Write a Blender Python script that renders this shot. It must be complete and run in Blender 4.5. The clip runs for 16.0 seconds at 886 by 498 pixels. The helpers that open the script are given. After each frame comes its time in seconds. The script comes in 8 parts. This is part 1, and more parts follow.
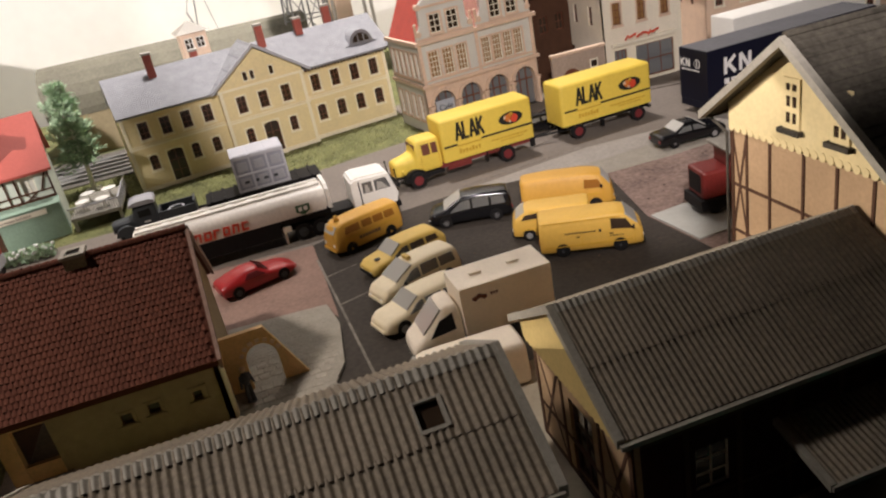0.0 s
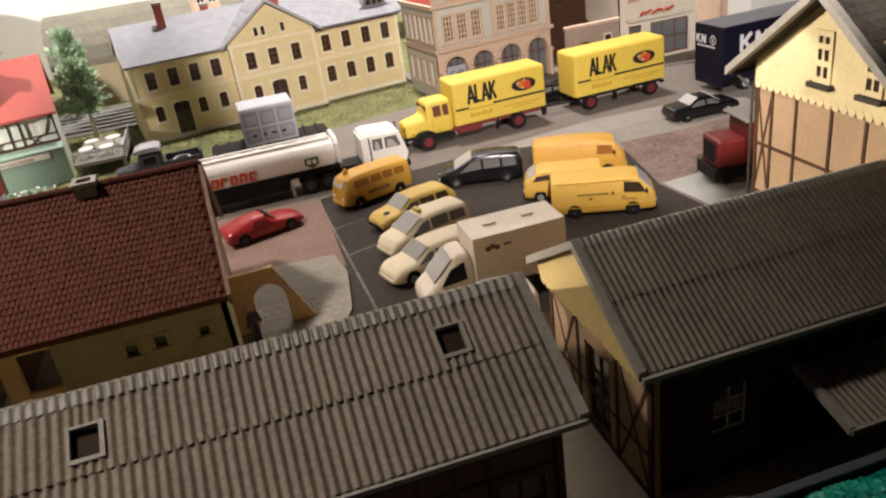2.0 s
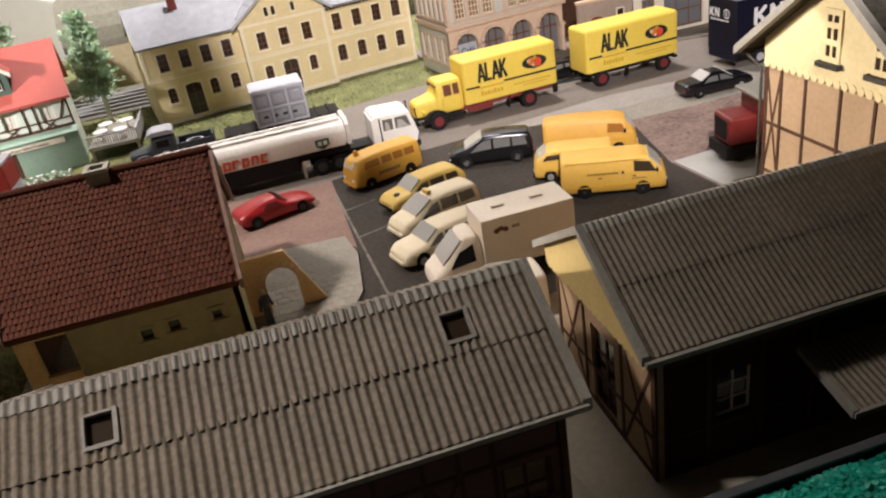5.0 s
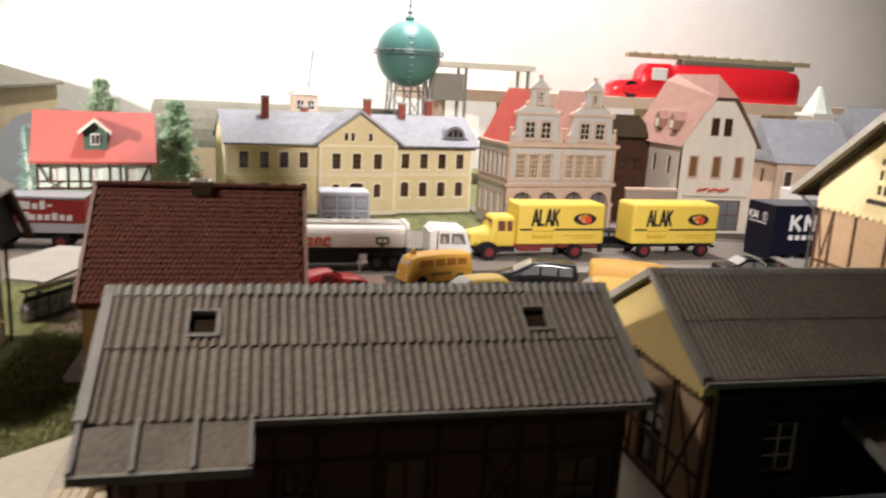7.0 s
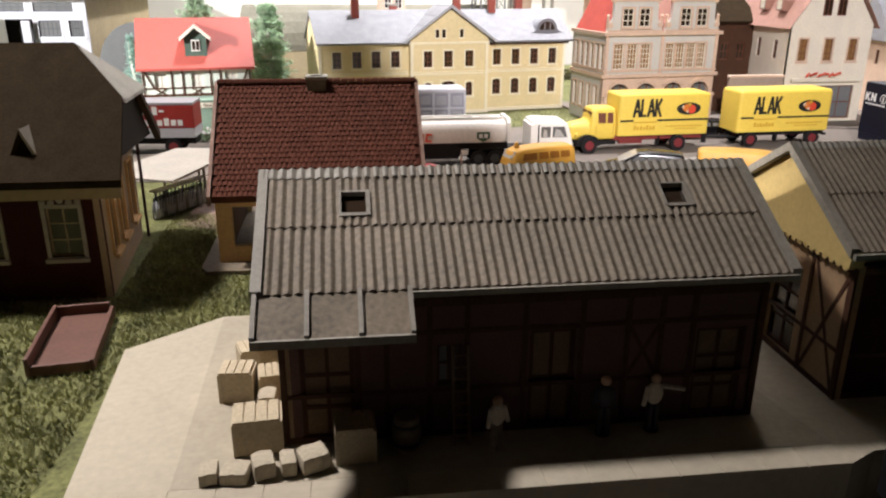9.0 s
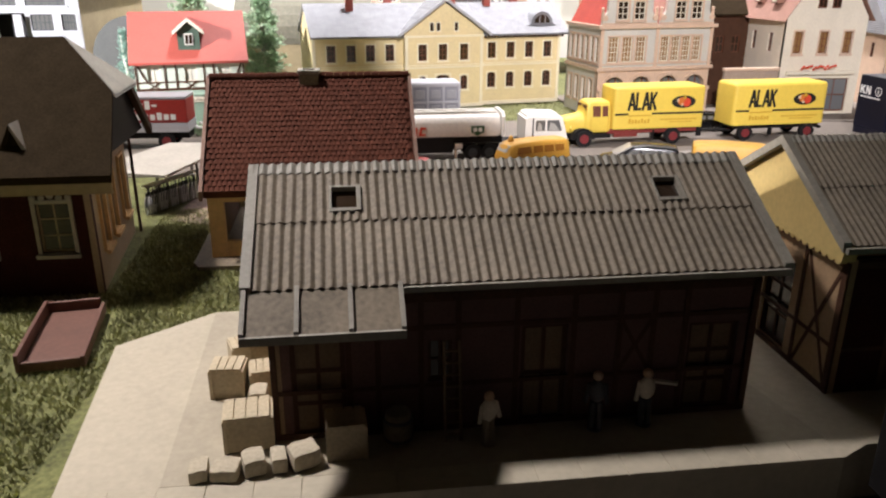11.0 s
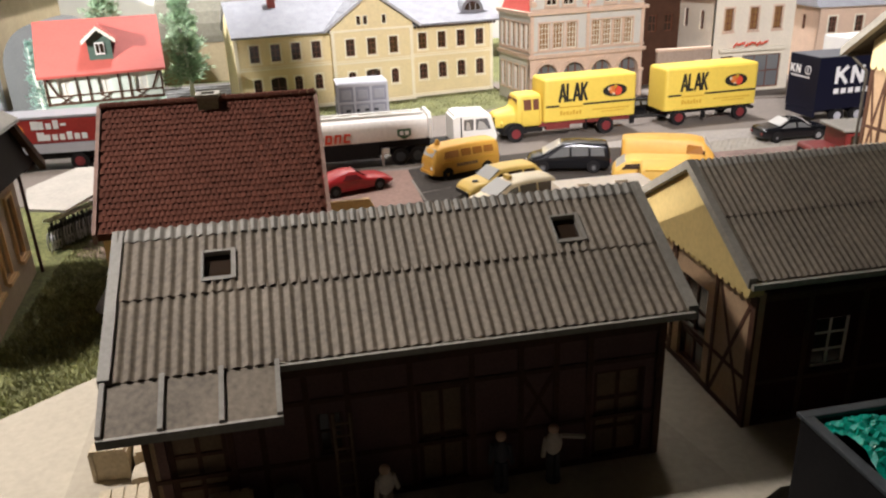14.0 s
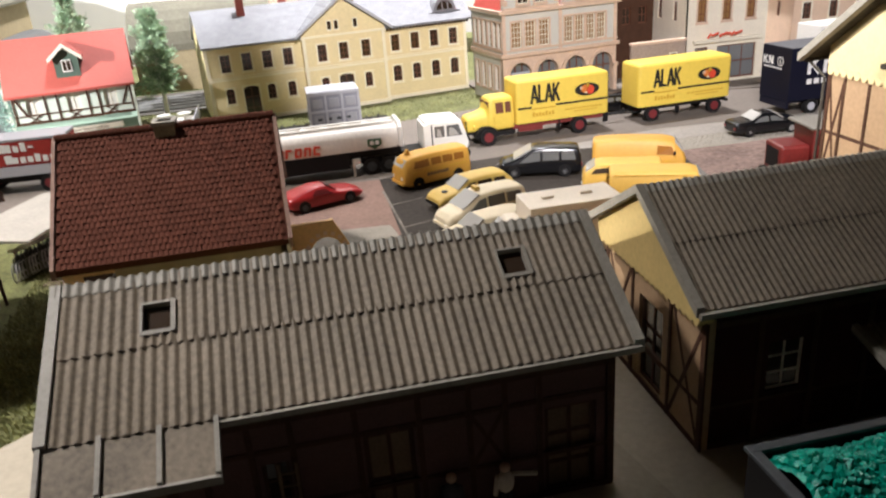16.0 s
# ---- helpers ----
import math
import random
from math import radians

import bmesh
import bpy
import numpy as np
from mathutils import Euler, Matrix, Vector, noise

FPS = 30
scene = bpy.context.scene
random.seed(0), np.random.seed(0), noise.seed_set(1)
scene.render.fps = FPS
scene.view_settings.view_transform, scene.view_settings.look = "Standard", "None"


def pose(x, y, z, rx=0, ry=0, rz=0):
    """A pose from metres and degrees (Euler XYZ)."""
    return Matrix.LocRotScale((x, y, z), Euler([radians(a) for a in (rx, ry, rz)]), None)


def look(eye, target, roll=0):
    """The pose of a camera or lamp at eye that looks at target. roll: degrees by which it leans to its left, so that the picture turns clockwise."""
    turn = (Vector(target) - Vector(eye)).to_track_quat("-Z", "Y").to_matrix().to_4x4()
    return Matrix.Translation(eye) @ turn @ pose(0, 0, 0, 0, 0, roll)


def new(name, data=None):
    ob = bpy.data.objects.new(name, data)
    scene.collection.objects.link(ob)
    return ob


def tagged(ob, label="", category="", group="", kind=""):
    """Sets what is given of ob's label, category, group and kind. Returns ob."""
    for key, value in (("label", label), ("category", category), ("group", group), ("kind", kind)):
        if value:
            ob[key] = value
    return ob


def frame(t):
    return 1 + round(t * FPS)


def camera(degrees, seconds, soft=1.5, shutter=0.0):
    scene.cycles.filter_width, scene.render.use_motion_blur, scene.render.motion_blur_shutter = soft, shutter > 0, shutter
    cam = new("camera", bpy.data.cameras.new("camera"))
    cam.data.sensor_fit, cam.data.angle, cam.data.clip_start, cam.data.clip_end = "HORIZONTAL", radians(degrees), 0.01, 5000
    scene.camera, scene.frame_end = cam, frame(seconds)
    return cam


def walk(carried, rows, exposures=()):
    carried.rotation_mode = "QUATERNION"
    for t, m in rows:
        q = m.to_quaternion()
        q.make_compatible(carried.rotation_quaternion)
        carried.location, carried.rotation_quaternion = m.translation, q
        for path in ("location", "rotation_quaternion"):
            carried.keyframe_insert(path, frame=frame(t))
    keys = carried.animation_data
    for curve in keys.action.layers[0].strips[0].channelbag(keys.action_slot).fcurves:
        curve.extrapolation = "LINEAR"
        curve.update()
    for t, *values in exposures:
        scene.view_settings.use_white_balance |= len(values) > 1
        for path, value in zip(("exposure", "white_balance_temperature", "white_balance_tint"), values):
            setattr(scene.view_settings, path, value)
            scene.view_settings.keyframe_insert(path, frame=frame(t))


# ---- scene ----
# lengths below are in model units of U metres (close to a centimetre); the place is a 1:87 model town
U = 0.0095
FOV = 60.11
ROWS = [
    (0.0, 2.29, -17.64, 19.79, -12.95, -25.02, -11.36),
    (0.5, 2.17, -17.76, 19.72, -12.83, -25.16, -11.04),
    (1.0, 1.82, -17.42, 19.18, -13.97, -25.21, -9.79),
    (1.5, 1.39, -17.52, 18.77, -13.70, -25.57, -9.23),
    (2.0, 0.93, -17.77, 18.25, -13.44, -26.06, -8.30),
    (2.5, 0.92, -17.34, 17.64, -14.19, -26.83, -7.30),
    (3.0, 1.10, -17.12, 17.83, -14.45, -26.11, -7.73),
    (3.5, 1.78, -17.37, 19.26, -13.93, -25.48, -9.61),
    (4.0, 1.85, -17.49, 19.23, -12.22, -27.68, -9.93),
    (4.2, 1.75, -17.62, 19.22, -11.82, -28.07, -10.04),
    (6.3, 0.31, -19.02, 16.52, -12.14, -22.78, -4.21),
    (6.5, -0.08, -19.67, 16.07, -12.40, -18.30, -1.73),
    (7.0, -2.83, -21.45, 13.58, -12.74, -12.42, 3.05),
    (7.5, -5.02, -21.73, 12.89, -7.82, -18.02, 0.10),
    (8.0, -5.13, -22.01, 12.59, -6.86, -19.29, 0.76),
    (8.5, -4.99, -21.88, 12.71, -7.00, -19.46, 0.56),
    (9.0, -4.82, -21.74, 12.85, -7.13, -19.57, 0.27),
    (11.5, -4.64, -21.62, 12.84, -7.39, -20.16, 0.20),
    (12.0, -4.61, -21.60, 12.83, -7.32, -20.24, 0.11),
    (12.5, -3.31, -21.78, 14.91, -6.50, -19.13, -3.40),
    (13.0, -1.14, -20.02, 16.04, -9.20, -20.49, -5.84),
    (13.5, -1.94, -19.61, 14.47, -10.76, -21.74, -2.13),
    (14.0, -2.17, -19.81, 14.48, -10.22, -22.09, -2.25),
    (14.5, -2.08, -19.73, 14.57, -10.00, -22.71, -2.53),
    (15.0, -1.10, -19.49, 14.79, -10.58, -22.56, -2.93),
    (15.5, -0.89, -19.06, 14.69, -11.49, -23.30, -2.69),
    (16.0, -0.52, -19.34, 15.63, -10.45, -23.05, -4.41),
]

cam = camera(FOV, 16.0, soft=2.2, shutter=0.5)
walk(cam, [(t, pose(x * U, y * U, z * U, 90 + pitch, 0, yaw) @ pose(0, 0, 0, 0, 0, roll))
           for t, x, y, z, yaw, pitch, roll in ROWS],
     exposures=[(0.0, -0.75, 6780, 15), (1.5, -0.6, 6800, 15), (3.0, -0.15, 6700, 15), (4.2, -0.25, 6600, 15), (7.0, -0.35, 6500, 14), (7.5, -1.05, 6600, 15),
                (8.0, -0.2, 6500, 15), (9.0, -0.08, 6320, 14), (12.5, -0.08, 6350, 14), (13.0, -0.6, 6450, 14), (13.5, -0.25, 6350, 13), (14.0, -0.05, 6320, 13), (16.0, -0.05, 6250, 12)])

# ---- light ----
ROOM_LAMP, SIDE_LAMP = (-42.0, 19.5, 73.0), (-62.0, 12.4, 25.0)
world = bpy.data.worlds.new("room_light")
scene.world = world
world.use_nodes = True
# weak even ambient light, added to lift the shaded walls
world.node_tree.nodes["Background"].inputs[0].default_value = (1.0, 0.88, 0.76, 1)
world.node_tree.nodes["Background"].inputs[1].default_value = 0.013


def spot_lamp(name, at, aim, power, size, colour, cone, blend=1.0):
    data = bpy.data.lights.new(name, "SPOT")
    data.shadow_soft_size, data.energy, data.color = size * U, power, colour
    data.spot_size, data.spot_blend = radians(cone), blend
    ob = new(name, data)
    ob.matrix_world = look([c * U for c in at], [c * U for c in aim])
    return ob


# unseen lamps set from cast shadows; trimmed cones keep the rest dark
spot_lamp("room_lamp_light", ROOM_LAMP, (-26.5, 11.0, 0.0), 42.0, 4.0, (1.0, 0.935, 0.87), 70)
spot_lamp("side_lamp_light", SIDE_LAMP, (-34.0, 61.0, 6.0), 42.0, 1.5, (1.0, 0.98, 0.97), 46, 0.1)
# unseen lamp; its cone edge stands in for the shadow on the station
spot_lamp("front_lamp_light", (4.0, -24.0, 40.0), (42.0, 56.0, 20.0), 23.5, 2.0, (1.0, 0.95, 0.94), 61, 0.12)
# added unseen fill, aimed only at the freight hall gable
spot_lamp("gable_fill_light", (-60.0, 34.0, 26.0), (21.0, 5.0, 8.5), 46.0, 2.0, (1.0, 0.92, 0.82), 14, 0.7)
# added unseen fill that whitens the wall behind the town
spot_lamp("backdrop_fill_light", (20.0, 70.0, 130.0), (20.0, 104.0, 22.0), 200.0, 5.0, (1.0, 0.97, 0.96), 86, 0.9)


# ---- materials ----
def mat(name, colour, rough=0.6, vary=0.18, scale=60.0, bump=0.15, metal=0.0, fine=8.0, second=None, coat=0.0, rand=0.0):
    """Paint or plastic: a base colour that varies at two scales, with a fine relief. scale: patches per metre."""
    m = bpy.data.materials.new(name)
    m.use_nodes = True
    nt = m.node_tree
    n, ln = nt.nodes, nt.links
    bs = n["Principled BSDF"]
    bs.inputs["Roughness"].default_value, bs.inputs["Metallic"].default_value = rough, metal
    bs.inputs["Coat Weight"].default_value = coat
    tc = n.new("ShaderNodeTexCoord")
    a, b = n.new("ShaderNodeTexNoise"), n.new("ShaderNodeTexNoise")
    a.inputs["Scale"].default_value, b.inputs["Scale"].default_value = scale, scale * fine
    a.inputs["Detail"].default_value, b.inputs["Detail"].default_value = 4, 3
    ln.new(tc.outputs["Object"], a.inputs["Vector"])
    ln.new(tc.outputs["Object"], b.inputs["Vector"])
    mix = n.new("ShaderNodeMix")
    mix.data_type = "RGBA"
    dark = second or tuple(c * (1 - vary) for c in colour)
    lite = tuple(min(1, c * (1 + vary * 0.6)) for c in colour)
    mix.inputs[6].default_value, mix.inputs[7].default_value = (*dark, 1), (*lite, 1)
    ramp = n.new("ShaderNodeMapRange")
    ramp.inputs[1].default_value, ramp.inputs[2].default_value = 0.33, 0.67
    add = n.new("ShaderNodeMath")
    add.operation = "MULTIPLY_ADD"
    add.inputs[1].default_value, add.inputs[2].default_value = 0.55, 0.0
    ln.new(b.outputs["Fac"], add.inputs[0])
    s = n.new("ShaderNodeMath")
    s.operation = "MULTIPLY_ADD"
    s.inputs[1].default_value = 0.45
    ln.new(a.outputs["Fac"], s.inputs[0])
    ln.new(add.outputs[0], s.inputs[2])
    ln.new(s.outputs[0], ramp.inputs[0])
    ln.new(ramp.outputs[0], mix.inputs[0])
    col = mix.outputs[2]
    if rand:
        oi, hs, mr = n.new("ShaderNodeObjectInfo"), n.new("ShaderNodeHueSaturation"), n.new("ShaderNodeMapRange")
        mr.inputs[3].default_value, mr.inputs[4].default_value = 1 - rand, 1 + rand
        ln.new(oi.outputs["Random"], mr.inputs[0])
        ln.new(mr.outputs[0], hs.inputs["Value"])
        ln.new(col, hs.inputs["Color"])
        col = hs.outputs[0]
    ln.new(col, bs.inputs["Base Color"])
    if bump:
        bp = n.new("ShaderNodeBump")
        bp.inputs["Strength"].default_value, bp.inputs["Distance"].default_value = bump, 0.0006
        ln.new(s.outputs[0], bp.inputs["Height"])
        ln.new(bp.outputs[0], bs.inputs["Normal"])
    return m


def slates(name, colour, pitch):
    """Small diamond slates as fine relief and a slight change of tone. pitch: metres."""
    m = mat(name, colour, 0.5, 0.25, 140, 0.2)
    nt = m.node_tree
    n, ln = nt.nodes, nt.links
    tc, sx = n.new("ShaderNodeTexCoord"), n.new("ShaderNodeSeparateXYZ")
    ln.new(tc.outputs["Object"], sx.inputs[0])
    waves = []
    for sg in (1, -1):
        k = n.new("ShaderNodeMath")
        k.operation = "MULTIPLY_ADD"
        k.inputs[1].default_value = 1.75 * sg
        ln.new(sx.outputs["Z"], k.inputs[0])
        ln.new(sx.outputs["X"], k.inputs[2])
        q, w = n.new("ShaderNodeMath"), n.new("ShaderNodeMath")
        q.operation, w.operation = "MULTIPLY", "SINE"
        q.inputs[1].default_value = math.pi / pitch
        ln.new(k.outputs[0], q.inputs[0])
        ln.new(q.outputs[0], w.inputs[0])
        waves.append(w)
    pr = n.new("ShaderNodeMath")
    pr.operation = "MINIMUM"
    for k in (0, 1):
        ab = n.new("ShaderNodeMath")
        ab.operation = "ABSOLUTE"
        ln.new(waves[k].outputs[0], ab.inputs[0])
        ln.new(ab.outputs[0], pr.inputs[k])
    bp = n.new("ShaderNodeBump")
    bp.inputs["Strength"].default_value, bp.inputs["Distance"].default_value = 0.8, 0.0006
    ln.new(pr.outputs[0], bp.inputs["Height"])
    ln.new(bp.outputs[0], n["Principled BSDF"].inputs["Normal"])
    joint, tone = n.new("ShaderNodeMapRange"), n.new("ShaderNodeMix")
    joint.inputs[1].default_value, joint.inputs[2].default_value = 0.0, 0.28
    joint.inputs[3].default_value, joint.inputs[4].default_value = 0.75, 0.0
    tone.data_type = "RGBA"
    tone.inputs[7].default_value = (*[c * 0.38 for c in colour], 1)
    ln.new(pr.outputs[0], joint.inputs[0])
    ln.new(joint.outputs[0], tone.inputs[0])
    ln.new(n["Principled BSDF"].inputs["Base Color"].links[0].from_socket, tone.inputs[6])
    ln.new(tone.outputs[2], n["Principled BSDF"].inputs["Base Color"])
    return m


def glassy(name, colour, rough=0.08):
    m = bpy.data.materials.new(name)
    m.use_nodes = True
    bs = m.node_tree.nodes["Principled BSDF"]
    bs.inputs["Base Color"].default_value, bs.inputs["Roughness"].default_value = (*colour, 1), rough
    bs.inputs["Specular IOR Level"].default_value = 0.6
    return m


M = {}
M["corrugated"] = mat("grey_corrugated_plastic", (0.198, 0.162, 0.118), 0.6, 0.38, 45, 0.25, fine=16)
M["corr_edge"] = mat("pale_grey_verge", (0.27, 0.25, 0.21), 0.6, 0.2, 90)
M["cream"] = mat("cream_plaster", (0.60, 0.45, 0.175), 0.7, 0.12, 80)
M["infill"] = mat("peach_plaster_infill", (0.40, 0.265, 0.15), 0.75, 0.16, 80)
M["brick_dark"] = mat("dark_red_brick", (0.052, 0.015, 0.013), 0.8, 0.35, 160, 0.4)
M["timber"] = mat("dark_brown_timber", (0.075, 0.035, 0.02), 0.7, 0.3, 150)
M["door_wood"] = mat("brown_wood_door", (0.16, 0.09, 0.045), 0.7, 0.3, 150)
M["tile_red"] = mat("red_clay_tile", (0.093, 0.032, 0.020), 0.92, 0.25, 120, 0.3, rand=0.18)
M["ochre"] = mat("ochre_yellow_plaster", (0.83, 0.685, 0.38), 0.65, 0.10, 60)
M["ochre_trim"] = mat("pale_yellow_trim", (0.92, 0.83, 0.61), 0.65, 0.08, 60)
M["slate"] = slates("blue_grey_slate", (0.31, 0.315, 0.335), 0.0030)
M["brown_frame"] = mat("brown_window_frame", (0.15, 0.045, 0.02), 0.6, 0.2, 150)
M["window_dark"] = glassy("dark_window_pane", (0.035, 0.022, 0.014), 0.15)
M["glass_grey"] = glassy("grey_car_window", (0.12, 0.12, 0.115), 0.08)
M["shop_glass"] = glassy("pale_shop_glass", (0.16, 0.165, 0.17), 0.12)
M["shop_board"] = mat("blue_grey_board", (0.42, 0.45, 0.50), 0.5, 0.1, 80, 0.05)
M["screen"] = glassy("pale_windscreen", (0.40, 0.385, 0.35), 0.12)
M["chimney"] = mat("orange_red_chimney", (0.42, 0.10, 0.07), 0.7, 0.2, 120)
M["sandstone"] = mat("pink_sandstone", (0.68, 0.50, 0.37), 0.7, 0.15, 90)
M["pale_plaster"] = mat("pale_grey_green_plaster", (0.60, 0.585, 0.53), 0.7, 0.1, 90)
M["white_frame"] = mat("cream_white_frame", (0.80, 0.74, 0.60), 0.6, 0.08, 100)
M["box_cream"] = mat("creamy_white_paint", (0.86, 0.76, 0.62), 0.5, 0.06, 80)
M["shunter_red"] = mat("dark_engine_red", (0.17, 0.018, 0.015), 0.45, 0.3, 90, 0.1)
M["lit_curtain"] = mat("amber_curtain_pane", (0.26, 0.135, 0.045), 0.6, 0.15, 100)
M["roof_crimson"] = mat("crimson_gable_roof", (0.45, 0.06, 0.04), 0.6, 0.2, 100)
M["roof_brown"] = mat("pinkish_brown_roof", (0.33, 0.175, 0.13), 0.7, 0.2, 140, 0.4)
M["hall_cream"] = mat("pale_cream_boards", (0.66, 0.54, 0.29), 0.7, 0.1, 80)
M["shingle"] = mat("weathered_grey_brown_shingle", (0.062, 0.055, 0.044), 0.85, 0.5, 70, 0.6, fine=7)
M["side_tan"] = mat("pinkish_tan_plaster", (0.40, 0.30, 0.20), 0.75, 0.15, 80, 0.2)
M["wall_pink"] = mat("dull_pink_plaster", (0.40, 0.31, 0.25), 0.75, 0.2, 60, 0.2)
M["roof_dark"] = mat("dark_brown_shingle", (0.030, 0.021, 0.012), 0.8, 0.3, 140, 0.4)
M["roof_orange"] = mat("bright_orange_red_roof", (0.40, 0.078, 0.056), 0.6, 0.1, 80)
M["mint"] = mat("pale_mint_plaster", (0.58, 0.63, 0.54), 0.65, 0.1, 80)
M["mint_deep"] = mat("mint_green_plaster", (0.24, 0.34, 0.26), 0.65, 0.15, 80)
M["green_dark"] = mat("dark_green_boards", (0.07, 0.115, 0.085), 0.6, 0.2, 120)
M["white_paint"] = mat("white_paint", (0.80, 0.78, 0.72), 0.5, 0.06, 80)
M["yellow_paint"] = mat("lemon_yellow_paint", (0.80, 0.58, 0.085), 0.52, 0.06, 60, 0.03)
M["orange_yellow"] = mat("orange_yellow_paint", (0.63, 0.335, 0.05), 0.52, 0.07, 60, 0.04)
M["post_yellow"] = mat("dull_yellow_paint", (0.66, 0.395, 0.07), 0.52, 0.07, 60, 0.04)
M["pale_yellow"] = mat("pale_yellow_paint", (0.66, 0.45, 0.11), 0.52, 0.07, 60, 0.04)
M["taxi_cream"] = mat("cream_car_paint", (0.80, 0.69, 0.48), 0.52, 0.06, 60, 0.04)
M["black_paint"] = mat("black_car_paint", (0.007, 0.007, 0.008), 0.2, 0.2, 60, 0.02)
M["red_paint"] = mat("red_car_paint", (0.34, 0.016, 0.018), 0.3, 0.1, 60, 0.03)
M["red_dull"] = mat("dull_red_paint", (0.34, 0.025, 0.02), 0.5, 0.2, 90, 0.1)
M["navy"] = mat("navy_blue_paint", (0.007, 0.008, 0.020), 0.45, 0.15, 60, 0.04)
M["grey_plastic"] = mat("grey_plastic", (0.36, 0.36, 0.38), 0.5, 0.1, 80, 0.05)
M["light_grey"] = mat("light_grey_plastic", (0.48, 0.48, 0.51), 0.5, 0.08, 80, 0.05)
M["dark_grey"] = mat("dark_grey_plastic", (0.055, 0.06, 0.065), 0.5, 0.2, 80, 0.05)
M["black_plastic"] = mat("black_plastic", (0.015, 0.014, 0.014), 0.55, 0.2, 80, 0.05)
M["rubber"] = mat("black_rubber_tyre", (0.016, 0.015, 0.015), 0.8, 0.2, 120)
M["red_rim"] = mat("dark_red_rim", (0.19, 0.022, 0.025), 0.5, 0.2, 120)
M["hub_grey"] = mat("silver_grey_rim", (0.45, 0.45, 0.45), 0.35, 0.1, 100, 0.03, 0.6)
M["chassis_red"] = mat("brown_red_chassis", (0.20, 0.03, 0.025), 0.55, 0.2, 100)
M["platform_joint"] = mat("sandy_card_second_sheet", (0.38, 0.335, 0.255), 0.8, 0.14, 40, 0.2, fine=12)
M["black_paint"].node_tree.nodes["Principled BSDF"].inputs["Specular IOR Level"].default_value = 0.45
M["red_glass"] = glassy("dark_red_car_window", (0.09, 0.014, 0.014), 0.12)
M["amber_glass"] = glassy("amber_brown_window", (0.30, 0.12, 0.02), 0.15)
M["curtain"] = mat("white_curtain_pane", (0.62, 0.60, 0.53), 0.6, 0.15, 300)
M["hut_grey"] = mat("dull_grey_hut_sheet", (0.09, 0.093, 0.09), 0.6, 0.15, 80, 0.1)
M["container"] = mat("pale_grey_container", (0.30, 0.30, 0.335), 0.5, 0.1, 80, 0.1)
M["arch"] = mat("peach_arch_plaster", (0.70, 0.45, 0.21), 0.75, 0.15, 80)
M["worn_line"] = mat("worn_pale_line", (0.20, 0.18, 0.15), 0.85, 0.6, 60, 0.1, second=(0.07, 0.06, 0.05))
M["print_black"] = mat("black_print", (0.015, 0.015, 0.012), 0.5, 0.1, 100, 0.0)
M["print_red"] = mat("red_print", (0.70, 0.07, 0.03), 0.5, 0.1, 100, 0.0)
M["print_white"] = mat("white_print", (0.82, 0.82, 0.80), 0.5, 0.04, 100, 0.0)
M["print_ochre"] = mat("ochre_print", (0.62, 0.36, 0.03), 0.5, 0.1, 100, 0.0)
M["print_orange"] = mat("orange_print", (0.75, 0.22, 0.04), 0.5, 0.1, 100, 0.0)
M["print_green"] = mat("dark_green_print", (0.03, 0.10, 0.04), 0.5, 0.1, 100, 0.0)
M["asphalt"] = mat("dark_grey_asphalt", (0.050, 0.041, 0.033), 0.8, 0.35, 28, 0.35, fine=14)
M["street"] = mat("grey_street_paint", (0.175, 0.147, 0.122), 0.75, 0.2, 24, 0.2, fine=14)
M["kerb"] = mat("pale_grey_kerb", (0.42, 0.39, 0.34), 0.75, 0.15, 60, 0.2)
M["concrete"] = mat("pale_worn_concrete", (0.31, 0.28, 0.245), 0.8, 0.2, 50, 0.2)
M["platform"] = mat("sandy_card_platform", (0.44, 0.39, 0.30), 0.8, 0.12, 40, 0.2, fine=12)
M["grass"] = mat("flocked_grass_ground", (0.16, 0.165, 0.06), 0.95, 0.5, 60, 1.0, fine=10, second=(0.055, 0.06, 0.02))
M["grass_blade"] = mat("grass_fibres", (0.33, 0.335, 0.155), 0.9, 0.6, 60, 0.0)
M["earth"] = mat("red_brown_earth", (0.24, 0.165, 0.135), 0.9, 0.4, 40, 0.9, fine=9, second=(0.10, 0.065, 0.052))
M["clod"] = mat("dark_brown_clod", (0.085, 0.055, 0.042), 0.95, 0.3, 80, 0.6)
M["paving_red"] = mat("dull_red_paving", (0.25, 0.155, 0.12), 0.85, 0.25, 50, 0.4)
M["cobble"] = mat("grey_cobble_card", (0.31, 0.28, 0.23), 0.8, 0.2, 120, 0.8, fine=6)
M["cobblestone"] = mat("grey_cobblestone", (0.34, 0.305, 0.25), 0.8, 0.2, 150, 0.4, rand=0.10)
M["crate"] = mat("pale_wood_crate", (0.50, 0.42, 0.29), 0.75, 0.2, 120, 0.3)
M["sack"] = mat("pale_sack_cloth", (0.46, 0.40, 0.30), 0.9, 0.2, 120, 0.3)
M["pit"] = mat("rust_red_plastic", (0.115, 0.046, 0.030), 0.6, 0.25, 80, 0.2)
M["warm_white"] = mat("warm_white_plaster", (0.80, 0.73, 0.60), 0.7, 0.1, 80)
M["shed_panel"] = mat("dark_red_brown_board", (0.105, 0.048, 0.042), 0.75, 0.3, 140, 0.3)
M["tank_white"] = mat("off_white_tank_paint", (0.72, 0.67, 0.60), 0.4, 0.12, 60, 0.04)
M["door_brown"] = mat("dull_brown_shed_door", (0.17, 0.105, 0.06), 0.75, 0.3, 150)
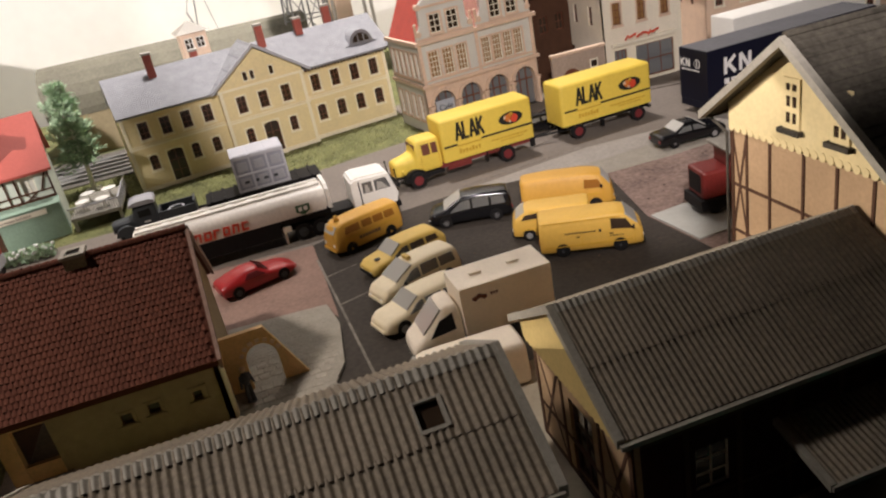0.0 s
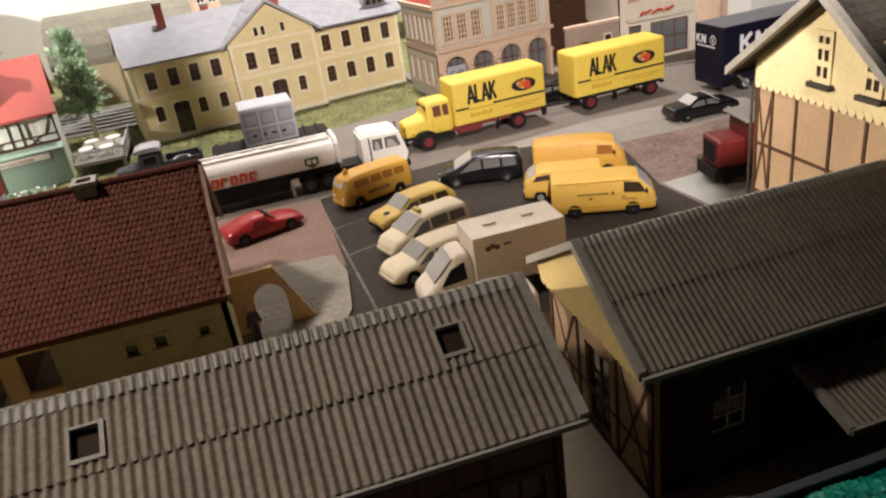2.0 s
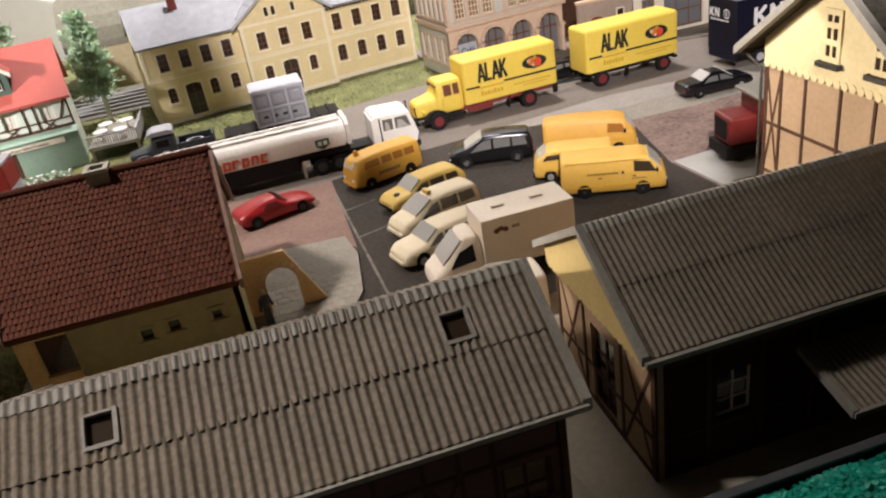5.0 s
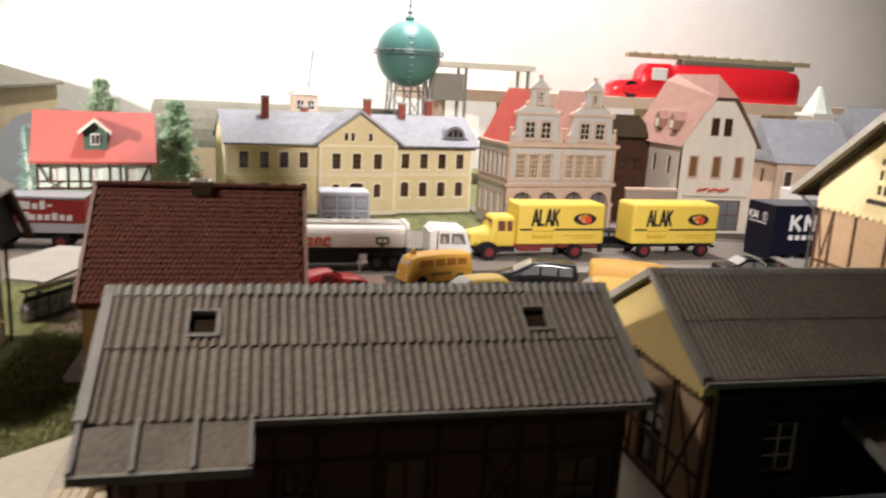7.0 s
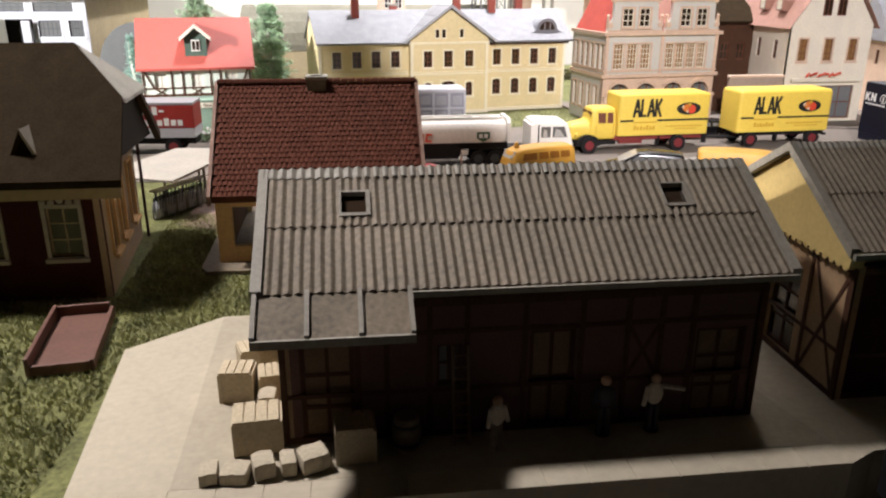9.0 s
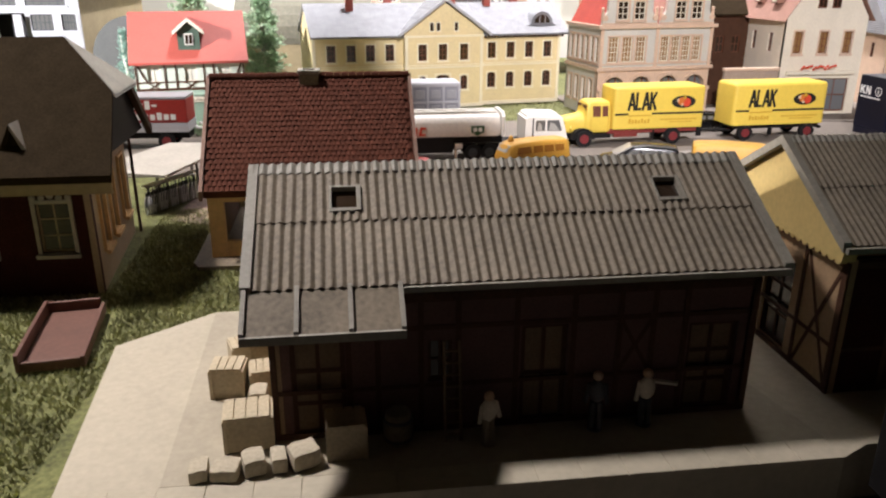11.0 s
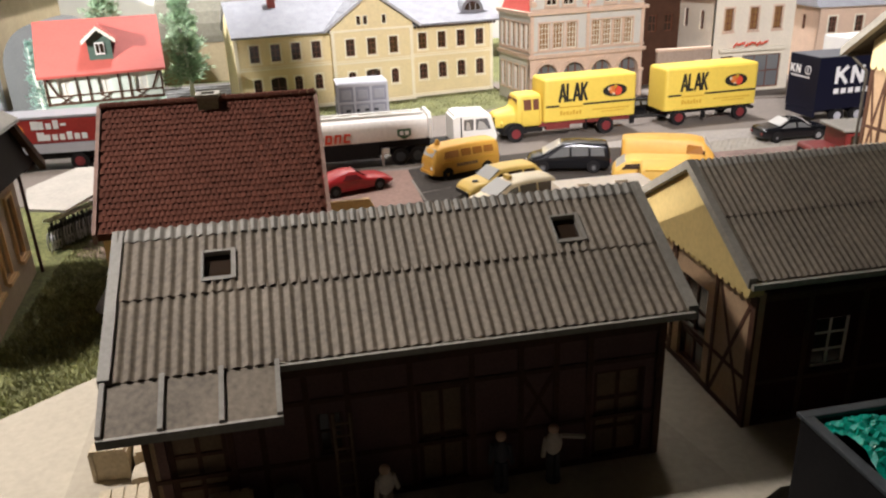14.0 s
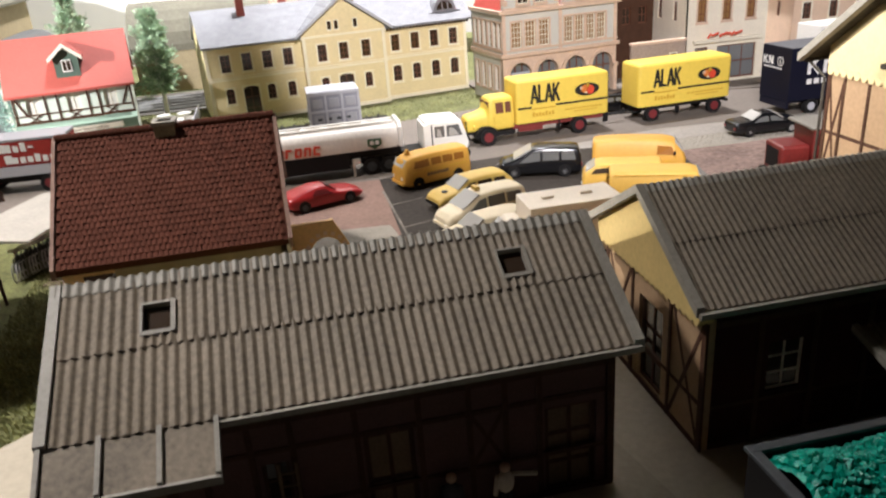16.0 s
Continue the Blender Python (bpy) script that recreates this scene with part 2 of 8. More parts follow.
M["leaf"] = mat("foam_leaf_green", (0.40, 0.55, 0.36), 0.85, 0.55, 260, 0.0)
M["needle"] = mat("blue_green_needles", (0.26, 0.42, 0.35), 0.85, 0.35, 200, 0.0)
M["trunk"] = mat("pale_plastic_trunk", (0.86, 0.83, 0.75), 0.7, 0.2, 120)
M["tank_green"] = mat("sea_green_tank", (0.10, 0.25, 0.22), 0.35, 0.15, 50, 0.05)
M["olive"] = mat("olive_grey_roof", (0.15, 0.14, 0.10), 0.8, 0.25, 40, 0.3)
M["beige"] = mat("beige_wall", (0.36, 0.29, 0.17), 0.8, 0.15, 40, 0.2)
M["steel"] = mat("grey_steel_lattice", (0.20, 0.20, 0.19), 0.5, 0.2, 80)
M["ballast"] = mat("dark_ballast", (0.11, 0.10, 0.085), 0.95, 0.45, 150, 1.2)
# for walls out of view, kept dark so they bounce little light
M["wall_dim"] = mat("dim_brown_room_wall", (0.13, 0.11, 0.085), 0.9, 0.1, 6, 0.05)
M["wall_white"] = mat("white_room_wall", (0.82, 0.80, 0.74), 0.9, 0.04, 6, 0.05)
M["plate"] = mat("glossy_pale_plate", (0.42, 0.42, 0.38), 0.06, 0.06, 40, 0.0)
M["signal_red"] = mat("bright_red_plastic", (0.70, 0.02, 0.03), 0.25, 0.06, 60, 0.0)
M["figure"] = mat("painted_figure", (0.30, 0.25, 0.2), 0.7, 0.4, 300, 0.0)
M["figure_skin"] = mat("painted_figure_skin", (0.50, 0.32, 0.22), 0.7, 0.1, 300, 0.0)
M["figure_white"] = mat("white_painted_figure", (0.62, 0.55, 0.46), 0.7, 0.2, 300, 0.0)
M["figure_dark"] = mat("dark_painted_figure", (0.05, 0.05, 0.06), 0.7, 0.4, 300, 0.0)
M["dusty_lit_roof"] = mat("dusty_lit_grey_sheet", (0.13, 0.13, 0.14), 0.5, 0.2, 50, 0.05)
M["mortar"] = mat("grey_joint", (0.17, 0.15, 0.12), 0.9, 0.2, 100)
M["gravel_teal"] = mat("teal_glass_gravel", (0.002, 0.34, 0.24), 0.25, 0.5, 300, 0.5)

for key, level in (("roof_dark", 0.02), ("navy", 0.2), ("brick_dark", 0.12), ("tile_red", 0.15), ("timber", 0.2), ("door_wood", 0.2), ("corrugated", 0.3), ("asphalt", 0.25), ("rubber", 0.2), ("black_plastic", 0.12), ("dark_grey", 0.25), ("shingle", 0.1)):
    M[key].node_tree.nodes["Principled BSDF"].inputs["Specular IOR Level"].default_value = level


# ---- building blocks ----
def bm_new():
    return bmesh.new()


def box(bm, x0, x1, y0, y1, z0, z1, bev=0.0, m=None):
    r = bmesh.ops.create_cube(bm, size=1.0)
    vs = r["verts"]
    for v in vs:
        v.co = Vector((x0 + (v.co.x + 0.5) * (x1 - x0), y0 + (v.co.y + 0.5) * (y1 - y0), z0 + (v.co.z + 0.5) * (z1 - z0)))
    if bev:
        es = list({e for v in vs for e in v.link_edges})
        r2 = bmesh.ops.bevel(bm, geom=es, offset=bev, segments=2, affect="EDGES", profile=0.5)
        vs = list({v for f in r2["faces"] for v in f.verts} | {v for v in vs if v.is_valid})
    if m is not None:
        for v in vs:
            v.co = m @ v.co
    return vs


def prism(bm, pts, axis, a, b, m=None):
    """A polygon pushed along an axis from a to b. pts: (y, z) for x, (x, z) for y, (x, y) for z."""
    def co(p, t):
        return {"x": (t, p[0], p[1]), "y": (p[0], t, p[1]), "z": (p[0], p[1], t)}[axis]
    v0 = [bm.verts.new(co(p, a)) for p in pts]
    v1 = [bm.verts.new(co(p, b)) for p in pts]
    fs = [bm.faces.new(v0), bm.faces.new(list(reversed(v1)))]
    n = len(pts)
    for i in range(n):
        fs.append(bm.faces.new([v0[(i + 1) % n], v0[i], v1[i], v1[(i + 1) % n]]))
    if m is not None:
        for v in v0 + v1:
            v.co = m @ v.co
    return v0 + v1


def rod(bm, p, q, r, seg=6):
    p, q = Vector(p), Vector(q)
    d = q - p
    res = bmesh.ops.create_cone(bm, cap_ends=True, segments=seg, radius1=r, radius2=r, depth=d.length)
    mx = Matrix.Translation((p + q) / 2) @ d.to_track_quat("Z", "Y").to_matrix().to_4x4()
    for v in res["verts"]:
        v.co = mx @ v.co
    return res["verts"]


def beam(bm, p, q, w, h):
    """A square timber from p to q in a facade: w wide, h deep along y."""
    p, q = Vector(p), Vector(q)
    d = q - p
    up = Vector((0, 1, 0)) if abs(d.normalized().y) < 0.9 else Vector((1, 0, 0))
    s = d.cross(up).normalized() * w / 2
    t = d.cross(s).normalized() * h / 2
    c = [p + s + t, p - s + t, p - s - t, p + s - t, q + s + t, q - s + t, q - s - t, q + s - t]
    v = [bm.verts.new(k) for k in c]
    for f in ((0, 1, 2, 3), (7, 6, 5, 4), (0, 4, 5, 1), (1, 5, 6, 2), (2, 6, 7, 3), (3, 7, 4, 0)):
        bm.faces.new([v[i] for i in f])


def disc(bm, c, r, axis, depth, seg=14, bev=0.0):
    """A short cylinder round c along axis x, y or z."""
    res = bmesh.ops.create_cone(bm, cap_ends=True, segments=seg, radius1=r, radius2=r, depth=depth)
    rot = {"x": pose(0, 0, 0, 0, 90, 0), "y": pose(0, 0, 0, 90, 0, 0), "z": Matrix()}[axis]
    for v in res["verts"]:
        v.co = Matrix.Translation(c) @ rot @ v.co
    if bev:
        es = [e for e in {e for v in res["verts"] for e in v.link_edges} if len(e.link_faces) == 2 and e.calc_face_angle(0) > 1.2]
        bmesh.ops.bevel(bm, geom=es, offset=bev, segments=2, affect="EDGES")


def ball(bm, c, r, sub=2, sc=(1, 1, 1)):
    res = bmesh.ops.create_icosphere(bm, subdivisions=sub, radius=r)
    for v in res["verts"]:
        v.co = Vector(c) + Vector((v.co.x * sc[0], v.co.y * sc[1], v.co.z * sc[2]))
    return res["verts"]


def mesh_of(name, bm, material, smooth=False):
    bmesh.ops.scale(bm, vec=(U, U, U), verts=bm.verts)
    bmesh.ops.recalc_face_normals(bm, faces=bm.faces)
    me = bpy.data.meshes.new(name)
    bm.to_mesh(me)
    bm.free()
    me.materials.append(material if not isinstance(material, str) else M[material])
    if smooth:
        for p in me.polygons:
            p.use_smooth = True
        me.set_sharp_from_angle(angle=radians(38))
    return me


def part(name, bm, material, parent, label="", smooth=False, m=None):
    ob = new(name, mesh_of(name, bm, material, smooth))
    ob.parent = parent
    if m is not None:
        ob.matrix_local = m
    if label:
        ob["label"] = label
    return ob


def solid(name, bm, material, label="", category="", group="", kind="", smooth=False):
    return tagged(new(name, mesh_of(name, bm, material, smooth)), label, category, group, kind)


def thing(name, x, y, z, rz, label, category, group="", kind=""):
    ob = new(name)
    ob.empty_display_size = 0.01
    ob.matrix_basis = pose(x * U, y * U, z * U, 0, 0, rz)
    return tagged(ob, label, category, group, kind)


def text(name, words, x, y, z, size, material, parent, rx=90, rz=0, squash=1.0, bold=0.0, depth=0.008):
    """Lettering as a thin mesh; (x, y, z) is the lower left corner of the words."""
    cu = bpy.data.curves.new(name, "FONT")
    cu.body, cu.size, cu.extrude, cu.offset = words, size, depth, bold
    ob = bpy.data.objects.new(name, cu)
    scene.collection.objects.link(ob)
    bpy.context.view_layer.update()
    me = bpy.data.meshes.new_from_object(ob.evaluated_get(bpy.context.evaluated_depsgraph_get()))
    bpy.data.objects.remove(ob)
    me.transform(pose(x, y, z, rx, 0, rz) @ Matrix.Diagonal((squash, 1, 1, 1)))
    me.transform(Matrix.Scale(U, 4))
    me.materials.clear()
    me.materials.append(M[material])
    out = new(name, me)
    out.parent = parent
    return out


def wall_holes(bm, u0, u1, z0, z1, thick, holes, m=None, arch=()):
    """A wall in the plane y = 0 (front) to thick, from u0 to u1, with openings (ua, ub, za, zb) right through it."""
    us = sorted({u0, u1, *[h[0] for h in holes], *[h[1] for h in holes]})
    zs = sorted({z0, z1, *[h[2] for h in holes], *[h[3] for h in holes]})
    made = []

    def quad(c):
        vs = [bm.verts.new(k) for k in c]
        made.extend(vs)
        bm.faces.new(vs)
    open_at = lambda u, z: any(a < u < b and c < z < d for a, b, c, d in holes)
    for i in range(len(us) - 1):
        j = 0
        while j < len(zs) - 1:
            u, z = (us[i] + us[i + 1]) / 2, (zs[j] + zs[j + 1]) / 2
            if open_at(u, z):
                j += 1
                continue
            k = j
            while k + 1 < len(zs) - 1 and not open_at(u, (zs[k + 1] + zs[k + 2]) / 2):
                k += 1
            a, b, c, d = us[i], us[i + 1], zs[j], zs[k + 1]
            quad([(a, 0, c), (b, 0, c), (b, 0, d), (a, 0, d)])
            quad([(a, thick, d), (b, thick, d), (b, thick, c), (a, thick, c)])
            j = k + 1
    for a, b, c, d in holes:
        quad([(a, 0, c), (a, 0, d), (a, thick, d), (a, thick, c)])
        quad([(b, 0, d), (b, 0, c), (b, thick, c), (b, thick, d)])
        quad([(a, 0, c), (a, thick, c), (b, thick, c), (b, 0, c)])
        quad([(a, 0, d), (b, 0, d), (b, thick, d), (a, thick, d)])
    for (a, b, c, d), rise in arch:
        for s in (0, 1):
            e, mid = (a, b)[s], (a + b) / 2
            pts = [(e, d)] + [(mid + (e - mid) * math.cos(t), d - rise + rise * math.sin(t)) for t in [0, 0.4, 0.8, 1.2, math.pi / 2]]
            made.extend(prism(bm, pts, "y", 0.002, thick - 0.002))
    for p, q in (((u0, z0), (u0, z1)), ((u1, z0), (u1, z1)), ((u0, z0), (u1, z0)), ((u0, z1), (u1, z1))):
        quad([(p[0], 0, p[1]), (q[0], 0, q[1]), (q[0], thick, q[1]), (p[0], thick, p[1])])
    if m is not None:
        for v in made:
            v.co = m @ v.co


def ring(bm, a, b, c, d, t, y0, y1):
    """One closed rectangular frame round the opening a..b, c..d, its bars t wide inwards (t < 0: outwards)."""
    if t < 0:
        a, b, c, d, t = a + t, b - t, c + t, d - t, -t
    outer, inner = [(a, c), (b, c), (b, d), (a, d)], [(a + t, c + t), (b - t, c + t), (b - t, d - t), (a + t, d - t)]
    rows = [[bm.verts.new((x, y, z)) for x, z in loop] for loop, y in ((outer, y0), (inner, y0), (inner, y1), (outer, y1))]
    for p, q in zip(rows, rows[1:] + rows[:1]):
        for i in range(4):
            bm.faces.new((p[i], p[(i + 1) % 4], q[(i + 1) % 4], q[i]))


def window(parent, m, a, b, c, d, frame="brown_frame", pane="window_dark", surround=None, cross=(1, 2), bar=0.07, inset=0.12, proud=0.05, sill=True, name="window"):
    """A window in an opening a..b, c..d of a facade laid by m: frame with glazing bars, pane, surround and sill."""
    bm = bm_new()
    ring(bm, a, b, c, d, bar, inset, inset + 0.08)
    w = part(name, bm, frame, parent, m=mat_u(m))
    for i in range(1, cross[0] + 1):
        bm = bm_new()
        x = a + (b - a) * i / (cross[0] + 1)
        box(bm, x - bar * 0.4, x + bar * 0.4, inset + 0.01, inset + 0.045, c + bar, d - bar)
        part("glazing_bar", bm, frame, w)
    for i in range(1, cross[1] + 1):
        bm = bm_new()
        z = c + (d - c) * i / (cross[1] + 1)
        box(bm, a + bar, b - bar, inset + 0.012, inset + 0.043, z - bar * 0.4, z + bar * 0.4)
        part("glazing_bar", bm, frame, w)
    g = bm_new()
    box(g, a + bar * 0.5, b - bar * 0.5, inset + 0.05, inset + 0.06, c + bar * 0.5, d - bar * 0.5)
    part("pane", g, pane, w)
    if surround:
        s = bm_new()
        ring(s, a, b, c, d, -0.14, -proud, 0.02)
        part("surround", s, surround, w)
        if sill:
            s = bm_new()
            box(s, a - 0.2, b + 0.2, -proud * 2.4, -proud - 0.001, c - 0.2, c - 0.04)
            part("sill", s, surround, w)
    return w


def mat_u(m):
    """A pose in model units as a pose in metres."""
    r = m.copy()
    r.translation = m.translation * U
    return r


def gable_roof(bm, x0, x1, ye, ze, yr, zr, yb, zb, t=0.16):
    """Two slopes over x0..x1: near eave (ye, ze), ridge (yr, zr), far eave (yb, zb), t thick."""
    prism(bm, [(ye, ze), (yr, zr), (yb, zb), (yb, zb - t), (yr, zr - t * 1.25), (ye, ze - t)], "x", x0, x1)


def corrugated(bm, x0, x1, p, q, pitch=0.277, amp=0.036, t=0.05, seg=6, skip=()):
    """A wavy sheet between the lines p and q (y, z), its waves along x."""
    n = int(round((x1 - x0) / pitch)) * seg
    d = Vector((0, q[0] - p[0], q[1] - p[1]))
    nrm = Vector((1, 0, 0)).cross(d).normalized()
    if nrm.z < 0:
        nrm = -nrm
    rows = []
    for end in (p, q):
        for off in (0, -t):
            rows.append([bm.verts.new(Vector((x0 + (x1 - x0) * i / n, end[0], end[1])) + nrm * (off + amp * math.cos(2 * math.pi * i / seg))) for i in range(n + 1)])
    for i in range(n):
        bm.faces.new((rows[0][i], rows[0][i + 1], rows[2][i + 1], rows[2][i]))
        bm.faces.new((rows[1][i + 1], rows[1][i], rows[3][i], rows[3][i + 1]))
        bm.faces.new((rows[0][i + 1], rows[0][i], rows[1][i], rows[1][i + 1]))
        bm.faces.new((rows[2][i], rows[2][i + 1], rows[3][i + 1], rows[3][i]))


def lerp(a, b, t):
    return a + (b - a) * t


def wheel(parent, x, y, r, w, rim="hub_grey", z=None):
    bm = bm_new()
    disc(bm, (x, y, r if z is None else z), r, "y", w, 18, 0.04)
    t = part("wheel", bm, "rubber", parent, smooth=True)
    bm = bm_new()
    for s in (-1, 1):
        disc(bm, (x, y + s * (w / 2), r if z is None else z), r * 0.58, "y", 0.05, 14)
        disc(bm, (x, y + s * (w / 2 + 0.03), r if z is None else z), r * 0.22, "y", 0.06, 8)
    part("rim", bm, rim, t)
    return t


# ---- room and ground ----
bm = bm_new()
box(bm, -140, 190, -160, 190, -101, -100)
solid("floor", bm, "olive", "plain floor of the room below the model table", "floor", kind="structure")
for nm, b in (("wall_north", (-140, 190, 100, 102, -100, 160)), ("wall_south", (-140, 190, -162, -160, -100, 160)),
              ("wall_west", (-142, -140, -160, 100, -100, 160)), ("wall_east", (190, 192, -160, 100, -100, 160))):
    bm = bm_new()
    box(bm, *b)
    solid(nm, bm, "wall_white" if nm == "wall_north" else "wall_dim", "white painted wall behind the town" if nm == "wall_north" else "unseen room wall, dark brown to hold back bounce light", "wall", kind="structure")
bm = bm_new()
box(bm, -140, 190, -160, 100, 160.1, 162)
solid("ceiling", bm, "wall_dim", "unseen room ceiling, dark brown to hold back bounce light", "ceiling", kind="structure")

bm = bm_new()
prism(bm, [(-90, -12), (-12.4, -12), (-12.4, -4.8), (130, -4.8), (130, 98), (-90, 98)], "z", -4, -0.06)
solid("ground", bm, "grass", "green flocked grass mat of the model town", "ground", kind="structure")


def sheet(name, pts, z0, z1, material, label, category):
    bm = bm_new()
    prism(bm, pts, "z", z0, z1)
    return solid(name, bm, material, label, category, kind="structure")


sheet("road", [(-60, 29.4), (4.6, 29.4), (8, 31.2), (15.1, 31.8), (26.5, 33.4), (37, 32.6), (95, 33.0), (95, 41.5), (41, 42.2), (26, 45.6), (18, 47.6), (7.4, 45.6), (-8, 44.2), (-60, 44)],
      -0.3, 0.0, "street", "smooth grey street with worn tyre marks", "road")
sheet("pavement_far", [(18, 47.6), (26, 45.6), (41, 42.2), (95, 41.5), (95, 60), (17.8, 60), (17.8, 50.5)], -0.3, 0.10, "street", "worn grey pavement in front of the town houses", "pavement")
sheet("parking_lot", [(2.6, 7), (24.6, 7), (24.0, 15.2), (23.6, 19.8), (25.0, 27.0), (22, 30.5), (15.1, 31.8), (8, 31.2), (4.6, 30.0), (4.4, 19.4), (2.6, 19.4)], -0.3, 0.004, "asphalt", "dark stained asphalt parking lot", "ground")
sheet("kerb_strip", [(15.1, 31.8), (22, 30.5), (26.3, 30.3), (37.6, 30.8), (95, 31.2), (95, 33.0), (37, 32.6), (26.5, 33.4)], -0.3, 0.03, "concrete", "pale concrete strip along the street", "pavement")
sheet("cobbled_lane", [(22, 30.5), (25.0, 27.6), (30, 27.4), (37, 27.8), (37.6, 30.8), (26.3, 30.3)], -0.3, 0.012, "cobble", "grey cobbled lane beside the street", "road")
sheet("earth_yard", [(25.0, 27.6), (25.0, 27.0), (23.6, 19.8), (24.0, 15.2), (24.6, 7), (60, 7), (60, 30.9), (37.6, 30.8), (37, 27.8), (30, 27.4)], -0.3, 0.02, "earth", "red-brown bare earth yard with ruts", "ground")
sheet("red_paving", [(-12, 21.9), (3.4, 21.1), (4.4, 19.4), (4.6, 30.0), (-12, 31.6)], -0.3, 0.008, "paving_red", "dull red paved forecourt", "pavement")
COBBLE_EDGE = [(-1.5, 12.0), (2.0, 12.1), (3.0, 12.9), (3.8, 14.5), (4.3, 18.5), (4.0, 20.9), (1.2, 21.2), (-1.5, 21.4)]
cobble_yard = sheet("cobbled_yard", COBBLE_EDGE, -0.3, 0.16, "cobble", "grey embossed cobblestone yard with a thick edge", "pavement")
sheet("dirt_path", [(-14.33, 19.68), (-11.45, 18.34), (-12.05, 23.84), (-13.73, 24.04)], -0.3, -0.02, "earth", "brown bare earth beside the bicycle shelter", "ground")
sheet("platform", [(-12.3, -5.4), (-13.0, 3.9), (-9.9, 6.4), (6.5, 6.4), (9.2, 9.4), (12.4, 9.5), (24, 9.5), (40, 9.5), (40, -4.9), (9.6, -4.9), (8.6, -5.4)],
      -1.5, 0.3, "platform", "sandy beige card loading platform", "platform")
sheet("platform_card", [(-9.75, -4.45), (-9.9, 6.3), (6.4, 6.3), (8.6, -4.45)], 0.29, 0.308, "platform_joint", "second sandy card sheet with a visible joint", "platform")
sheet("track_bed", [(-12.4, -4.85), (130, -4.85), (130, -20), (-12.4, -20)], -4, -1.6, "ballast", "dark ballast bed of the front railway track", "ground")
for k, yy in enumerate((-6.55, -8.25)):
    bm = bm_new()
    box(bm, -12.3, 130, yy - 0.05, yy + 0.05, -1.55, -1.3)
    solid("rail_%d" % (k + 1), bm, "steel", "thin brown steel rail on the front track", "rail", group="rails of the front track", kind="structure")


# ---- goods sheds with corrugated roofs ----
def corr_slope(parent, x0, x1, pe, pr, label, holes=(), pitch=0.277, amp=0.036):
    """Two overlapping rows of corrugated sheets from the eave pe to the ridge pr."""
    mid = (lerp(pe[0], pr[0], 0.5), lerp(pe[1], pr[1], 0.5))
    low = (lerp(pe[0], pr[0], 0.53), lerp(pe[1], pr[1], 0.53))
    for p, q, dz in ((pe, low, 0.0), (mid, pr, 0.04)):
        cuts = sorted({x0, x1, *[c for h in holes if dz for c in h]})
        for a, b in zip(cuts, cuts[1:]):
            hole = any(h[0] <= a and b <= h[1] for h in holes) and dz
            bm = bm_new()
            if hole:
                f0, f1 = 0.60, 0.78
                pa = (lerp(pe[0], pr[0], f0), lerp(pe[1], pr[1], f0))
                pb = (lerp(pe[0], pr[0], f1), lerp(pe[1], pr[1], f1))
                corrugated(bm, a, b, (p[0], p[1] + dz), (pa[0], pa[1] + dz), pitch, amp)
                corrugated(bm, a, b, (pb[0], pb[1] + dz), (q[0], q[1] + dz), pitch, amp)
            else:
                corrugated(bm, a, b, (p[0], p[1] + dz), (q[0], q[1] + dz), pitch, amp)
            part("roof_sheet", bm, "corrugated", parent, label)


def verge(parent, x, pe, pr, w=0.14, t=0.3):
    bm = bm_new()
    prism(bm, [(pe[0], pe[1] + 0.1), (pr[0], pr[1] + 0.1), (pr[0], pr[1] - t), (pe[0], pe[1] - t)], "x", x - w, x + w)
    part("verge_board", bm, "corr_edge", parent)


def frame_wall(parent, m, u0, u1, z0, z1, infill, timbers, holes, label=""):
    bm = bm_new()
    wall_holes(bm, u0, u1, z0, z1, 0.25, holes)
    part("wall", bm, infill, parent, label, m=mat_u(m))
    for p, q, w in timbers:
        bm = bm_new()
        y = 0.0 if abs(p[0] - q[0]) < 0.01 else (0.014 if abs(p[1] - q[1]) < 0.01 else 0.022 if q[0] > p[0] else 0.03)
        beam(bm, (p[0], y, p[1]), (q[0], y, q[1]), w, 0.09)
        part("timber", bm, "timber", parent, m=mat_u(m))


shed = thing("goods_shed", 0, 0, 0.3, 0, "long half-timbered goods shed with a grey corrugated roof", "shed")
corr_slope(shed, -7.37, 7.57, (-3.05, 4.77), (1.05, 7.02), "grey corrugated roof sheet", holes=((-5.1, -4.4), (4.62, 5.32)))
corr_slope(shed, -7.37, 7.57, (5.15, 4.77), (1.05, 7.02), "grey corrugated roof sheet")
for xx in (-7.37, 7.57):
    verge(shed, xx, (-3.05, 4.77), (1.05, 7.02))
    verge(shed, xx, (5.15, 4.77), (1.05, 7.02))
# light along the ridge is put in as a paler cap
bm = bm_new()
corrugated(bm, -7.37, 7.57, (0.70, 6.90), (1.05, 7.11))
corrugated(bm, -7.37, 7.57, (1.40, 6.90), (1.05, 7.11))
part("ridge_cap", bm, "corr_edge", shed, "ridge cap, its lit edge painted pale")
bm = bm_new()
box(bm, -3.3, 7.6, -3.17, -3.03, 4.55, 4.72)
part("eave_board", bm, "corr_edge", shed)
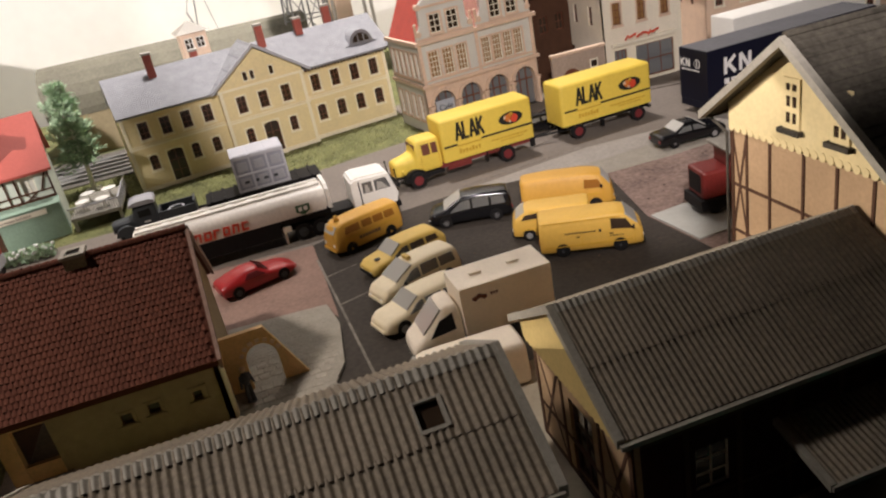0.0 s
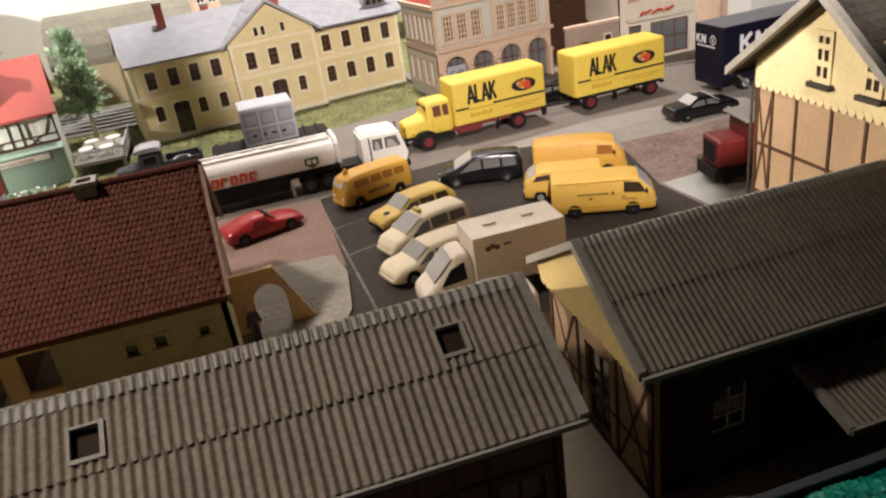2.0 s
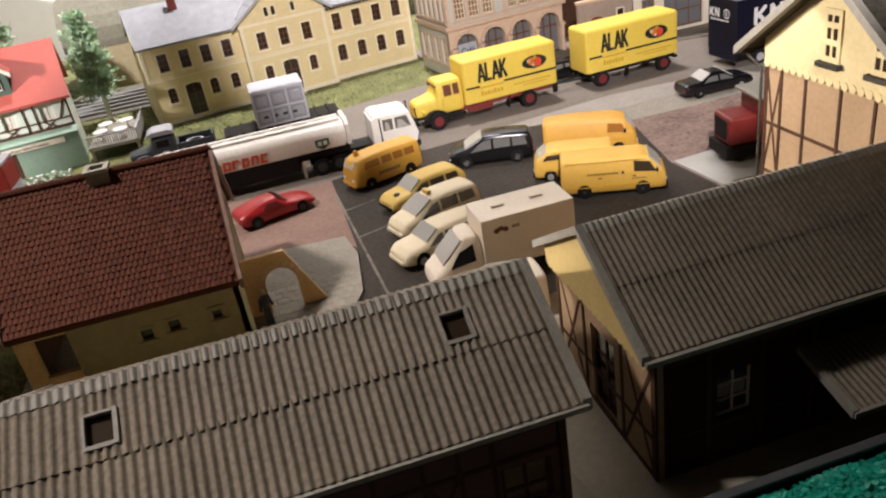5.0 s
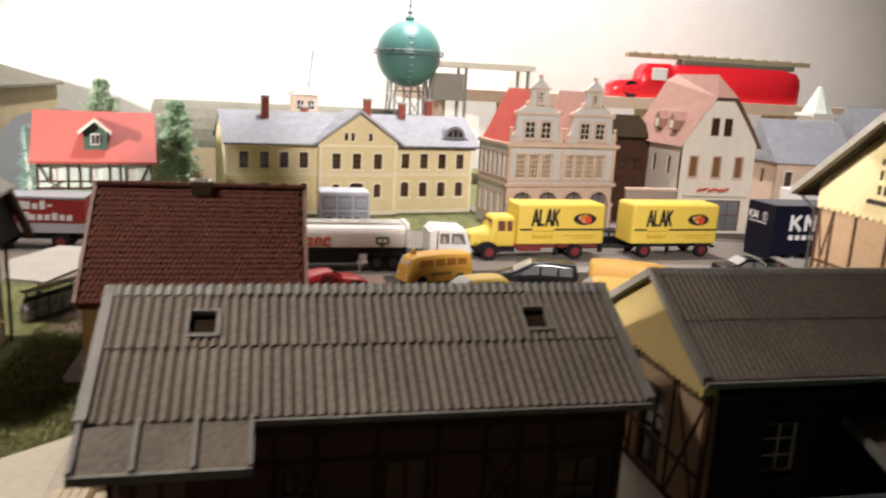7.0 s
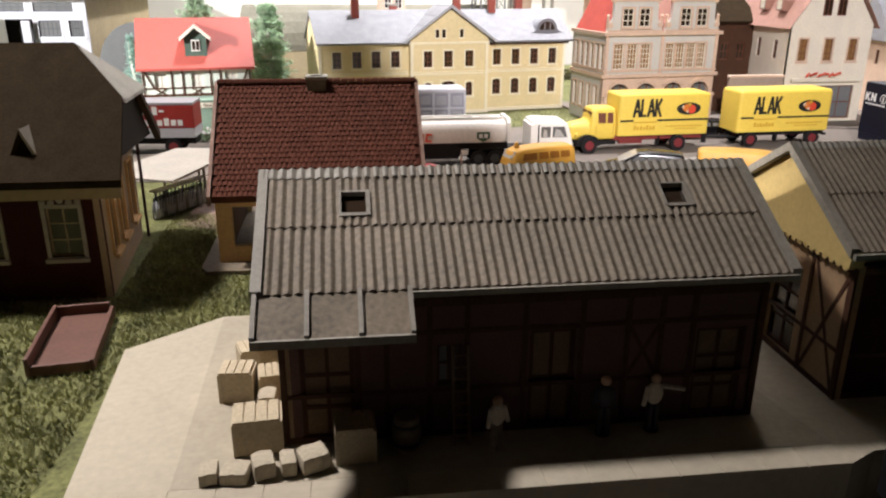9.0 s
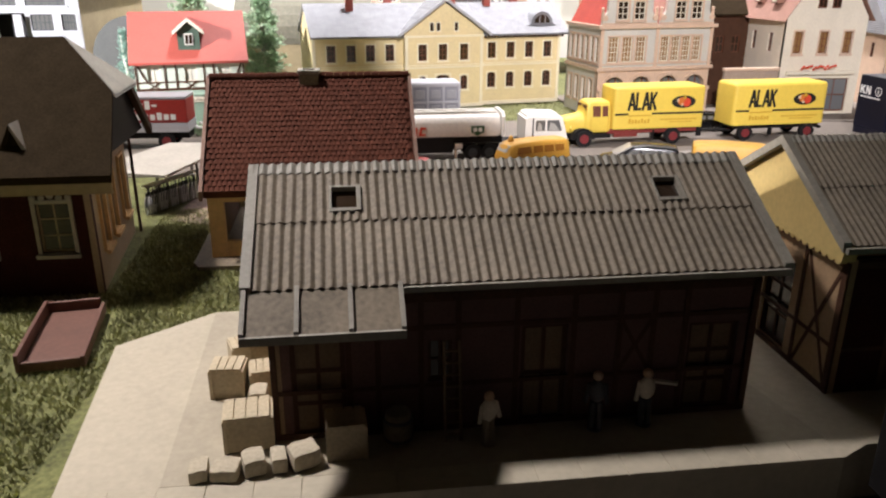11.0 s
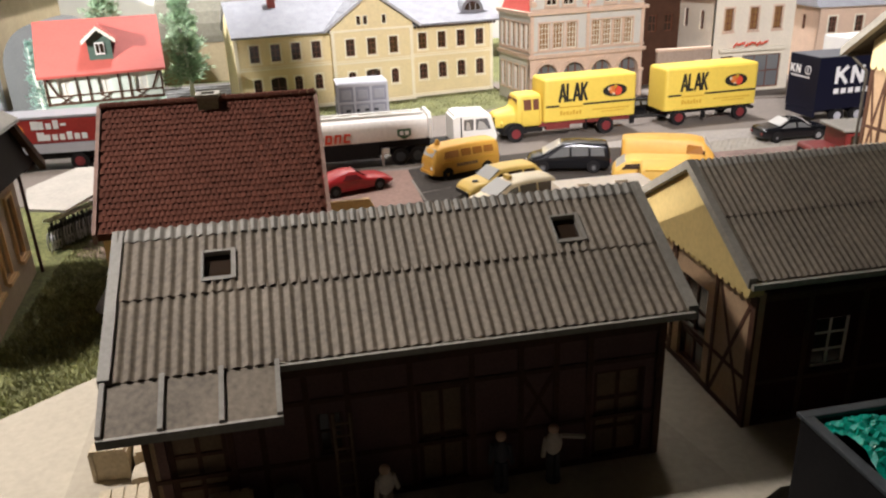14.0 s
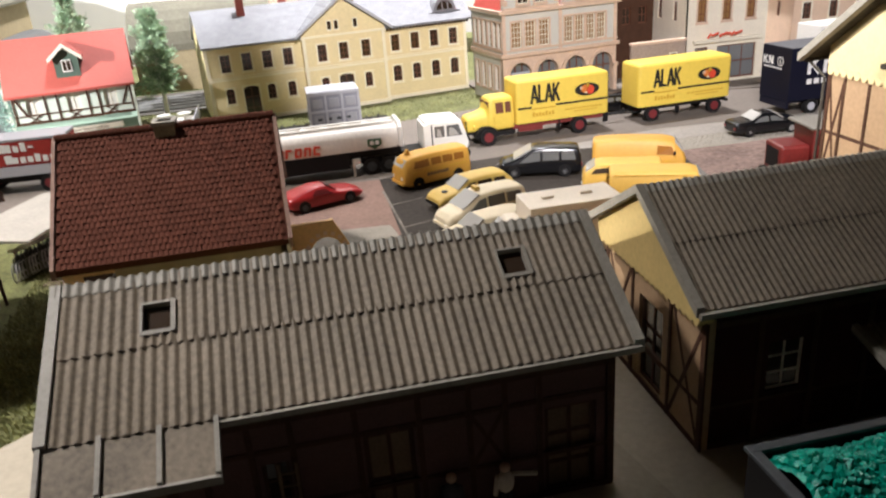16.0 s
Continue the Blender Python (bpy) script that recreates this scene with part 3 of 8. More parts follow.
for xx in (-4.75, 4.97):
    bm = bm_new()
    pe, pr = (-3.05, 4.77), (1.05, 7.02)
    def sl(f, up):
        return (lerp(pe[0], pr[0], f) - 0.48 * up, lerp(pe[1], pr[1], f) + 0.88 * up)
    for a, b, f0, f1 in ((-0.42, -0.36, 0.59, 0.795), (0.36, 0.48, 0.58, 0.80), (-0.42, 0.36, 0.575, 0.6), (-0.42, 0.36, 0.78, 0.795)):
        prism(bm, [sl(f0, -0.1), sl(f1, -0.1), sl(f1, 0.09), sl(f0, 0.09)], "x", xx + a, xx + b)
    sk = part("skylight", bm, "corr_edge", shed, "square skylight with a pale frame")
    bm = bm_new()
    prism(bm, [sl(0.6, -0.14), sl(0.78, -0.14), sl(0.78, -0.10), sl(0.6, -0.10)], "x", xx - 0.36, xx + 0.36)
    part("pane", bm, "window_dark", sk)
# low lean-to of the shed with three flat panels
bm = bm_new()
prism(bm, [(-3.0, 4.75), (-4.2, 4.02), (-4.2, 3.85), (-3.0, 4.58)], "x", -7.45, -3.3)
lt = part("lean_to_roof", bm, "corrugated", shed, "flat grey lean-to roof with raised seams")
for xx in (-7.4, -6.05, -4.68, -3.36):
    bm = bm_new()
    prism(bm, [(-3.0, 4.85), (-4.22, 4.12), (-4.22, 4.0), (-3.0, 4.72)], "x", xx - 0.06, xx + 0.06)
    part("seam", bm, "corr_edge", lt)
bm = bm_new()
box(bm, -7.45, -3.3, -4.3, -4.2, 3.8, 4.03)
part("gutter", bm, "corr_edge", lt)
for x0, x1, holes in ((-6.9, 7.0, [(-6.4, -4.9, 0.05, 3.1), (-2.6, -1.9, 1.6, 2.9), (0.05, 1.4, 0.05, 3.2), (5.0, 6.5, 0.1, 3.0)]),):
    tim = [((x0, 4.2), (x1, 4.2), 0.25), ((x0, 0.1), (x1, 0.1), 0.2), ((x0, 1.5), (x1, 1.5), 0.12), ((x0, 3.3), (x1, 3.3), 0.14)]
    for u in (-6.85, -4.8, -4.0, -2.8, -1.75, -0.1, 1.55, 2.9, 3.9, 4.85, 6.9):
        tim.append(((u, 0.05), (u, 4.3), 0.16))
    tim += [((2.9, 1.5), (3.9, 3.3), 0.12), ((3.9, 1.5), (2.9, 3.3), 0.12)]
    frame_wall(shed, Matrix.Translation((0, -2.7, 0)), x0, x1, 0.0, 4.4, "shed_panel", tim, holes, "dark red-brown boarding between timbers")
M_F = Matrix.Translation((0, -2.7, 0))
for a, b, c, d, cr in ((-6.4, -4.9, 0.05, 3.1, (1, 2)), (0.05, 1.4, 0.05, 3.2, (1, 1)), (5.0, 6.5, 0.1, 3.0, (1, 2))):
    w = window(shed, M_F, a, b, c, d, "timber", "door_brown", None, cr, 0.14, name="door")
window(shed, M_F, -2.6, -1.9, 1.6, 2.9, "timber", "window_dark", None, (1, 1), 0.09)
for xx, mm in ((-6.9, pose(-6.9, 4.7, 0, 0, 0, -90)), (7.0, pose(7.0, -2.7, 0, 0, 0, 90))):
    tim = [((0, 4.2), (7.4, 4.2), 0.2), ((0, 0.1), (7.4, 0.1), 0.2), ((0, 2.1), (7.4, 2.1), 0.14), ((0.1, 0), (0.1, 4.3), 0.2), ((7.3, 0), (7.3, 4.3), 0.2), ((2.5, 0), (2.5, 4.3), 0.15), ((5, 0), (5, 4.3), 0.15)]
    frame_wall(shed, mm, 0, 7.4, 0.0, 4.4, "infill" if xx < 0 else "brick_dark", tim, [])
    bm = bm_new()
    prism(bm, [(-2.7, 4.4), (4.7, 4.4), (1.05, 6.7)], "x", xx - 0.02, xx + 0.2 if xx < 0 else xx - 0.2)
    part("gable", bm, "cream", shed, "cream boarded gable")
bm = bm_new()
wall_holes(bm, -6.9, 7.0, 0, 4.4, 0.2, [(-5, -3.5, 0.1, 3), (2, 3.5, 0.1, 3)], m=Matrix.Translation((0, 4.5, 0)))
part("wall", bm, "infill", shed)

wing = thing("half_timbered_store", 0, 0, 0.3, 0, "half-timbered store with a grey corrugated roof and cream gable", "shed")
PE, PR, PB = (-2.59, 5.12), (1.37, 7.45), (5.33, 5.12)
corr_slope(wing, 9.55, 20.75, PE, PR, "grey corrugated roof sheet", (), 0.213, 0.032)
corr_slope(wing, 9.55, 20.75, PB, PR, "grey corrugated roof sheet", (), 0.213, 0.032)
verge(wing, 9.55, PE, PR, 0.12, 0.2)
verge(wing, 9.55, PB, PR, 0.12, 0.2)
# same pale cap for the lit ridge edge here
bm = bm_new()
corrugated(bm, 9.55, 20.75, (1.12, 7.36), (1.37, 7.52), 0.213, 0.032)
corrugated(bm, 9.55, 20.75, (1.62, 7.36), (1.37, 7.52), 0.213, 0.032)
part("ridge_cap", bm, "corr_edge", wing, "ridge cap, its lit edge painted pale")
bm = bm_new()
box(bm, 9.5, 20.7, -2.75, -2.6, 4.9, 5.07)
part("eave_board", bm, "corr_edge", wing)
mm = pose(10.05, 4.8, 0, 0, 0, -90)
tim = [((0, 4.3), (7.0, 4.3), 0.2), ((0, 0.1), (7.0, 0.1), 0.2), ((0, 1.6), (7.0, 1.6), 0.13), ((0.1, 0), (0.1, 4.4), 0.2), ((6.9, 0), (6.9, 4.4), 0.22),
       ((2.2, 0), (2.2, 4.4), 0.15), ((4.9, 0), (4.9, 4.4), 0.15), ((0.2, 0.2), (2.1, 4.2), 0.14), ((2.1, 0.2), (0.2, 4.2), 0.14), ((5.0, 0.2), (6.8, 4.2), 0.14), ((6.8, 0.2), (5.0, 4.2), 0.14)]
frame_wall(wing, mm, 0, 7.0, 0, 4.5, "infill", tim, [(2.7, 4.4, 0.2, 3.4)], "peach plaster infill between dark timbers")
window(wing, mm, 2.7, 4.4, 0.2, 3.4, "timber", "window_dark", None, (1, 2), 0.12, name="door")
bm = bm_new()
prism(bm, [(-2.2, 4.45), (4.8, 4.45), (5.0, 5.1), (1.37, 7.26), (-2.3, 5.1)], "x", 9.74, 10.2)
for k in range(20):
    y = -2.0 + k * 0.35
    disc(bm, (9.88, y, 4.47), 0.15, "x", 0.24, 8)
part("gable", bm, "cream", wing, "cream boarded gable with a scalloped lower edge")
mm = Matrix.Translation((0, -2.15, 0))
tim = [((10.05, 4.3), (21, 4.3), 0.2), ((10.05, 0.1), (21, 0.1), 0.2), ((10.05, 1.5), (21, 1.5), 0.13)] + [((u, 0), (u, 4.4), 0.18) for u in (10.15, 11.8, 13.6, 15.4, 17.2, 19.0)]
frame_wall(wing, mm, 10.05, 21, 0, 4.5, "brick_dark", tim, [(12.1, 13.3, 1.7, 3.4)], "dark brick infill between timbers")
window(wing, mm, 12.1, 13.3, 1.7, 3.4, "white_frame", "window_dark", None, (1, 2), 0.08)
bm = bm_new()
wall_holes(bm, 10.05, 21, 0, 4.5, 0.2, [], m=Matrix.Translation((0, 4.6, 0)))
part("wall", bm, "infill", wing)
# porch roof on the track side of the store
bm = bm_new()
corrugated(bm, 14.8, 21.0, (-4.6, 2.85), (-2.3, 3.5), 0.213, 0.032)
pr_ = part("porch_roof", bm, "corrugated", wing, "grey corrugated porch roof")
bm = bm_new()
prism(bm, [(-4.65, 2.95), (-2.3, 3.62), (-2.3, 3.4), (-4.65, 2.7)], "x", 14.66, 14.86)
box(bm, 14.7, 21.0, -4.72, -4.6, 2.72, 2.9)
part("porch_edge", bm, "corr_edge", pr_)

hall = thing("timbered_freight_hall", 0, 0, 0.3, 0, "tall freight hall with cream gable over half-timbered wall", "house")
mm = pose(20.9, 7.95, 0, 0, 0, -90)
tim = [((0.05, 0), (0.05, 8.6), 0.2), ((0, 6.3), (8.2, 6.3), 0.13), ((0, 4.2), (8.2, 4.2), 0.13), ((0, 0.1), (8.2, 0.1), 0.2)]
tim += [((u, 0), (u, 8.6), 0.13) for u in (0.95, 2.3, 4.1, 5.7, 7.3)] + [((0.1, 4.3), (0.9, 8.4), 0.11), ((0.9, 4.3), (0.1, 8.4), 0.11)]
frame_wall(hall, mm, 0, 8.2, 0, 8.75, "infill", tim, [], "peach plaster infill with thin dark timbers")
bm = bm_new()
prism(bm, [(7.98, 8.75), (7.98, 9.9), (4.05, 12.6), (0.1, 9.9), (0.1, 8.75)], "x", 20.8, 21.1)
part("gable", bm, "hall_cream", hall, "cream boarded gable")
for k in range(21):
    bm = bm_new()
    y = 7.8 - k * 0.38
    disc(bm, (20.85, y, 8.78), 0.17, "x", 0.14, 8)
    part("scallop", bm, "hall_cream", hall)
for yc, zc in ((4.35, 10.3), (2.05, 10.3)):
    bm = bm_new()
    for y0, y1 in ((-0.42, -0.27), (0.27, 0.42), (-0.045, 0.045)):
        box(bm, 20.72, 20.82, yc + y0, yc + y1, zc - 0.8, zc + 1.05)
    for z in (-0.8, -0.2, 0.4, 0.85):
        box(bm, 20.725, 20.815, yc - 0.28, yc + 0.28, zc + z, zc + z + 0.2)
    w = part("window", bm, "hall_cream", hall)
    for z in (-0.6, 0.0, 0.6):
        for y in (-0.27, 0.045):
            bm = bm_new()
            box(bm, 20.755, 20.79, yc + y, yc + y + 0.225, zc + z, zc + z + 0.4)
            part("pane", bm, "window_dark", w)
    bm = bm_new()
    box(bm, 20.55, 20.8, yc - 0.55, yc + 0.55, zc - 0.98, zc - 0.8)
    part("sill", bm, "shingle", w)
bm = bm_new()
gable_roof(bm, 20.2, 40, -1.2, 9.0, 4.05, 12.95, 8.8, 9.38, 0.25)
part("roof", bm, "shingle", hall, "dark grey-brown shingle roof")
for k in range(17):
    f = (k + 0.5) / 17
    bm = bm_new()
    y, z = lerp(-1.2, 4.05, f), lerp(9.0, 12.95, f)
    prism(bm, [(y - 0.17, z - 0.1), (y + 0.17, z + 0.15), (y + 0.17, z + 0.18), (y - 0.17, z - 0.02)], "x", 20.26, 40)
    part("shingle_course", bm, "shingle", hall)
bm = bm_new()
rod(bm, (20.2, 4.05, 12.98), (40, 4.05, 12.98), 0.16, 8)
part("ridge_roll", bm, "shingle", hall)
for yy, ze in ((-1.2, 9.0), (8.8, 9.38)):
    bm = bm_new()
    prism(bm, [(yy, ze - 0.3), (4.05, 12.65), (4.05, 13.0), (yy, ze + 0.05)], "x", 19.95, 20.25)
    part("verge_board", bm, "corr_edge", hall)
bm = bm_new()
rod(bm, (20.3, 8.78, 9.12), (40, 8.78, 9.12), 0.09, 8)
gt = part("gutter", bm, "shingle", hall, "grey eaves gutter")
bm = bm_new()
rod(bm, (20.5, 8.76, 9.06), (20.75, 8.05, 8.5), 0.06, 8)
rod(bm, (20.75, 8.05, 8.5), (20.75, 8.05, 0.05), 0.06, 8)
part("downpipe", bm, "shingle", gt)
bm = bm_new()
box(bm, 21.15, 40, 0.1, 0.35, 0, 9.4)
box(bm, 21.15, 40, 7.7, 7.95, 0, 9.4)
box(bm, 39.7, 39.95, 0.36, 7.69, 0, 9.4)
part("wall", bm, "infill", hall)

# ---- red-tiled house with arch wall ----
rh = thing("red_tiled_house", 0, 0, 0, 0, "beige house with a steep dark-red tiled roof", "house")
EA, RI, EB = (12.4, 3.45), (17.4, 7.8), (22.2, 3.6)
bm = bm_new()
gable_roof(bm, -11.05, -1.45, EA[0], EA[1], RI[0], RI[1], EB[0], EB[1], 0.25)
part("roof", bm, "tile_red", rh, "red roof deck under the tiles")
for s, (x, z) in enumerate(((-11.15, 0), (-1.35, 0))):
    bm = bm_new()
    prism(bm, [(EA[0] - 0.1, EA[1] - 0.35), (RI[0], RI[1] - 0.3), (EB[0] + 0.1, EB[1] - 0.35), (EB[0] + 0.1, EB[1] + 0.1), (RI[0], RI[1] + 0.18), (EA[0] - 0.1, EA[1] + 0.1)], "x", x - 0.08, x + 0.08)
    part("verge_board", bm, "paving_red", rh)
bm = bm_new()
for k in range(26):
    a = -11.1 + k * 0.375
    rod(bm, (a, 17.4, 7.9), (a + 0.36, 17.4, 7.93), 0.17, 8)
part("ridge_tiles", bm, "tile_red", rh)
bm = bm_new()
wall_holes(bm, -8.9, -1.6, 0, 3.6, 0.25, [(-4.9, -4.4, 1.6, 2.1), (-6.1, -5.6, 1.5, 2.0), (-3.0, -2.6, 1.6, 2.0)], m=Matrix.Translation((0, 13.0, 0)))
part("wall", bm, "beige", rh, "beige plaster wall with small square openings")
for a in (-4.9, -6.1, -3.0):
    window(rh, Matrix.Translation((0, 13.0, 0)), a, a + 0.5, 1.6 if a > -6 else 1.5, 2.1 if a > -6 else 2.0, "timber", "window_dark", "beige", (0, 0), 0.05)
bm = bm_new()
prism(bm, [(13.0, 0), (21.6, 0), (21.6, 3.9), (17.4, 7.5), (13.0, 3.8)], "x", -1.85, -1.6)
part("gable", bm, "beige", rh)
bm = bm_new()
prism(bm, [(13.26, 0), (21.6, 0), (21.6, 3.9), (17.4, 7.5), (13.26, 3.8)], "x", -8.9, -8.65)
box(bm, -8.9, -1.6, 21.35, 21.6, 0, 3.9)
part("wall", bm, "beige", rh)
# cream strip put in for the light on the gable corner
bm = bm_new()
box(bm, -1.58, -1.4, 12.9, 13.35, 0.0, 3.4, 0.02)
part("corner_strip", bm, "white_frame", rh, "corner strip, the light on it painted as cream")
for x in (-10.65,):
    bm = bm_new()
    box(bm, x - 0.35, x + 0.35, 12.9, 13.3, 0.18, 2.85)
    part("post", bm, "arch", rh, "tan plastered porch pier")
    bm = bm_new()
    box(bm, x - 0.35, -8.91, 12.9, 13.25, 2.86, 3.55)
    part("lintel", bm, "arch", rh)
    bm = bm_new()
    box(bm, -10.29, -8.91, 12.95, 13.2, 0.18, 0.95)
    part("parapet", bm, "arch", rh)
    # added wall that blocks the lamp and leaves the porch dark
    bm = bm_new()
    box(bm, x - 0.25, x - 0.05, 13.31, 21.09, 0.18, 3.7)
    part("side_wall", bm, "timber", rh, "added dark wall that keeps light out of the porch")
    bm = bm_new()
    box(bm, x - 0.2, x + 0.2, 21.1, 21.5, 0, 3.9, 0.03)
    part("post", bm, "beige", rh)
bm = bm_new()
prism(bm, [(-11.75, 12.3), (-11.45, 11.75), (-8.6, 11.7), (-8.6, 22), (-11.7, 22)], "z", 0.0, 0.18)
part("porch_floor", bm, "corrugated", rh)
# sides share the rim's grey; their shade is in the darker material
bm = bm_new()
box(bm, -6.76, -5.84, 16.94, 17.86, 7.0, 8.08, 0.02)
ch = part("chimney", bm, "corrugated", rh, "grey square chimney, shade of its sides painted in")
bm = bm_new()
box(bm, -6.58, -6.02, 17.12, 17.68, 8.07, 8.1)
part("flue", bm, "black_plastic", ch)
for a, b, c, d in ((-6.84, -6.6, 16.86, 17.94), (-6.0, -5.76, 16.86, 17.94), (-6.6, -6.0, 16.86, 17.1), (-6.6, -6.0, 17.7, 17.94)):
    bm = bm_new()
    box(bm, a, b, c, d, 8.05, 8.22, 0.02)
    part("chimney_rim", bm, "corr_edge", ch)
# arch wall
aw = bm_new()
N = 10
arc = [(0.2 + 0.75 * math.cos(math.pi * k / N), 1.6 + 0.8 * math.sin(math.pi * k / N)) for k in range(N + 1)]
prism(aw, [(0.61, 3.2), (2.1, 0.16), (0.95, 0.16)] + arc + [(-0.55, 0.16), (-1.59, 0.16), (-1.59, 3.15)], "y", 14.7, 14.95)
archw = solid("arch_wall", aw, "arch", "ochre garden wall with a round arch beside the red-tiled house", "wall")
for k in range(7):
    a = math.pi * (0.14 + 0.12 * k)
    bm = bm_new()
    box(bm, -0.1, 0.1, -0.05, 0.02, -0.09, 0.09, m=Matrix.Translation((0.2 + 0.95 * math.cos(a), 14.7, 1.6 + 1.0 * math.sin(a))) @ pose(0, 0, 0, 0, 90 - math.degrees(a), 0))
    part("brick", bm, "sandstone", archw)

# ---- brick signal house with hipped roof ----
lh = thing("brick_railway_house", 0, 0, 0, 0, "dark red brick railway house with a brown half-hipped roof", "house")
bm = bm_new()
holes = [(-17.25, -15.65, 1.9, 4.0), (-20.1, -18.75, 1.9, 4.0), (-23.2, -21.8, 1.9, 4.0)]
wall_holes(bm, -28, -14.95, 0, 5.6, 0.25, holes, m=Matrix.Translation((0, 9.6, 0)))
part("wall", bm, "brick_dark", lh)
for h in holes:
    window(lh, Matrix.Translation((0, 9.6, 0)), h[0] + 0.15, h[1] - 0.15, h[2], h[3], "beige", "window_dark", "kerb", (1, 2), 0.08, proud=0.1)
    for k in range(5):
        bm = bm_new()
        ball(bm, (lerp(h[0] + 0.12, h[1] - 0.12, k / 4), 9.52, h[3] + (0.24 if k != 2 else 0.3)), 0.16, 1, (1, 0.5, 0.8))
        part("window_crest", bm, "kerb", lh)
mm = pose(-14.95, 9.6, 0, 0, 0, 95)
bm = bm_new()
wall_holes(bm, 0, 8.3, 0, 5.6, 0.25, [(1.2, 2.3, 1.6, 4.4), (3.4, 4.4, 1.6, 4.4), (6.0, 7.0, 1.6, 4.4)])
part("wall", bm, "side_tan", lh, "pinkish-tan plastered side wall", m=mat_u(mm))
for a in (1.2, 3.4, 6.0):
    window(lh, mm, a, a + 1.0, 1.6, 4.4, "arch", "window_dark", "arch", (1, 2), 0.12, proud=0.12)
bm = bm_new()
H0, H1, H2 = (-16.3, 13.6, 10.15), (-14.05, 11.55, 8.12), (-14.4, 15.9, 8.04)
for p in ([(-29, 8.7, 5.3), (-13.75, 8.7, 5.3), H1, H0, (-29, 13.6, 10.15)],
          [(-29, 18.9, 5.3), (-15.2, 18.9, 5.3), H2, H0, (-29, 13.6, 10.15)],
          [(-29, 8.7, 5.0), (-13.75, 8.7, 5.0), (-14.05, 11.55, 7.82), (-16.3, 13.6, 9.85), (-29, 13.6, 9.85)],
          [(-29, 8.7, 5.3), (-13.75, 8.7, 5.3), (-13.75, 8.7, 5.0), (-29, 8.7, 5.0)],
          [(-13.75, 8.7, 5.3), H1, (-14.05, 11.55, 7.82), (-13.75, 8.7, 5.0)],
          [(-29, 8.7, 5.3), (-29, 13.6, 10.15), (-29, 18.9, 5.3)]):
    bm.faces.new([bm.verts.new(v) for v in p])
bmesh.ops.remove_doubles(bm, verts=bm.verts, dist=0.01)
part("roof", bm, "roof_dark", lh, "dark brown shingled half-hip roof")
# facet of the same roof, paler because its light is painted in
bm = bm_new()
for k in (0.02, -0.12):
    bm.faces.new([bm.verts.new((a[0] + 0.02, a[1], a[2] + k)) for a in (H0, (-13.9, 11.35, 8.0), (-14.2, 16.1, 7.9))])
part("half_hip", bm, "corr_edge", lh, "half-hip at the roof end, its light painted pale")
# black panel gives the darkness of the open gable
bm = bm_new()
prism(bm, [(9.4, 5.3), (11.5, 7.7), (15.9, 7.7), (18.4, 5.3)], "x", -14.95, -14.8)
part("gable", bm, "black_plastic", lh, "black panel standing for the dark open gable end")
bm = bm_new()
prism(bm, [(15.6, 8.05), (16.1, 7.95), (19.0, 5.3), (18.9, 4.9)], "x", -14.75, -14.45)
part("verge_board", bm, "timber", lh)
bm = bm_new()
prism(bm, [(-17.85, 6.15), (-17.2, 6.15), (-17.52, 7.0)], "y", 9.75, 11.2)
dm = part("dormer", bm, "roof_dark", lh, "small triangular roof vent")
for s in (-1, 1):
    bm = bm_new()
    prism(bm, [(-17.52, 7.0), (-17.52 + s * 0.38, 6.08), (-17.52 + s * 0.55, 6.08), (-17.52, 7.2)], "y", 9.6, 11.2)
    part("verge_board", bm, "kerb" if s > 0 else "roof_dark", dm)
bm = bm_new()
box(bm, -28, -27.8, 9.86, 18, 0, 5.6)
box(bm, -27.8, -15.75, 17.7, 17.95, 0, 5.6)
part("wall", bm, "brick_dark", lh)
bm = bm_new()
box(bm, -29.0, -13.8, 8.75, 8.9, 4.55, 5.0)
part("fascia", bm, "beige", lh, "ochre-brown eaves board")
bm = bm_new()
rod(bm, (-15.4, 17.9, 0), (-15.4, 17.9, 5.2), 0.08)
part("downpipe", bm, "timber", lh)

# ---- ochre station building ----
st = thing("station_building", -7.37, 52.6, 0, 9.5, "ochre two-storey station building with slate roofs and red chimneys", "house")
I = Matrix()


def facade(parent, m, u0, u1, z0, z1, wins, wall, frame, surround, arched=(), pane="window_dark", label="", thick=0.35, cross=(1, 2)):
    holes = [w[:4] for w in wins]
    bm = bm_new()
    wall_holes(bm, u0, u1, z0, z1, thick, holes, arch=[(h, 0.28) for i, h in enumerate(holes) if i in arched])
    part("wall", bm, wall, parent, label, m=mat_u(m))
    for i, h in enumerate(holes):
        window(parent, m, *h, frame, pane, surround, cross)


cols = (1.75, 3.65, 5.5, 7.4)
wl = [(u - 0.42, u + 0.42, 4.58, 6.1) for u in cols] + [(1.39, 2.11, 1.75, 3.1), (2.95, 4.35, 0.15, 3.15), (5.14, 5.86, 1.75, 3.1), (7.04, 7.76, 1.75, 3.1)]
facade(st, I, 0, 8.7, 0, 7.0, wl, "ochre", "brown_frame", "ochre_trim", (4, 5, 6, 7))
mc = Matrix.Translation((8.7, -0.75, 0))
wc = [(u - 8.7 - 0.42, u - 8.7 + 0.42, 4.58, 6.1) for u in (10.45, 12.5, 14.65)] + [(1.39, 2.11, 1.75, 3.1), (3.1, 4.5, 0.15, 3.2), (5.6, 6.3, 1.75, 3.1)]
wc += [(2.5, 2.85, 7.35, 8.1), (3.15, 3.5, 7.35, 8.1), (4.95, 5.3, 7.35, 8.1)]
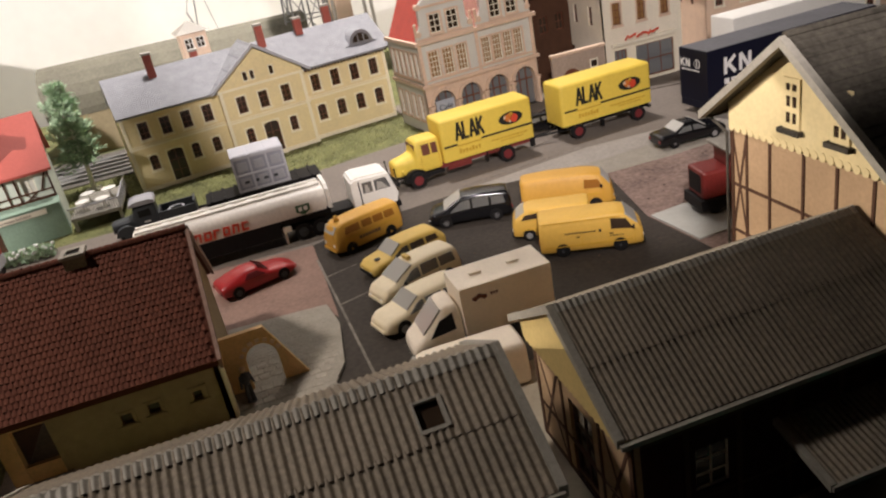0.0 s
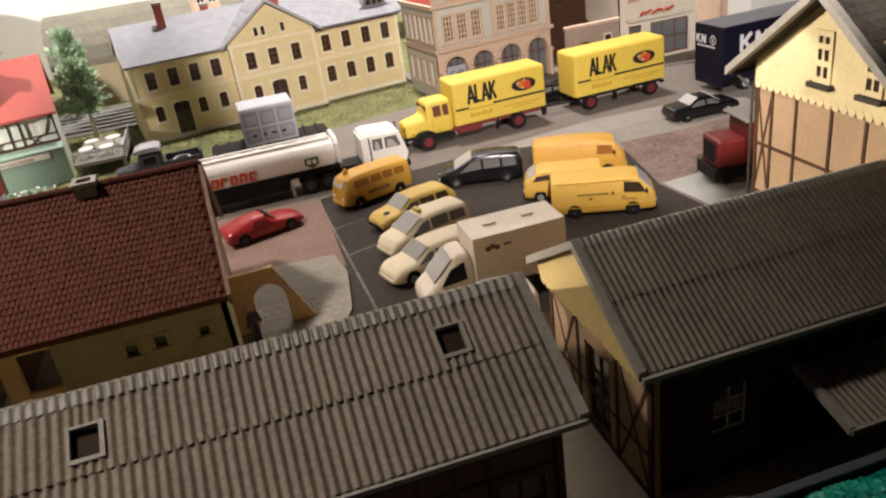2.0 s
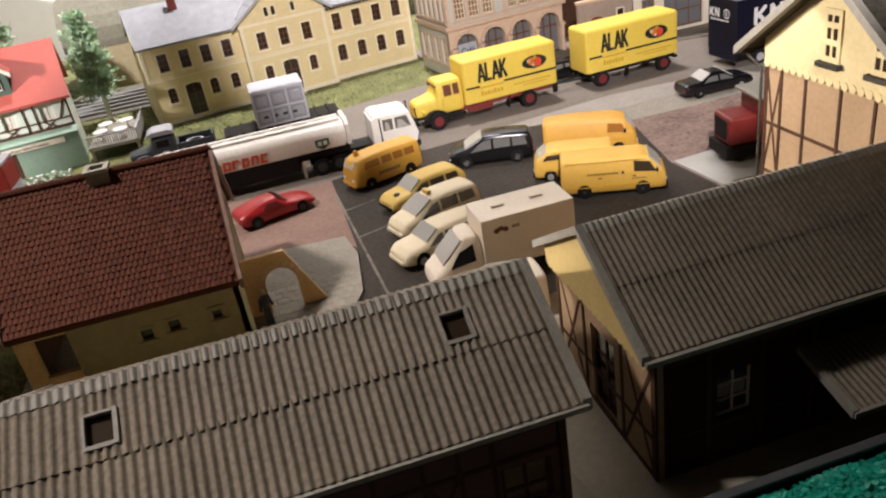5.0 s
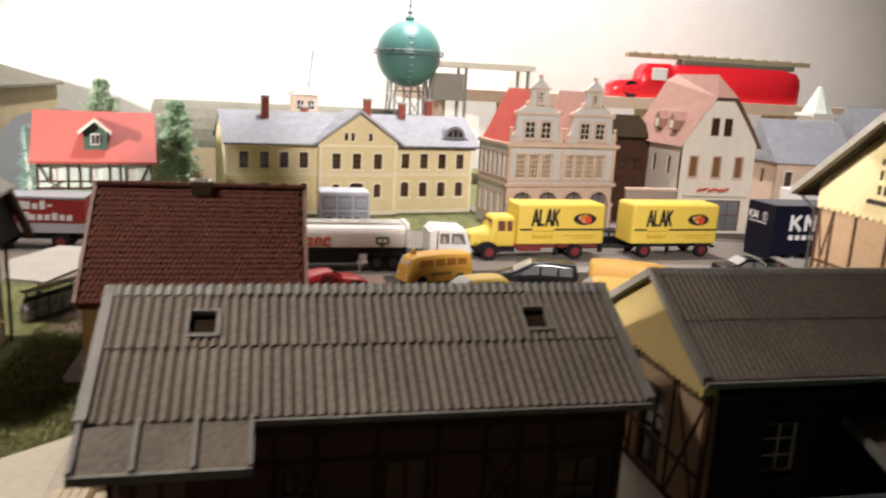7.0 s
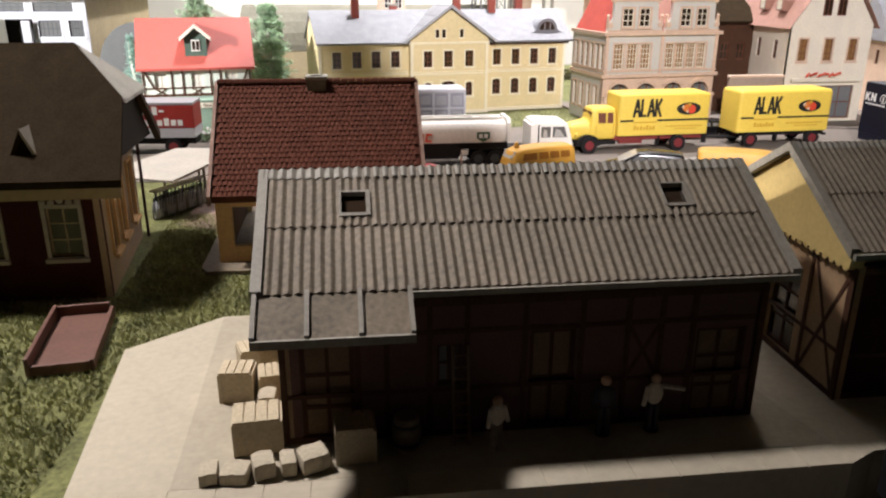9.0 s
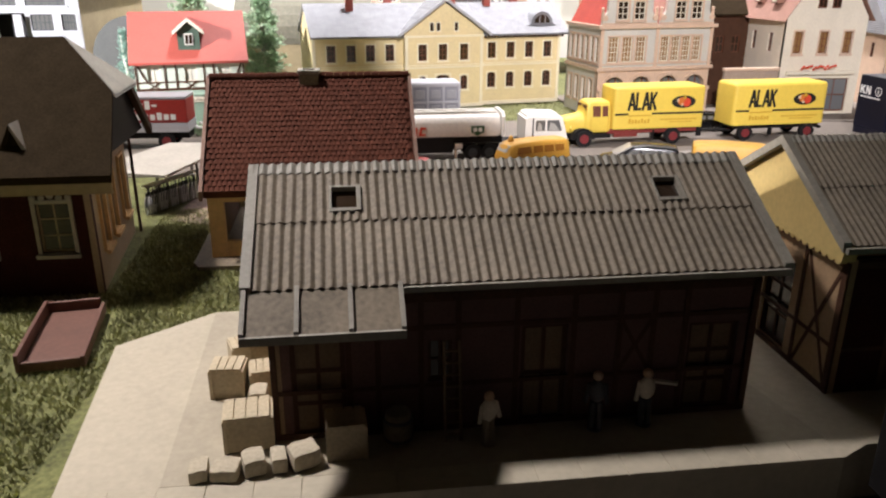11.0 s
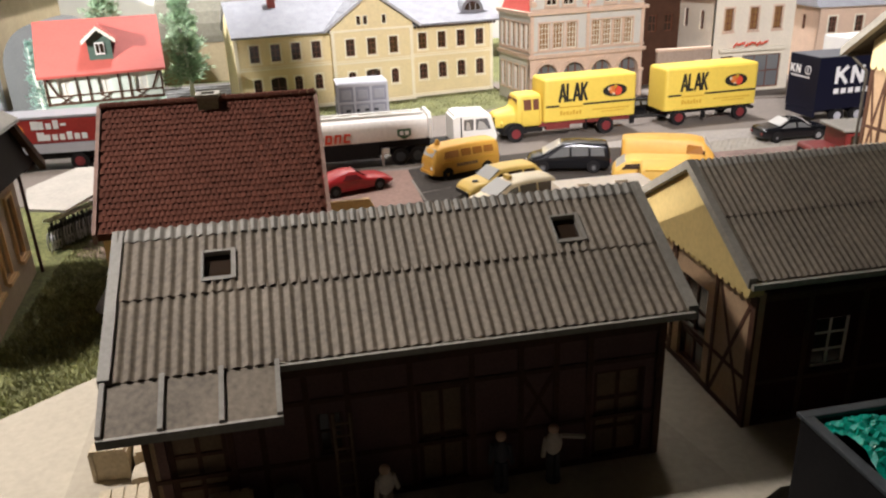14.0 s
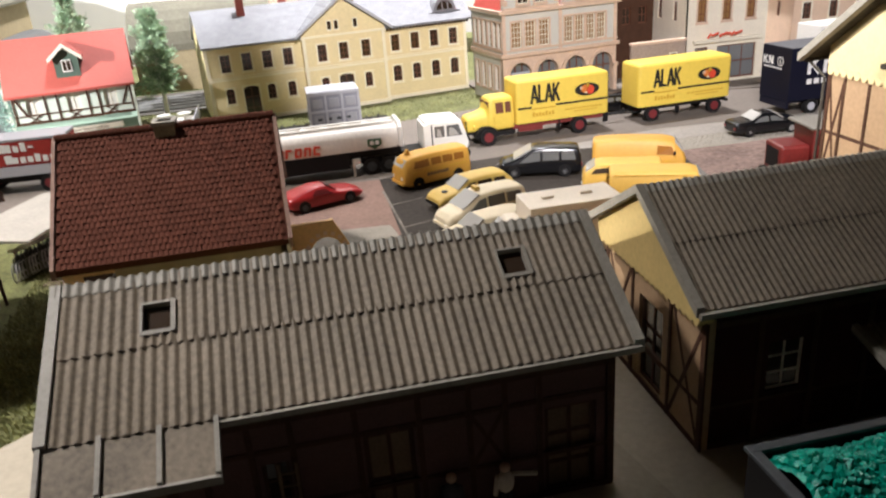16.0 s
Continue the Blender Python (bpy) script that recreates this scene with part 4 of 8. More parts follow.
facade(st, mc, 0, 7.9, 0, 7.0, wc[:6], "ochre", "brown_frame", "ochre_trim", (3, 4, 5))
mr = Matrix.Translation((16.6, 0, 0))
wr = [(u - 0.42, u + 0.42, 4.58, 6.1) for u in (1.2, 3.2, 5.2, 7.2)] + [(u - 0.42, u + 0.42, 1.7, 3.2) for u in (1.2, 3.2, 5.2, 7.2)]
facade(st, mr, 0, 8.6, 0, 7.0, wr, "ochre", "brown_frame", "ochre_trim", (4, 5, 6, 7))
bm = bm_new()
prism(bm, [(8.7, 7.0), (16.6, 7.0), (16.6, 7.3), (12.65, 10.0), (8.7, 7.3)], "y", -0.75, -0.4)
part("gable", bm, "ochre", st)
for a, b, c, d in wc[6:]:
    bm = bm_new()
    box(bm, 8.7 + a, 8.7 + b, -0.78, -0.74, c, d)
    w = part("window", bm, "window_dark", st)
    bm = bm_new()
    for x in (a - 0.08, b):
        box(bm, 8.7 + x, 8.7 + x + 0.08, -0.84, -0.74, c - 0.08, d + 0.08)
    box(bm, 8.7 + a, 8.7 + b, -0.84, -0.74, d, d + 0.08)
    box(bm, 8.7 + a - 0.1, 8.7 + b + 0.1, -0.86, -0.74, c - 0.12, c)
    part("surround", bm, "ochre_trim", w)
for z, t in ((3.85, 0.16), (4.1, 0.08), (6.75, 0.2), (0.0, 0.35)):
    for a, b, y in ((0, 8.69, 0), (8.62, 16.68, -0.75), (16.61, 25.2, 0)):
        bm = bm_new()
        box(bm, a, b, y - 0.08, y, z, z + t)
        part("cornice" if z else "plinth", bm, "ochre_trim", st)
for u, y in ((0.0, 0), (8.7, -0.75), (16.3, -0.75), (24.9, 0)):
    bm = bm_new()
    box(bm, u, u + 0.3, y - 0.07, y - 0.001, 0.36, 6.74)
    part("corner_strip", bm, "ochre_trim", st)
bm = bm_new()
box(bm, 0, 0.35, 0.36, 8.5, 0, 7.0)
box(bm, 24.85, 25.2, 0.36, 8.5, 0, 7.0)
box(bm, 0.36, 24.84, 8.2, 8.5, 0, 7.0)
box(bm, 8.7, 9.0, -0.39, 0, 0, 7)
box(bm, 16.3, 16.6, -0.39, 0, 0, 7)
for u in (0.0, 24.85):
    prism(bm, [(0, 7.0), (8.5, 7.0), (4.25, 9.5)], "x", u, u + 0.35)
part("wall", bm, "ochre", st)
bm = bm_new()
gable_roof(bm, -0.2, 25.9, -0.6, 6.95, 4.25, 9.75, 9.1, 6.95, 0.18)
part("roof", bm, "slate", st, "blue-grey slate roof")
bm = bm_new()
prism(bm, [(8.1, 6.85), (12.65, 10.1), (17.2, 6.85), (17.2, 7.05), (12.65, 10.32), (8.1, 7.05)], "y", -1.2, 4.2)
part("gable_roof", bm, "slate", st)
bm = bm_new()
prism(bm, [(8.0, 6.8), (12.65, 10.1), (17.3, 6.8), (17.3, 7.1), (12.65, 10.42), (8.0, 7.1)], "y", -1.3, -1.2)
part("verge_board", bm, "light_grey", st)
for k in range(26):
    u = 17.0 + k * 0.33
    if u < 25.4:
        bm = bm_new()
        box(bm, u, u + 0.12, -0.4, -0.02, 6.55, 6.78)
        part("bracket", bm, "timber", st)
for u, y, z in ((4.2, 3.3, 9.6), (8.6, 6.0, 8.6), (14.6, 3.5, 9.7), (18.5, 3.9, 9.4), (21.9, 5.0, 9.8)):
    bm = bm_new()
    box(bm, u - 0.35, u + 0.35, y - 0.3, y + 0.3, z - 1.2, z + 1.5, 0.02)
    c = part("chimney", bm, "chimney", st, "orange-red brick chimney")
    bm = bm_new()
    box(bm, u - 0.42, u + 0.42, y - 0.37, y + 0.37, z + 1.45, z + 1.65, 0.02)
    part("cap", bm, "kerb", c)
bm = bm_new()
N = 10
prism(bm, [(25.0, 7.62), (24.55, 7.75)] + [(23.3 + 1.15 * math.cos(math.pi * k / N), 7.85 + 1.1 * math.sin(math.pi * k / N)) for k in range(N + 1)] + [(22.05, 7.75), (21.6, 7.62)], "y", 0.45, 3.0)
dm = part("dormer", bm, "slate", st, "round-headed slate dormer")
bm = bm_new()
prism(bm, [(23.3 + 0.85 * math.cos(math.pi * k / 8), 7.85 + 0.8 * math.sin(math.pi * k / 8)) for k in range(9)], "y", 0.40, 0.46)
part("pane", bm, "window_dark", dm)
for x in (22.98, 23.56):
    bm = bm_new()
    box(bm, x, x + 0.08, 0.34, 0.39, 7.86, 8.5)
    part("glazing_bar", bm, "grey_plastic", dm)

# signal box behind the station
sb = thing("signal_cabin", 0.3, 66, 0, 9.5, "small white signal cabin on a stilt base", "cabin")
bm = bm_new()
wall_holes(bm, -1.3, 1.3, 8.6, 11.2, 0.15, [(-1.0, -0.15, 9.6, 10.7), (0.15, 1.0, 9.6, 10.7)], m=Matrix.Translation((0, -1.2, 0)))
box(bm, -1.3, -1.15, -1.05, 1.2, 8.6, 11.2)
box(bm, 1.15, 1.3, -1.05, 1.2, 8.6, 11.2)
box(bm, -1.2, 1.2, 1.05, 1.2, 0, 8.6)
box(bm, -1.0, 1.0, -1.0, 1.0, 0, 8.6)
part("wall", bm, "sandstone", sb)
for a in (-1.0, 0.15):
    window(sb, Matrix.Translation((0, -1.2, 0)), a, a + 0.85, 9.6, 10.7, "white_paint", "window_dark", None, (1, 1), 0.08)
bm = bm_new()
v = [bm.verts.new(p) for p in ((-1.7, -1.7, 11.2), (1.7, -1.7, 11.2), (1.7, 1.7, 11.2), (-1.7, 1.7, 11.2), (0, 0, 12.3))]
for f in ((0, 1, 4), (1, 2, 4), (2, 3, 4), (3, 0, 4), (3, 2, 1, 0)):
    bm.faces.new([v[i] for i in f])
part("roof", bm, "corr_edge", sb)

# ---- town houses ----
tw = thing("gabled_town_hall", 18.3, 46.6, 0, 8, "sandstone town hall with arcade and two curved gables", "house")
ups = []
for a in (0.9, 2.25, 3.6):
    ups.append((a, a + 0.95, 4.98, 7.2))
for a in (6.1, 7.2, 8.3, 9.4):
    ups.append((a, a + 0.85, 4.98, 7.2))
facade(tw, I, 0, 11.4, 4.3, 8.0, ups, "pale_plaster", "white_frame", "sandstone", pane="lit_curtain", cross=(2, 4))
arc = [(0.6, 2.7, 0.1, 3.7), (3.3, 5.4, 0.1, 3.7), (6.1, 8.2, 0.1, 3.7), (8.9, 11.0, 0.1, 3.7)]
bm = bm_new()
wall_holes(bm, 0, 11.4, 0, 4.3, 0.6, arc, arch=[(h, 1.05) for h in arc])
part("arcade_wall", bm, "sandstone", tw, "pink sandstone arcade wall")
for h in arc:
    c = (h[0] + h[1]) / 2
    for k in range(9):
        bm = bm_new()
        a0, a1 = math.pi * k / 9, math.pi * (k + 0.9) / 9
        pts = [(c + r * math.cos(a), 2.65 + r * math.sin(a)) for r, a in ((1.05, a0), (1.35, a0), (1.35, a1), (1.05, a1))]
        prism(bm, pts, "y", -0.12, 0.02)
        part("arch_stone", bm, "sandstone", tw)
    bm = bm_new()
    box(bm, h[0], h[1], 0.45, 0.5, 0.1, 3.7)
    w = part("shop_window", bm, "shop_glass", tw)
    bm = bm_new()
    for x in (h[0] + 0.65, h[1] - 0.75):
        box(bm, x, x + 0.1, 0.38, 0.46, 0.1, 3.6)
    box(bm, h[0], h[1], 0.39, 0.45, 2.4, 2.5)
    part("shop_frame", bm, "brown_frame", w)
bm = bm_new()
box(bm, 0.75, 2.55, -0.06, 0.0, 1.2, 2.9, 0.02)
cf = part("shop_board", bm, "shop_board", tw, "pale blue-grey shop board")
text("board_text", "Café", 0.95, -0.065, 2.0, 0.75, "navy", cf)
for z, t, o in ((4.25, 0.3, 0.25), (7.95, 0.3, 0.3), (4.75, 0.12, 0.1)):
    for q in ((-o, 11.4 + o, -o, 0.0), (-o, 0, 0.001, 6.9)):
        bm = bm_new()
        box(bm, *q, z, z + t)
        part("cornice", bm, "sandstone", tw)
for x in (0, 5.5, 11.1):
    bm = bm_new()
    box(bm, x, x + 0.3, -0.1, -0.001, 4.56, 7.94)
    part("pilaster", bm, "sandstone", tw)
for x in (0.3, 3.0, 5.75, 8.55, 11.2):
    bm = bm_new()
    rod(bm, (x, -0.18, 0.1), (x, -0.18, 2.3), 0.2, 10)
    col = part("column", bm, "sandstone", tw)
    bm = bm_new()
    disc(bm, (x, -0.18, 2.48), 0.32, "z", 0.32, 10, 0.06)
    part("capital", bm, "sandstone", col)
# side wall facing the station
ms = pose(0, 7.0, 0, 0, 0, -90)
sw = [(a, a + 0.75, 4.98, 7.2) for a in (0.6, 1.7, 2.8, 3.9, 5.0, 6.0)] + [(a, a + 0.8, 1.2, 3.4) for a in (0.7, 2.2, 3.7, 5.2)]
facade(tw, ms, 0, 6.99, 0, 8.0, sw, "pale_plaster", "white_frame", "sandstone", pane="lit_curtain", cross=(1, 3))
bm = bm_new()
box(bm, 11.1, 11.4, 0.6, 6.7, 0, 8.0)
box(bm, 0, 11.4, 6.7, 7.0, 0, 8.0)
part("wall", bm, "pale_plaster", tw)


def curved_gable(parent, x0, w, z0, h, wins):
    """A stepped and curled gable front, w wide, from z0 up."""
    c = x0 + w / 2
    prof = [(0.5, 0), (0.5, 0.06), (0.45, 0.12), (0.41, 0.2), (0.40, 0.42), (0.385, 0.48), (0.33, 0.53), (0.24, 0.58), (0.18, 0.65), (0.165, 0.72), (0.165, 0.82), (0.19, 0.835), (0.12, 0.91), (0.05, 0.95), (0.03, 0.99), (0.0, 1.0)]
    pts = [(c + w * a, z0 + h * b) for a, b in prof] + [(c - w * a, z0 + h * b) for a, b in reversed(prof[:-1])]
    bm = bm_new()
    prism(bm, pts, "y", 0.0, 0.35)
    g = part("gable", bm, "pale_plaster", parent, "curved pale gable front")
    for s in (-1, 1):
        for a, z in ((0.46, 0.10), (0.40, 0.46), (0.2, 0.61)):
            bm = bm_new()
            disc(bm, (c + s * w * a, 0.1, z0 + h * z), 0.26, "y", 0.42, 12)
            part("scroll", bm, "sandstone", g)
        bm = bm_new()
        rod(bm, (c + s * w * 0.49, 0.15, z0 + h * 0.06), (c + s * w * 0.49, 0.15, z0 + h * 0.2), 0.13)
        ball(bm, (c + s * w * 0.49, 0.15, z0 + h * 0.23), 0.17, 1)
        part("finial", bm, "sandstone", g)
    bm = bm_new()
    ball(bm, (c, 0.15, z0 + h * 1.03), 0.25, 1)
    part("finial", bm, "sandstone", g)
    for z, k in ((0.0, 0.5), (0.44, 0.40), (0.825, 0.2)):
        bm = bm_new()
        box(bm, c - w * k, c + w * k, -0.14, 0.0, z0 + h * z, z0 + h * z + 0.18)
        part("cornice", bm, "sandstone", g)
    for a, zz, ww, hh in wins:
        window(g, Matrix.Translation((0, -0.16, 0)), c + a, c + a + ww, zz, zz + hh, "white_frame", "window_dark", "sandstone", (1, 2), 0.08, inset=0.06, proud=0.04)


for x0, w in ((0.1, 5.4), (5.9, 5.4)):
    curved_gable(tw, x0, w, 8.25, 6.0, [(-1.35, 8.7, 1.05, 1.6), (0.3, 8.7, 1.05, 1.6), (-0.28, 12.0, 0.56, 0.95)])
    bm = bm_new()
    c = x0 + w / 2
    prism(bm, [(c - 2.6, 8.1), (c, 13.2), (c + 2.6, 8.1)], "y", 0.36, 7.0)
    part("roof", bm, "roof_crimson" if x0 < 1 else "roof_brown", tw, "steep crimson gable roof" if x0 < 1 else "steep brown gable roof")

wh = thing("white_corner_house", 35.5, 46.0, 0, 0, "white corner house with a brown-red hipped gable roof", "house")
wh.scale = (0.92, 1.0, 1.14)
ww = [(1.0, 1.9, 5.0, 6.7), (3.7, 4.6, 5.0, 6.7), (6.3, 7.2, 5.0, 6.7)]
facade(wh, I, 0, 8.6, 3.6, 7.8, ww, "warm_white", "brown_frame", "sandstone", pane="lit_curtain")
bm = bm_new()
wall_holes(bm, 0, 8.6, 0, 3.6, 0.35, [(0.9, 2.3, 0.3, 3.0), (3.3, 7.6, 0.3, 3.0)])
part("wall", bm, "warm_white", wh)
for a, b in ((0.9, 2.3), (3.3, 7.6)):
    window(wh, I, a, b, 0.3, 3.0, "brown_frame", "shop_glass", "white_frame", (2, 1), 0.1, name="shop_window")
bm = bm_new()
prism(bm, [(0, 7.8), (8.6, 7.8), (7.0, 9.7), (5.4, 11.4), (3.2, 11.4), (1.6, 9.7)], "y", 0, 0.35)
part("gable", bm, "warm_white", wh)
for a in (3.0, 4.5):
    bm = bm_new()
    box(bm, a, a + 0.9, -0.06, -0.001, 8.5, 10.0)
    w = part("window", bm, "brown_frame", wh)
    bm = bm_new()
    for x in (0.1, 0.5):
        box(bm, a + x, a + x + 0.3, -0.09, -0.055, 8.6, 9.9)
    part("pane", bm, "window_dark", w)
bm = bm_new()
for p in ([(-0.5, -0.4, 7.5), (1.4, -0.4, 9.8), (3.1, -0.4, 11.7), (3.1, 10, 13.0), (1.0, 10, 10), (-0.9, 10, 7.5)],
          [(9.1, -0.4, 7.5), (7.2, -0.4, 9.8), (5.5, -0.4, 11.7), (5.5, 10, 13), (7.6, 10, 10), (9.5, 10, 7.5)],
          [(3.1, -0.4, 11.7), (5.5, -0.4, 11.7), (4.3, 1.8, 13.6)], [(3.1, -0.4, 11.7), (4.3, 1.8, 13.6), (4.3, 10, 13.6), (3.1, 10, 13)], [(5.5, -0.4, 11.7), (4.3, 1.8, 13.6), (4.3, 10, 13.6), (5.5, 10, 13)]):
    bm.faces.new([bm.verts.new(v) for v in p])
part("roof", bm, "roof_brown", wh, "brown-red tiled roof")
mside = pose(0, 9.0, 0, 0, 0, -90)
facade(wh, mside, 0, 8.99, 0, 7.6, [(1.5, 2.2, 5.0, 6.5), (3.2, 3.9, 5.0, 6.5), (6.2, 6.9, 5.0, 6.5), (2.0, 2.7, 1.5, 3.0)], "warm_white", "brown_frame", None)
bm = bm_new()
box(bm, 8.3, 8.6, 0.36, 9, 0, 7.8)
part("wall", bm, "warm_white", wh)
for y in (2.5, 5.5):
    bm = bm_new()
    prism(bm, [(y - 0.6, 8.8), (y + 0.6, 8.8), (y + 0.6, 9.6), (y, 10.3), (y - 0.6, 9.6)], "x", -0.1, 1.6)
    d = part("dormer", bm, "roof_brown", wh)
    bm = bm_new()
    box(bm, -0.16, -0.1, y - 0.35, y + 0.35, 8.9, 9.6)
    part("pane", bm, "white_frame", d)
bm = bm_new()
box(bm, 0.6, 7.9, -0.35, -0.02, 3.35, 3.6)
aw_ = part("shop_sign", bm, "white_frame", wh)
bm = bm_new()
for k in range(9):
    rod(bm, (2.0 + 0.42 * k, -0.38, 3.75 + 0.12 * (k % 3)), (2.35 + 0.42 * k, -0.38, 4.05 - 0.1 * (k % 2)), 0.09)
part("sign_strokes", bm, "print_red", aw_, "red script sign, not readable")

gwl = thing("garden_wall", 30.1, 46.0, 0.1, 0, "dull pink plaster wall with a blind arch between two town houses", "wall")
bm = bm_new()
box(bm, 0, 5.3, 0.0, 0.3, 0, 4.1)
part("wall", bm, "wall_pink", gwl)
bm = bm_new()
box(bm, -0.05, 5.35, -0.1, 0.4, 4.1, 4.35, 0.03)
part("coping", bm, "sandstone", gwl)
bm = bm_new()
prism(bm, [(0.9, 0.02)] + [(1.8 - 0.9 * math.cos(math.pi * k / 10), 1.9 + 0.9 * math.sin(math.pi * k / 10)) for k in range(11)] + [(2.7, 0.02)], "y", -0.05, 0.02)
part("blind_arch", bm, "brown_frame", gwl, "brown boarded arch")
bm = bm_new()
box(bm, 3.7, 4.5, -0.06, 0.02, 2.4, 3.2)
part("window_frame", bm, "white_frame", gwl)
bm = bm_new()
box(bm, 3.82, 4.38, -0.08, -0.055, 2.52, 3.08)
part("pane", bm, "window_dark", gwl)


rear = thing("rear_timber_house", 29.5, 52.0, 0, 8, "dark brown rear house in the gap between the town houses", "house")
bm = bm_new()
wall_holes(bm, 0, 6.2, 0, 9.0, 0.3, [(0.8, 1.7, 5.2, 6.8), (2.6, 3.5, 5.2, 6.8), (4.4, 5.3, 5.2, 6.8)])
part("wall", bm, "timber", rear)
for a in (0.8, 2.6, 4.4):
    window(rear, I, a, a + 0.9, 5.2, 6.8, "brown_frame", "window_dark", None, (1, 1), 0.08)
bm = bm_new()
box(bm, 0, 0.3, 0.31, 6, 0, 9.0)
box(bm, 5.9, 6.2, 0.31, 6, 0, 9.0)
box(bm, 0.31, 5.89, 5.7, 6, 0, 9.0)
part("wall", bm, "timber", rear)
bm = bm_new()
gable_roof(bm, -0.3, 6.5, -0.5, 8.9, 3.0, 11.0, 6.5, 8.9)
part("roof", bm, "roof_dark", rear)


def town_house(x, y, w, d, h, ridge, wall, roof, label, rz=0.0, rows=2, ncol=3, across=True):
    t = thing("town_house", x, y, 0, rz, label, "house")
    wins = []
    for r in range(rows):
        for k in range(ncol):
            u = w * (k + 0.5) / ncol
            z = 1.4 + r * (h - 0.6) / rows
            wins.append((u - 0.4, u + 0.4, z, z + 1.5))
    facade(t, I, 0, w, 0, h, wins, wall, "brown_frame", "white_frame")
    facade(t, pose(0, d, 0, 0, 0, -90), 0, d - 0.01, 0, h, [(d * 0.3, d * 0.3 + 0.7, h - 2.4, h - 1.0), (d * 0.6, d * 0.6 + 0.7, h - 2.4, h - 1.0)], wall, "brown_frame", None)
    bm = bm_new()
    box(bm, w - 0.3, w, 0.36, d, 0, h)
    box(bm, 0, w - 0.31, d - 0.3, d, 0, h)
    part("wall", bm, wall, t)
    bm = bm_new()
    if across:
        prism(bm, [(-0.5, h - 0.1), (d / 2, ridge), (d + 0.5, h - 0.1)], "x", -0.5, w + 0.5)
    else:
        prism(bm, [(-0.5, h - 0.1), (w / 2, ridge), (w + 0.5, h - 0.1)], "y", -0.4, d + 0.4)
    part("roof", bm, roof, t)
    return t


town_house(47.5, 48, 8, 8, 7.2, 11.4, "sandstone", "slate", "peach town house with a steep slate roof", -6)
town_house(57.0, 47, 9, 8, 9.0, 13.0, "pale_plaster", "slate", "pale plastered town house with slate roof", -8, 3, 4)
town_house(67, 44, 10, 9, 9.0, 13.5, "sandstone", "roof_brown", "tall sandstone town house with a brown roof", -10, 3, 4)

cht = thing("church_tower", 62, 62, 0, 0, "pale church tower with a low pale green cap", "tower")
bm = bm_new()
box(bm, -1.5, 1.5, -1.5, 1.5, 0, 12)
box(bm, -1.75, 1.75, -1.75, 1.75, 11.6, 12.0)
part("shaft", bm, "white_paint", cht)
bm = bm_new()
r = bmesh.ops.create_cone(bm, cap_ends=True, segments=8, radius1=1.8, radius2=0.25, depth=3.2)
for v in r["verts"]:
    v.co.z += 13.6
part("spire", bm, "mint", cht)
window(cht, Matrix.Translation((0, -1.56, 0)), -0.45, 0.45, 8.6, 10.6, "white_frame", "window_dark", "sandstone", (1, 2), 0.09, inset=0.0)

# ---- spherical water tower ----
wt = thing("spherical_water_tower", 13.3, 75, 0, 0, "sea-green spherical water tower on a steel lattice", "water tower")
bm = bm_new()
bmesh.ops.create_uvsphere(bm, u_segments=32, v_segments=20, radius=4.0)
bmesh.ops.translate(bm, vec=(0, 0, 16.5), verts=bm.verts)
tk = part("tank", bm, "tank_green", wt, "sea-green riveted ball tank", smooth=True)
bm = bm_new()
for a in range(24):
    t0, t1 = 2 * math.pi * a / 24, 2 * math.pi * (a + 1) / 24
    for z, r_ in ((16.4, 4.35), (16.9, 4.35)):
        rod(bm, (r_ * math.cos(t0), r_ * math.sin(t0), z), (r_ * math.cos(t1), r_ * math.sin(t1), z), 0.05, 4)
    rod(bm, (4.35 * math.cos(t0), 4.35 * math.sin(t0), 16.3), (4.35 * math.cos(t0), 4.35 * math.sin(t0), 16.95), 0.05, 4)
part("gallery", bm, "steel", wt)
bm = bm_new()
ball(bm, (0, 0, 20.7), 0.6, 2, (1, 1, 0.7))
rod(bm, (0, 0, 20.6), (0, 0, 23.4), 0.1)
disc(bm, (0, 0, 21.4), 0.35, "z", 0.25, 12)
ball(bm, (0, 0, 22.2), 0.22, 1)
part("cap", bm, "tank_green", wt)
bm = bm_new()
for z in range(10):
    a = -0.18
    t = radians(-55 + z * 12)
    rod(bm, (-0.5, -4.05 * math.cos(t), 16.5 + 4.05 * math.sin(t)), (0.0, -4.05 * math.cos(t), 16.5 + 4.05 * math.sin(t)), 0.05, 4)
part("ladder", bm, "light_grey", wt)
for k in range(8):
    a = 2 * math.pi * k / 8
    bm = bm_new()
    rod(bm, (3.1 * math.cos(a), 3.1 * math.sin(a), 0), (2.4 * math.cos(a), 2.4 * math.sin(a), 13.6), 0.12)
    b = 2 * math.pi * (k + 1) / 8
    for z in range(0, 13, 3):
        r0, r1 = lerp(3.1, 2.4, z / 13.6), lerp(3.1, 2.4, (z + 3) / 13.6)
        rod(bm, (r0 * math.cos(a), r0 * math.sin(a), z), (r1 * math.cos(b), r1 * math.sin(b), z + 3), 0.06, 4)
        rod(bm, (r1 * math.cos(a), r1 * math.sin(a), z + 3), (r1 * math.cos(b), r1 * math.sin(b), z + 3), 0.06, 4)
    part("lattice_leg", bm, "steel", wt)

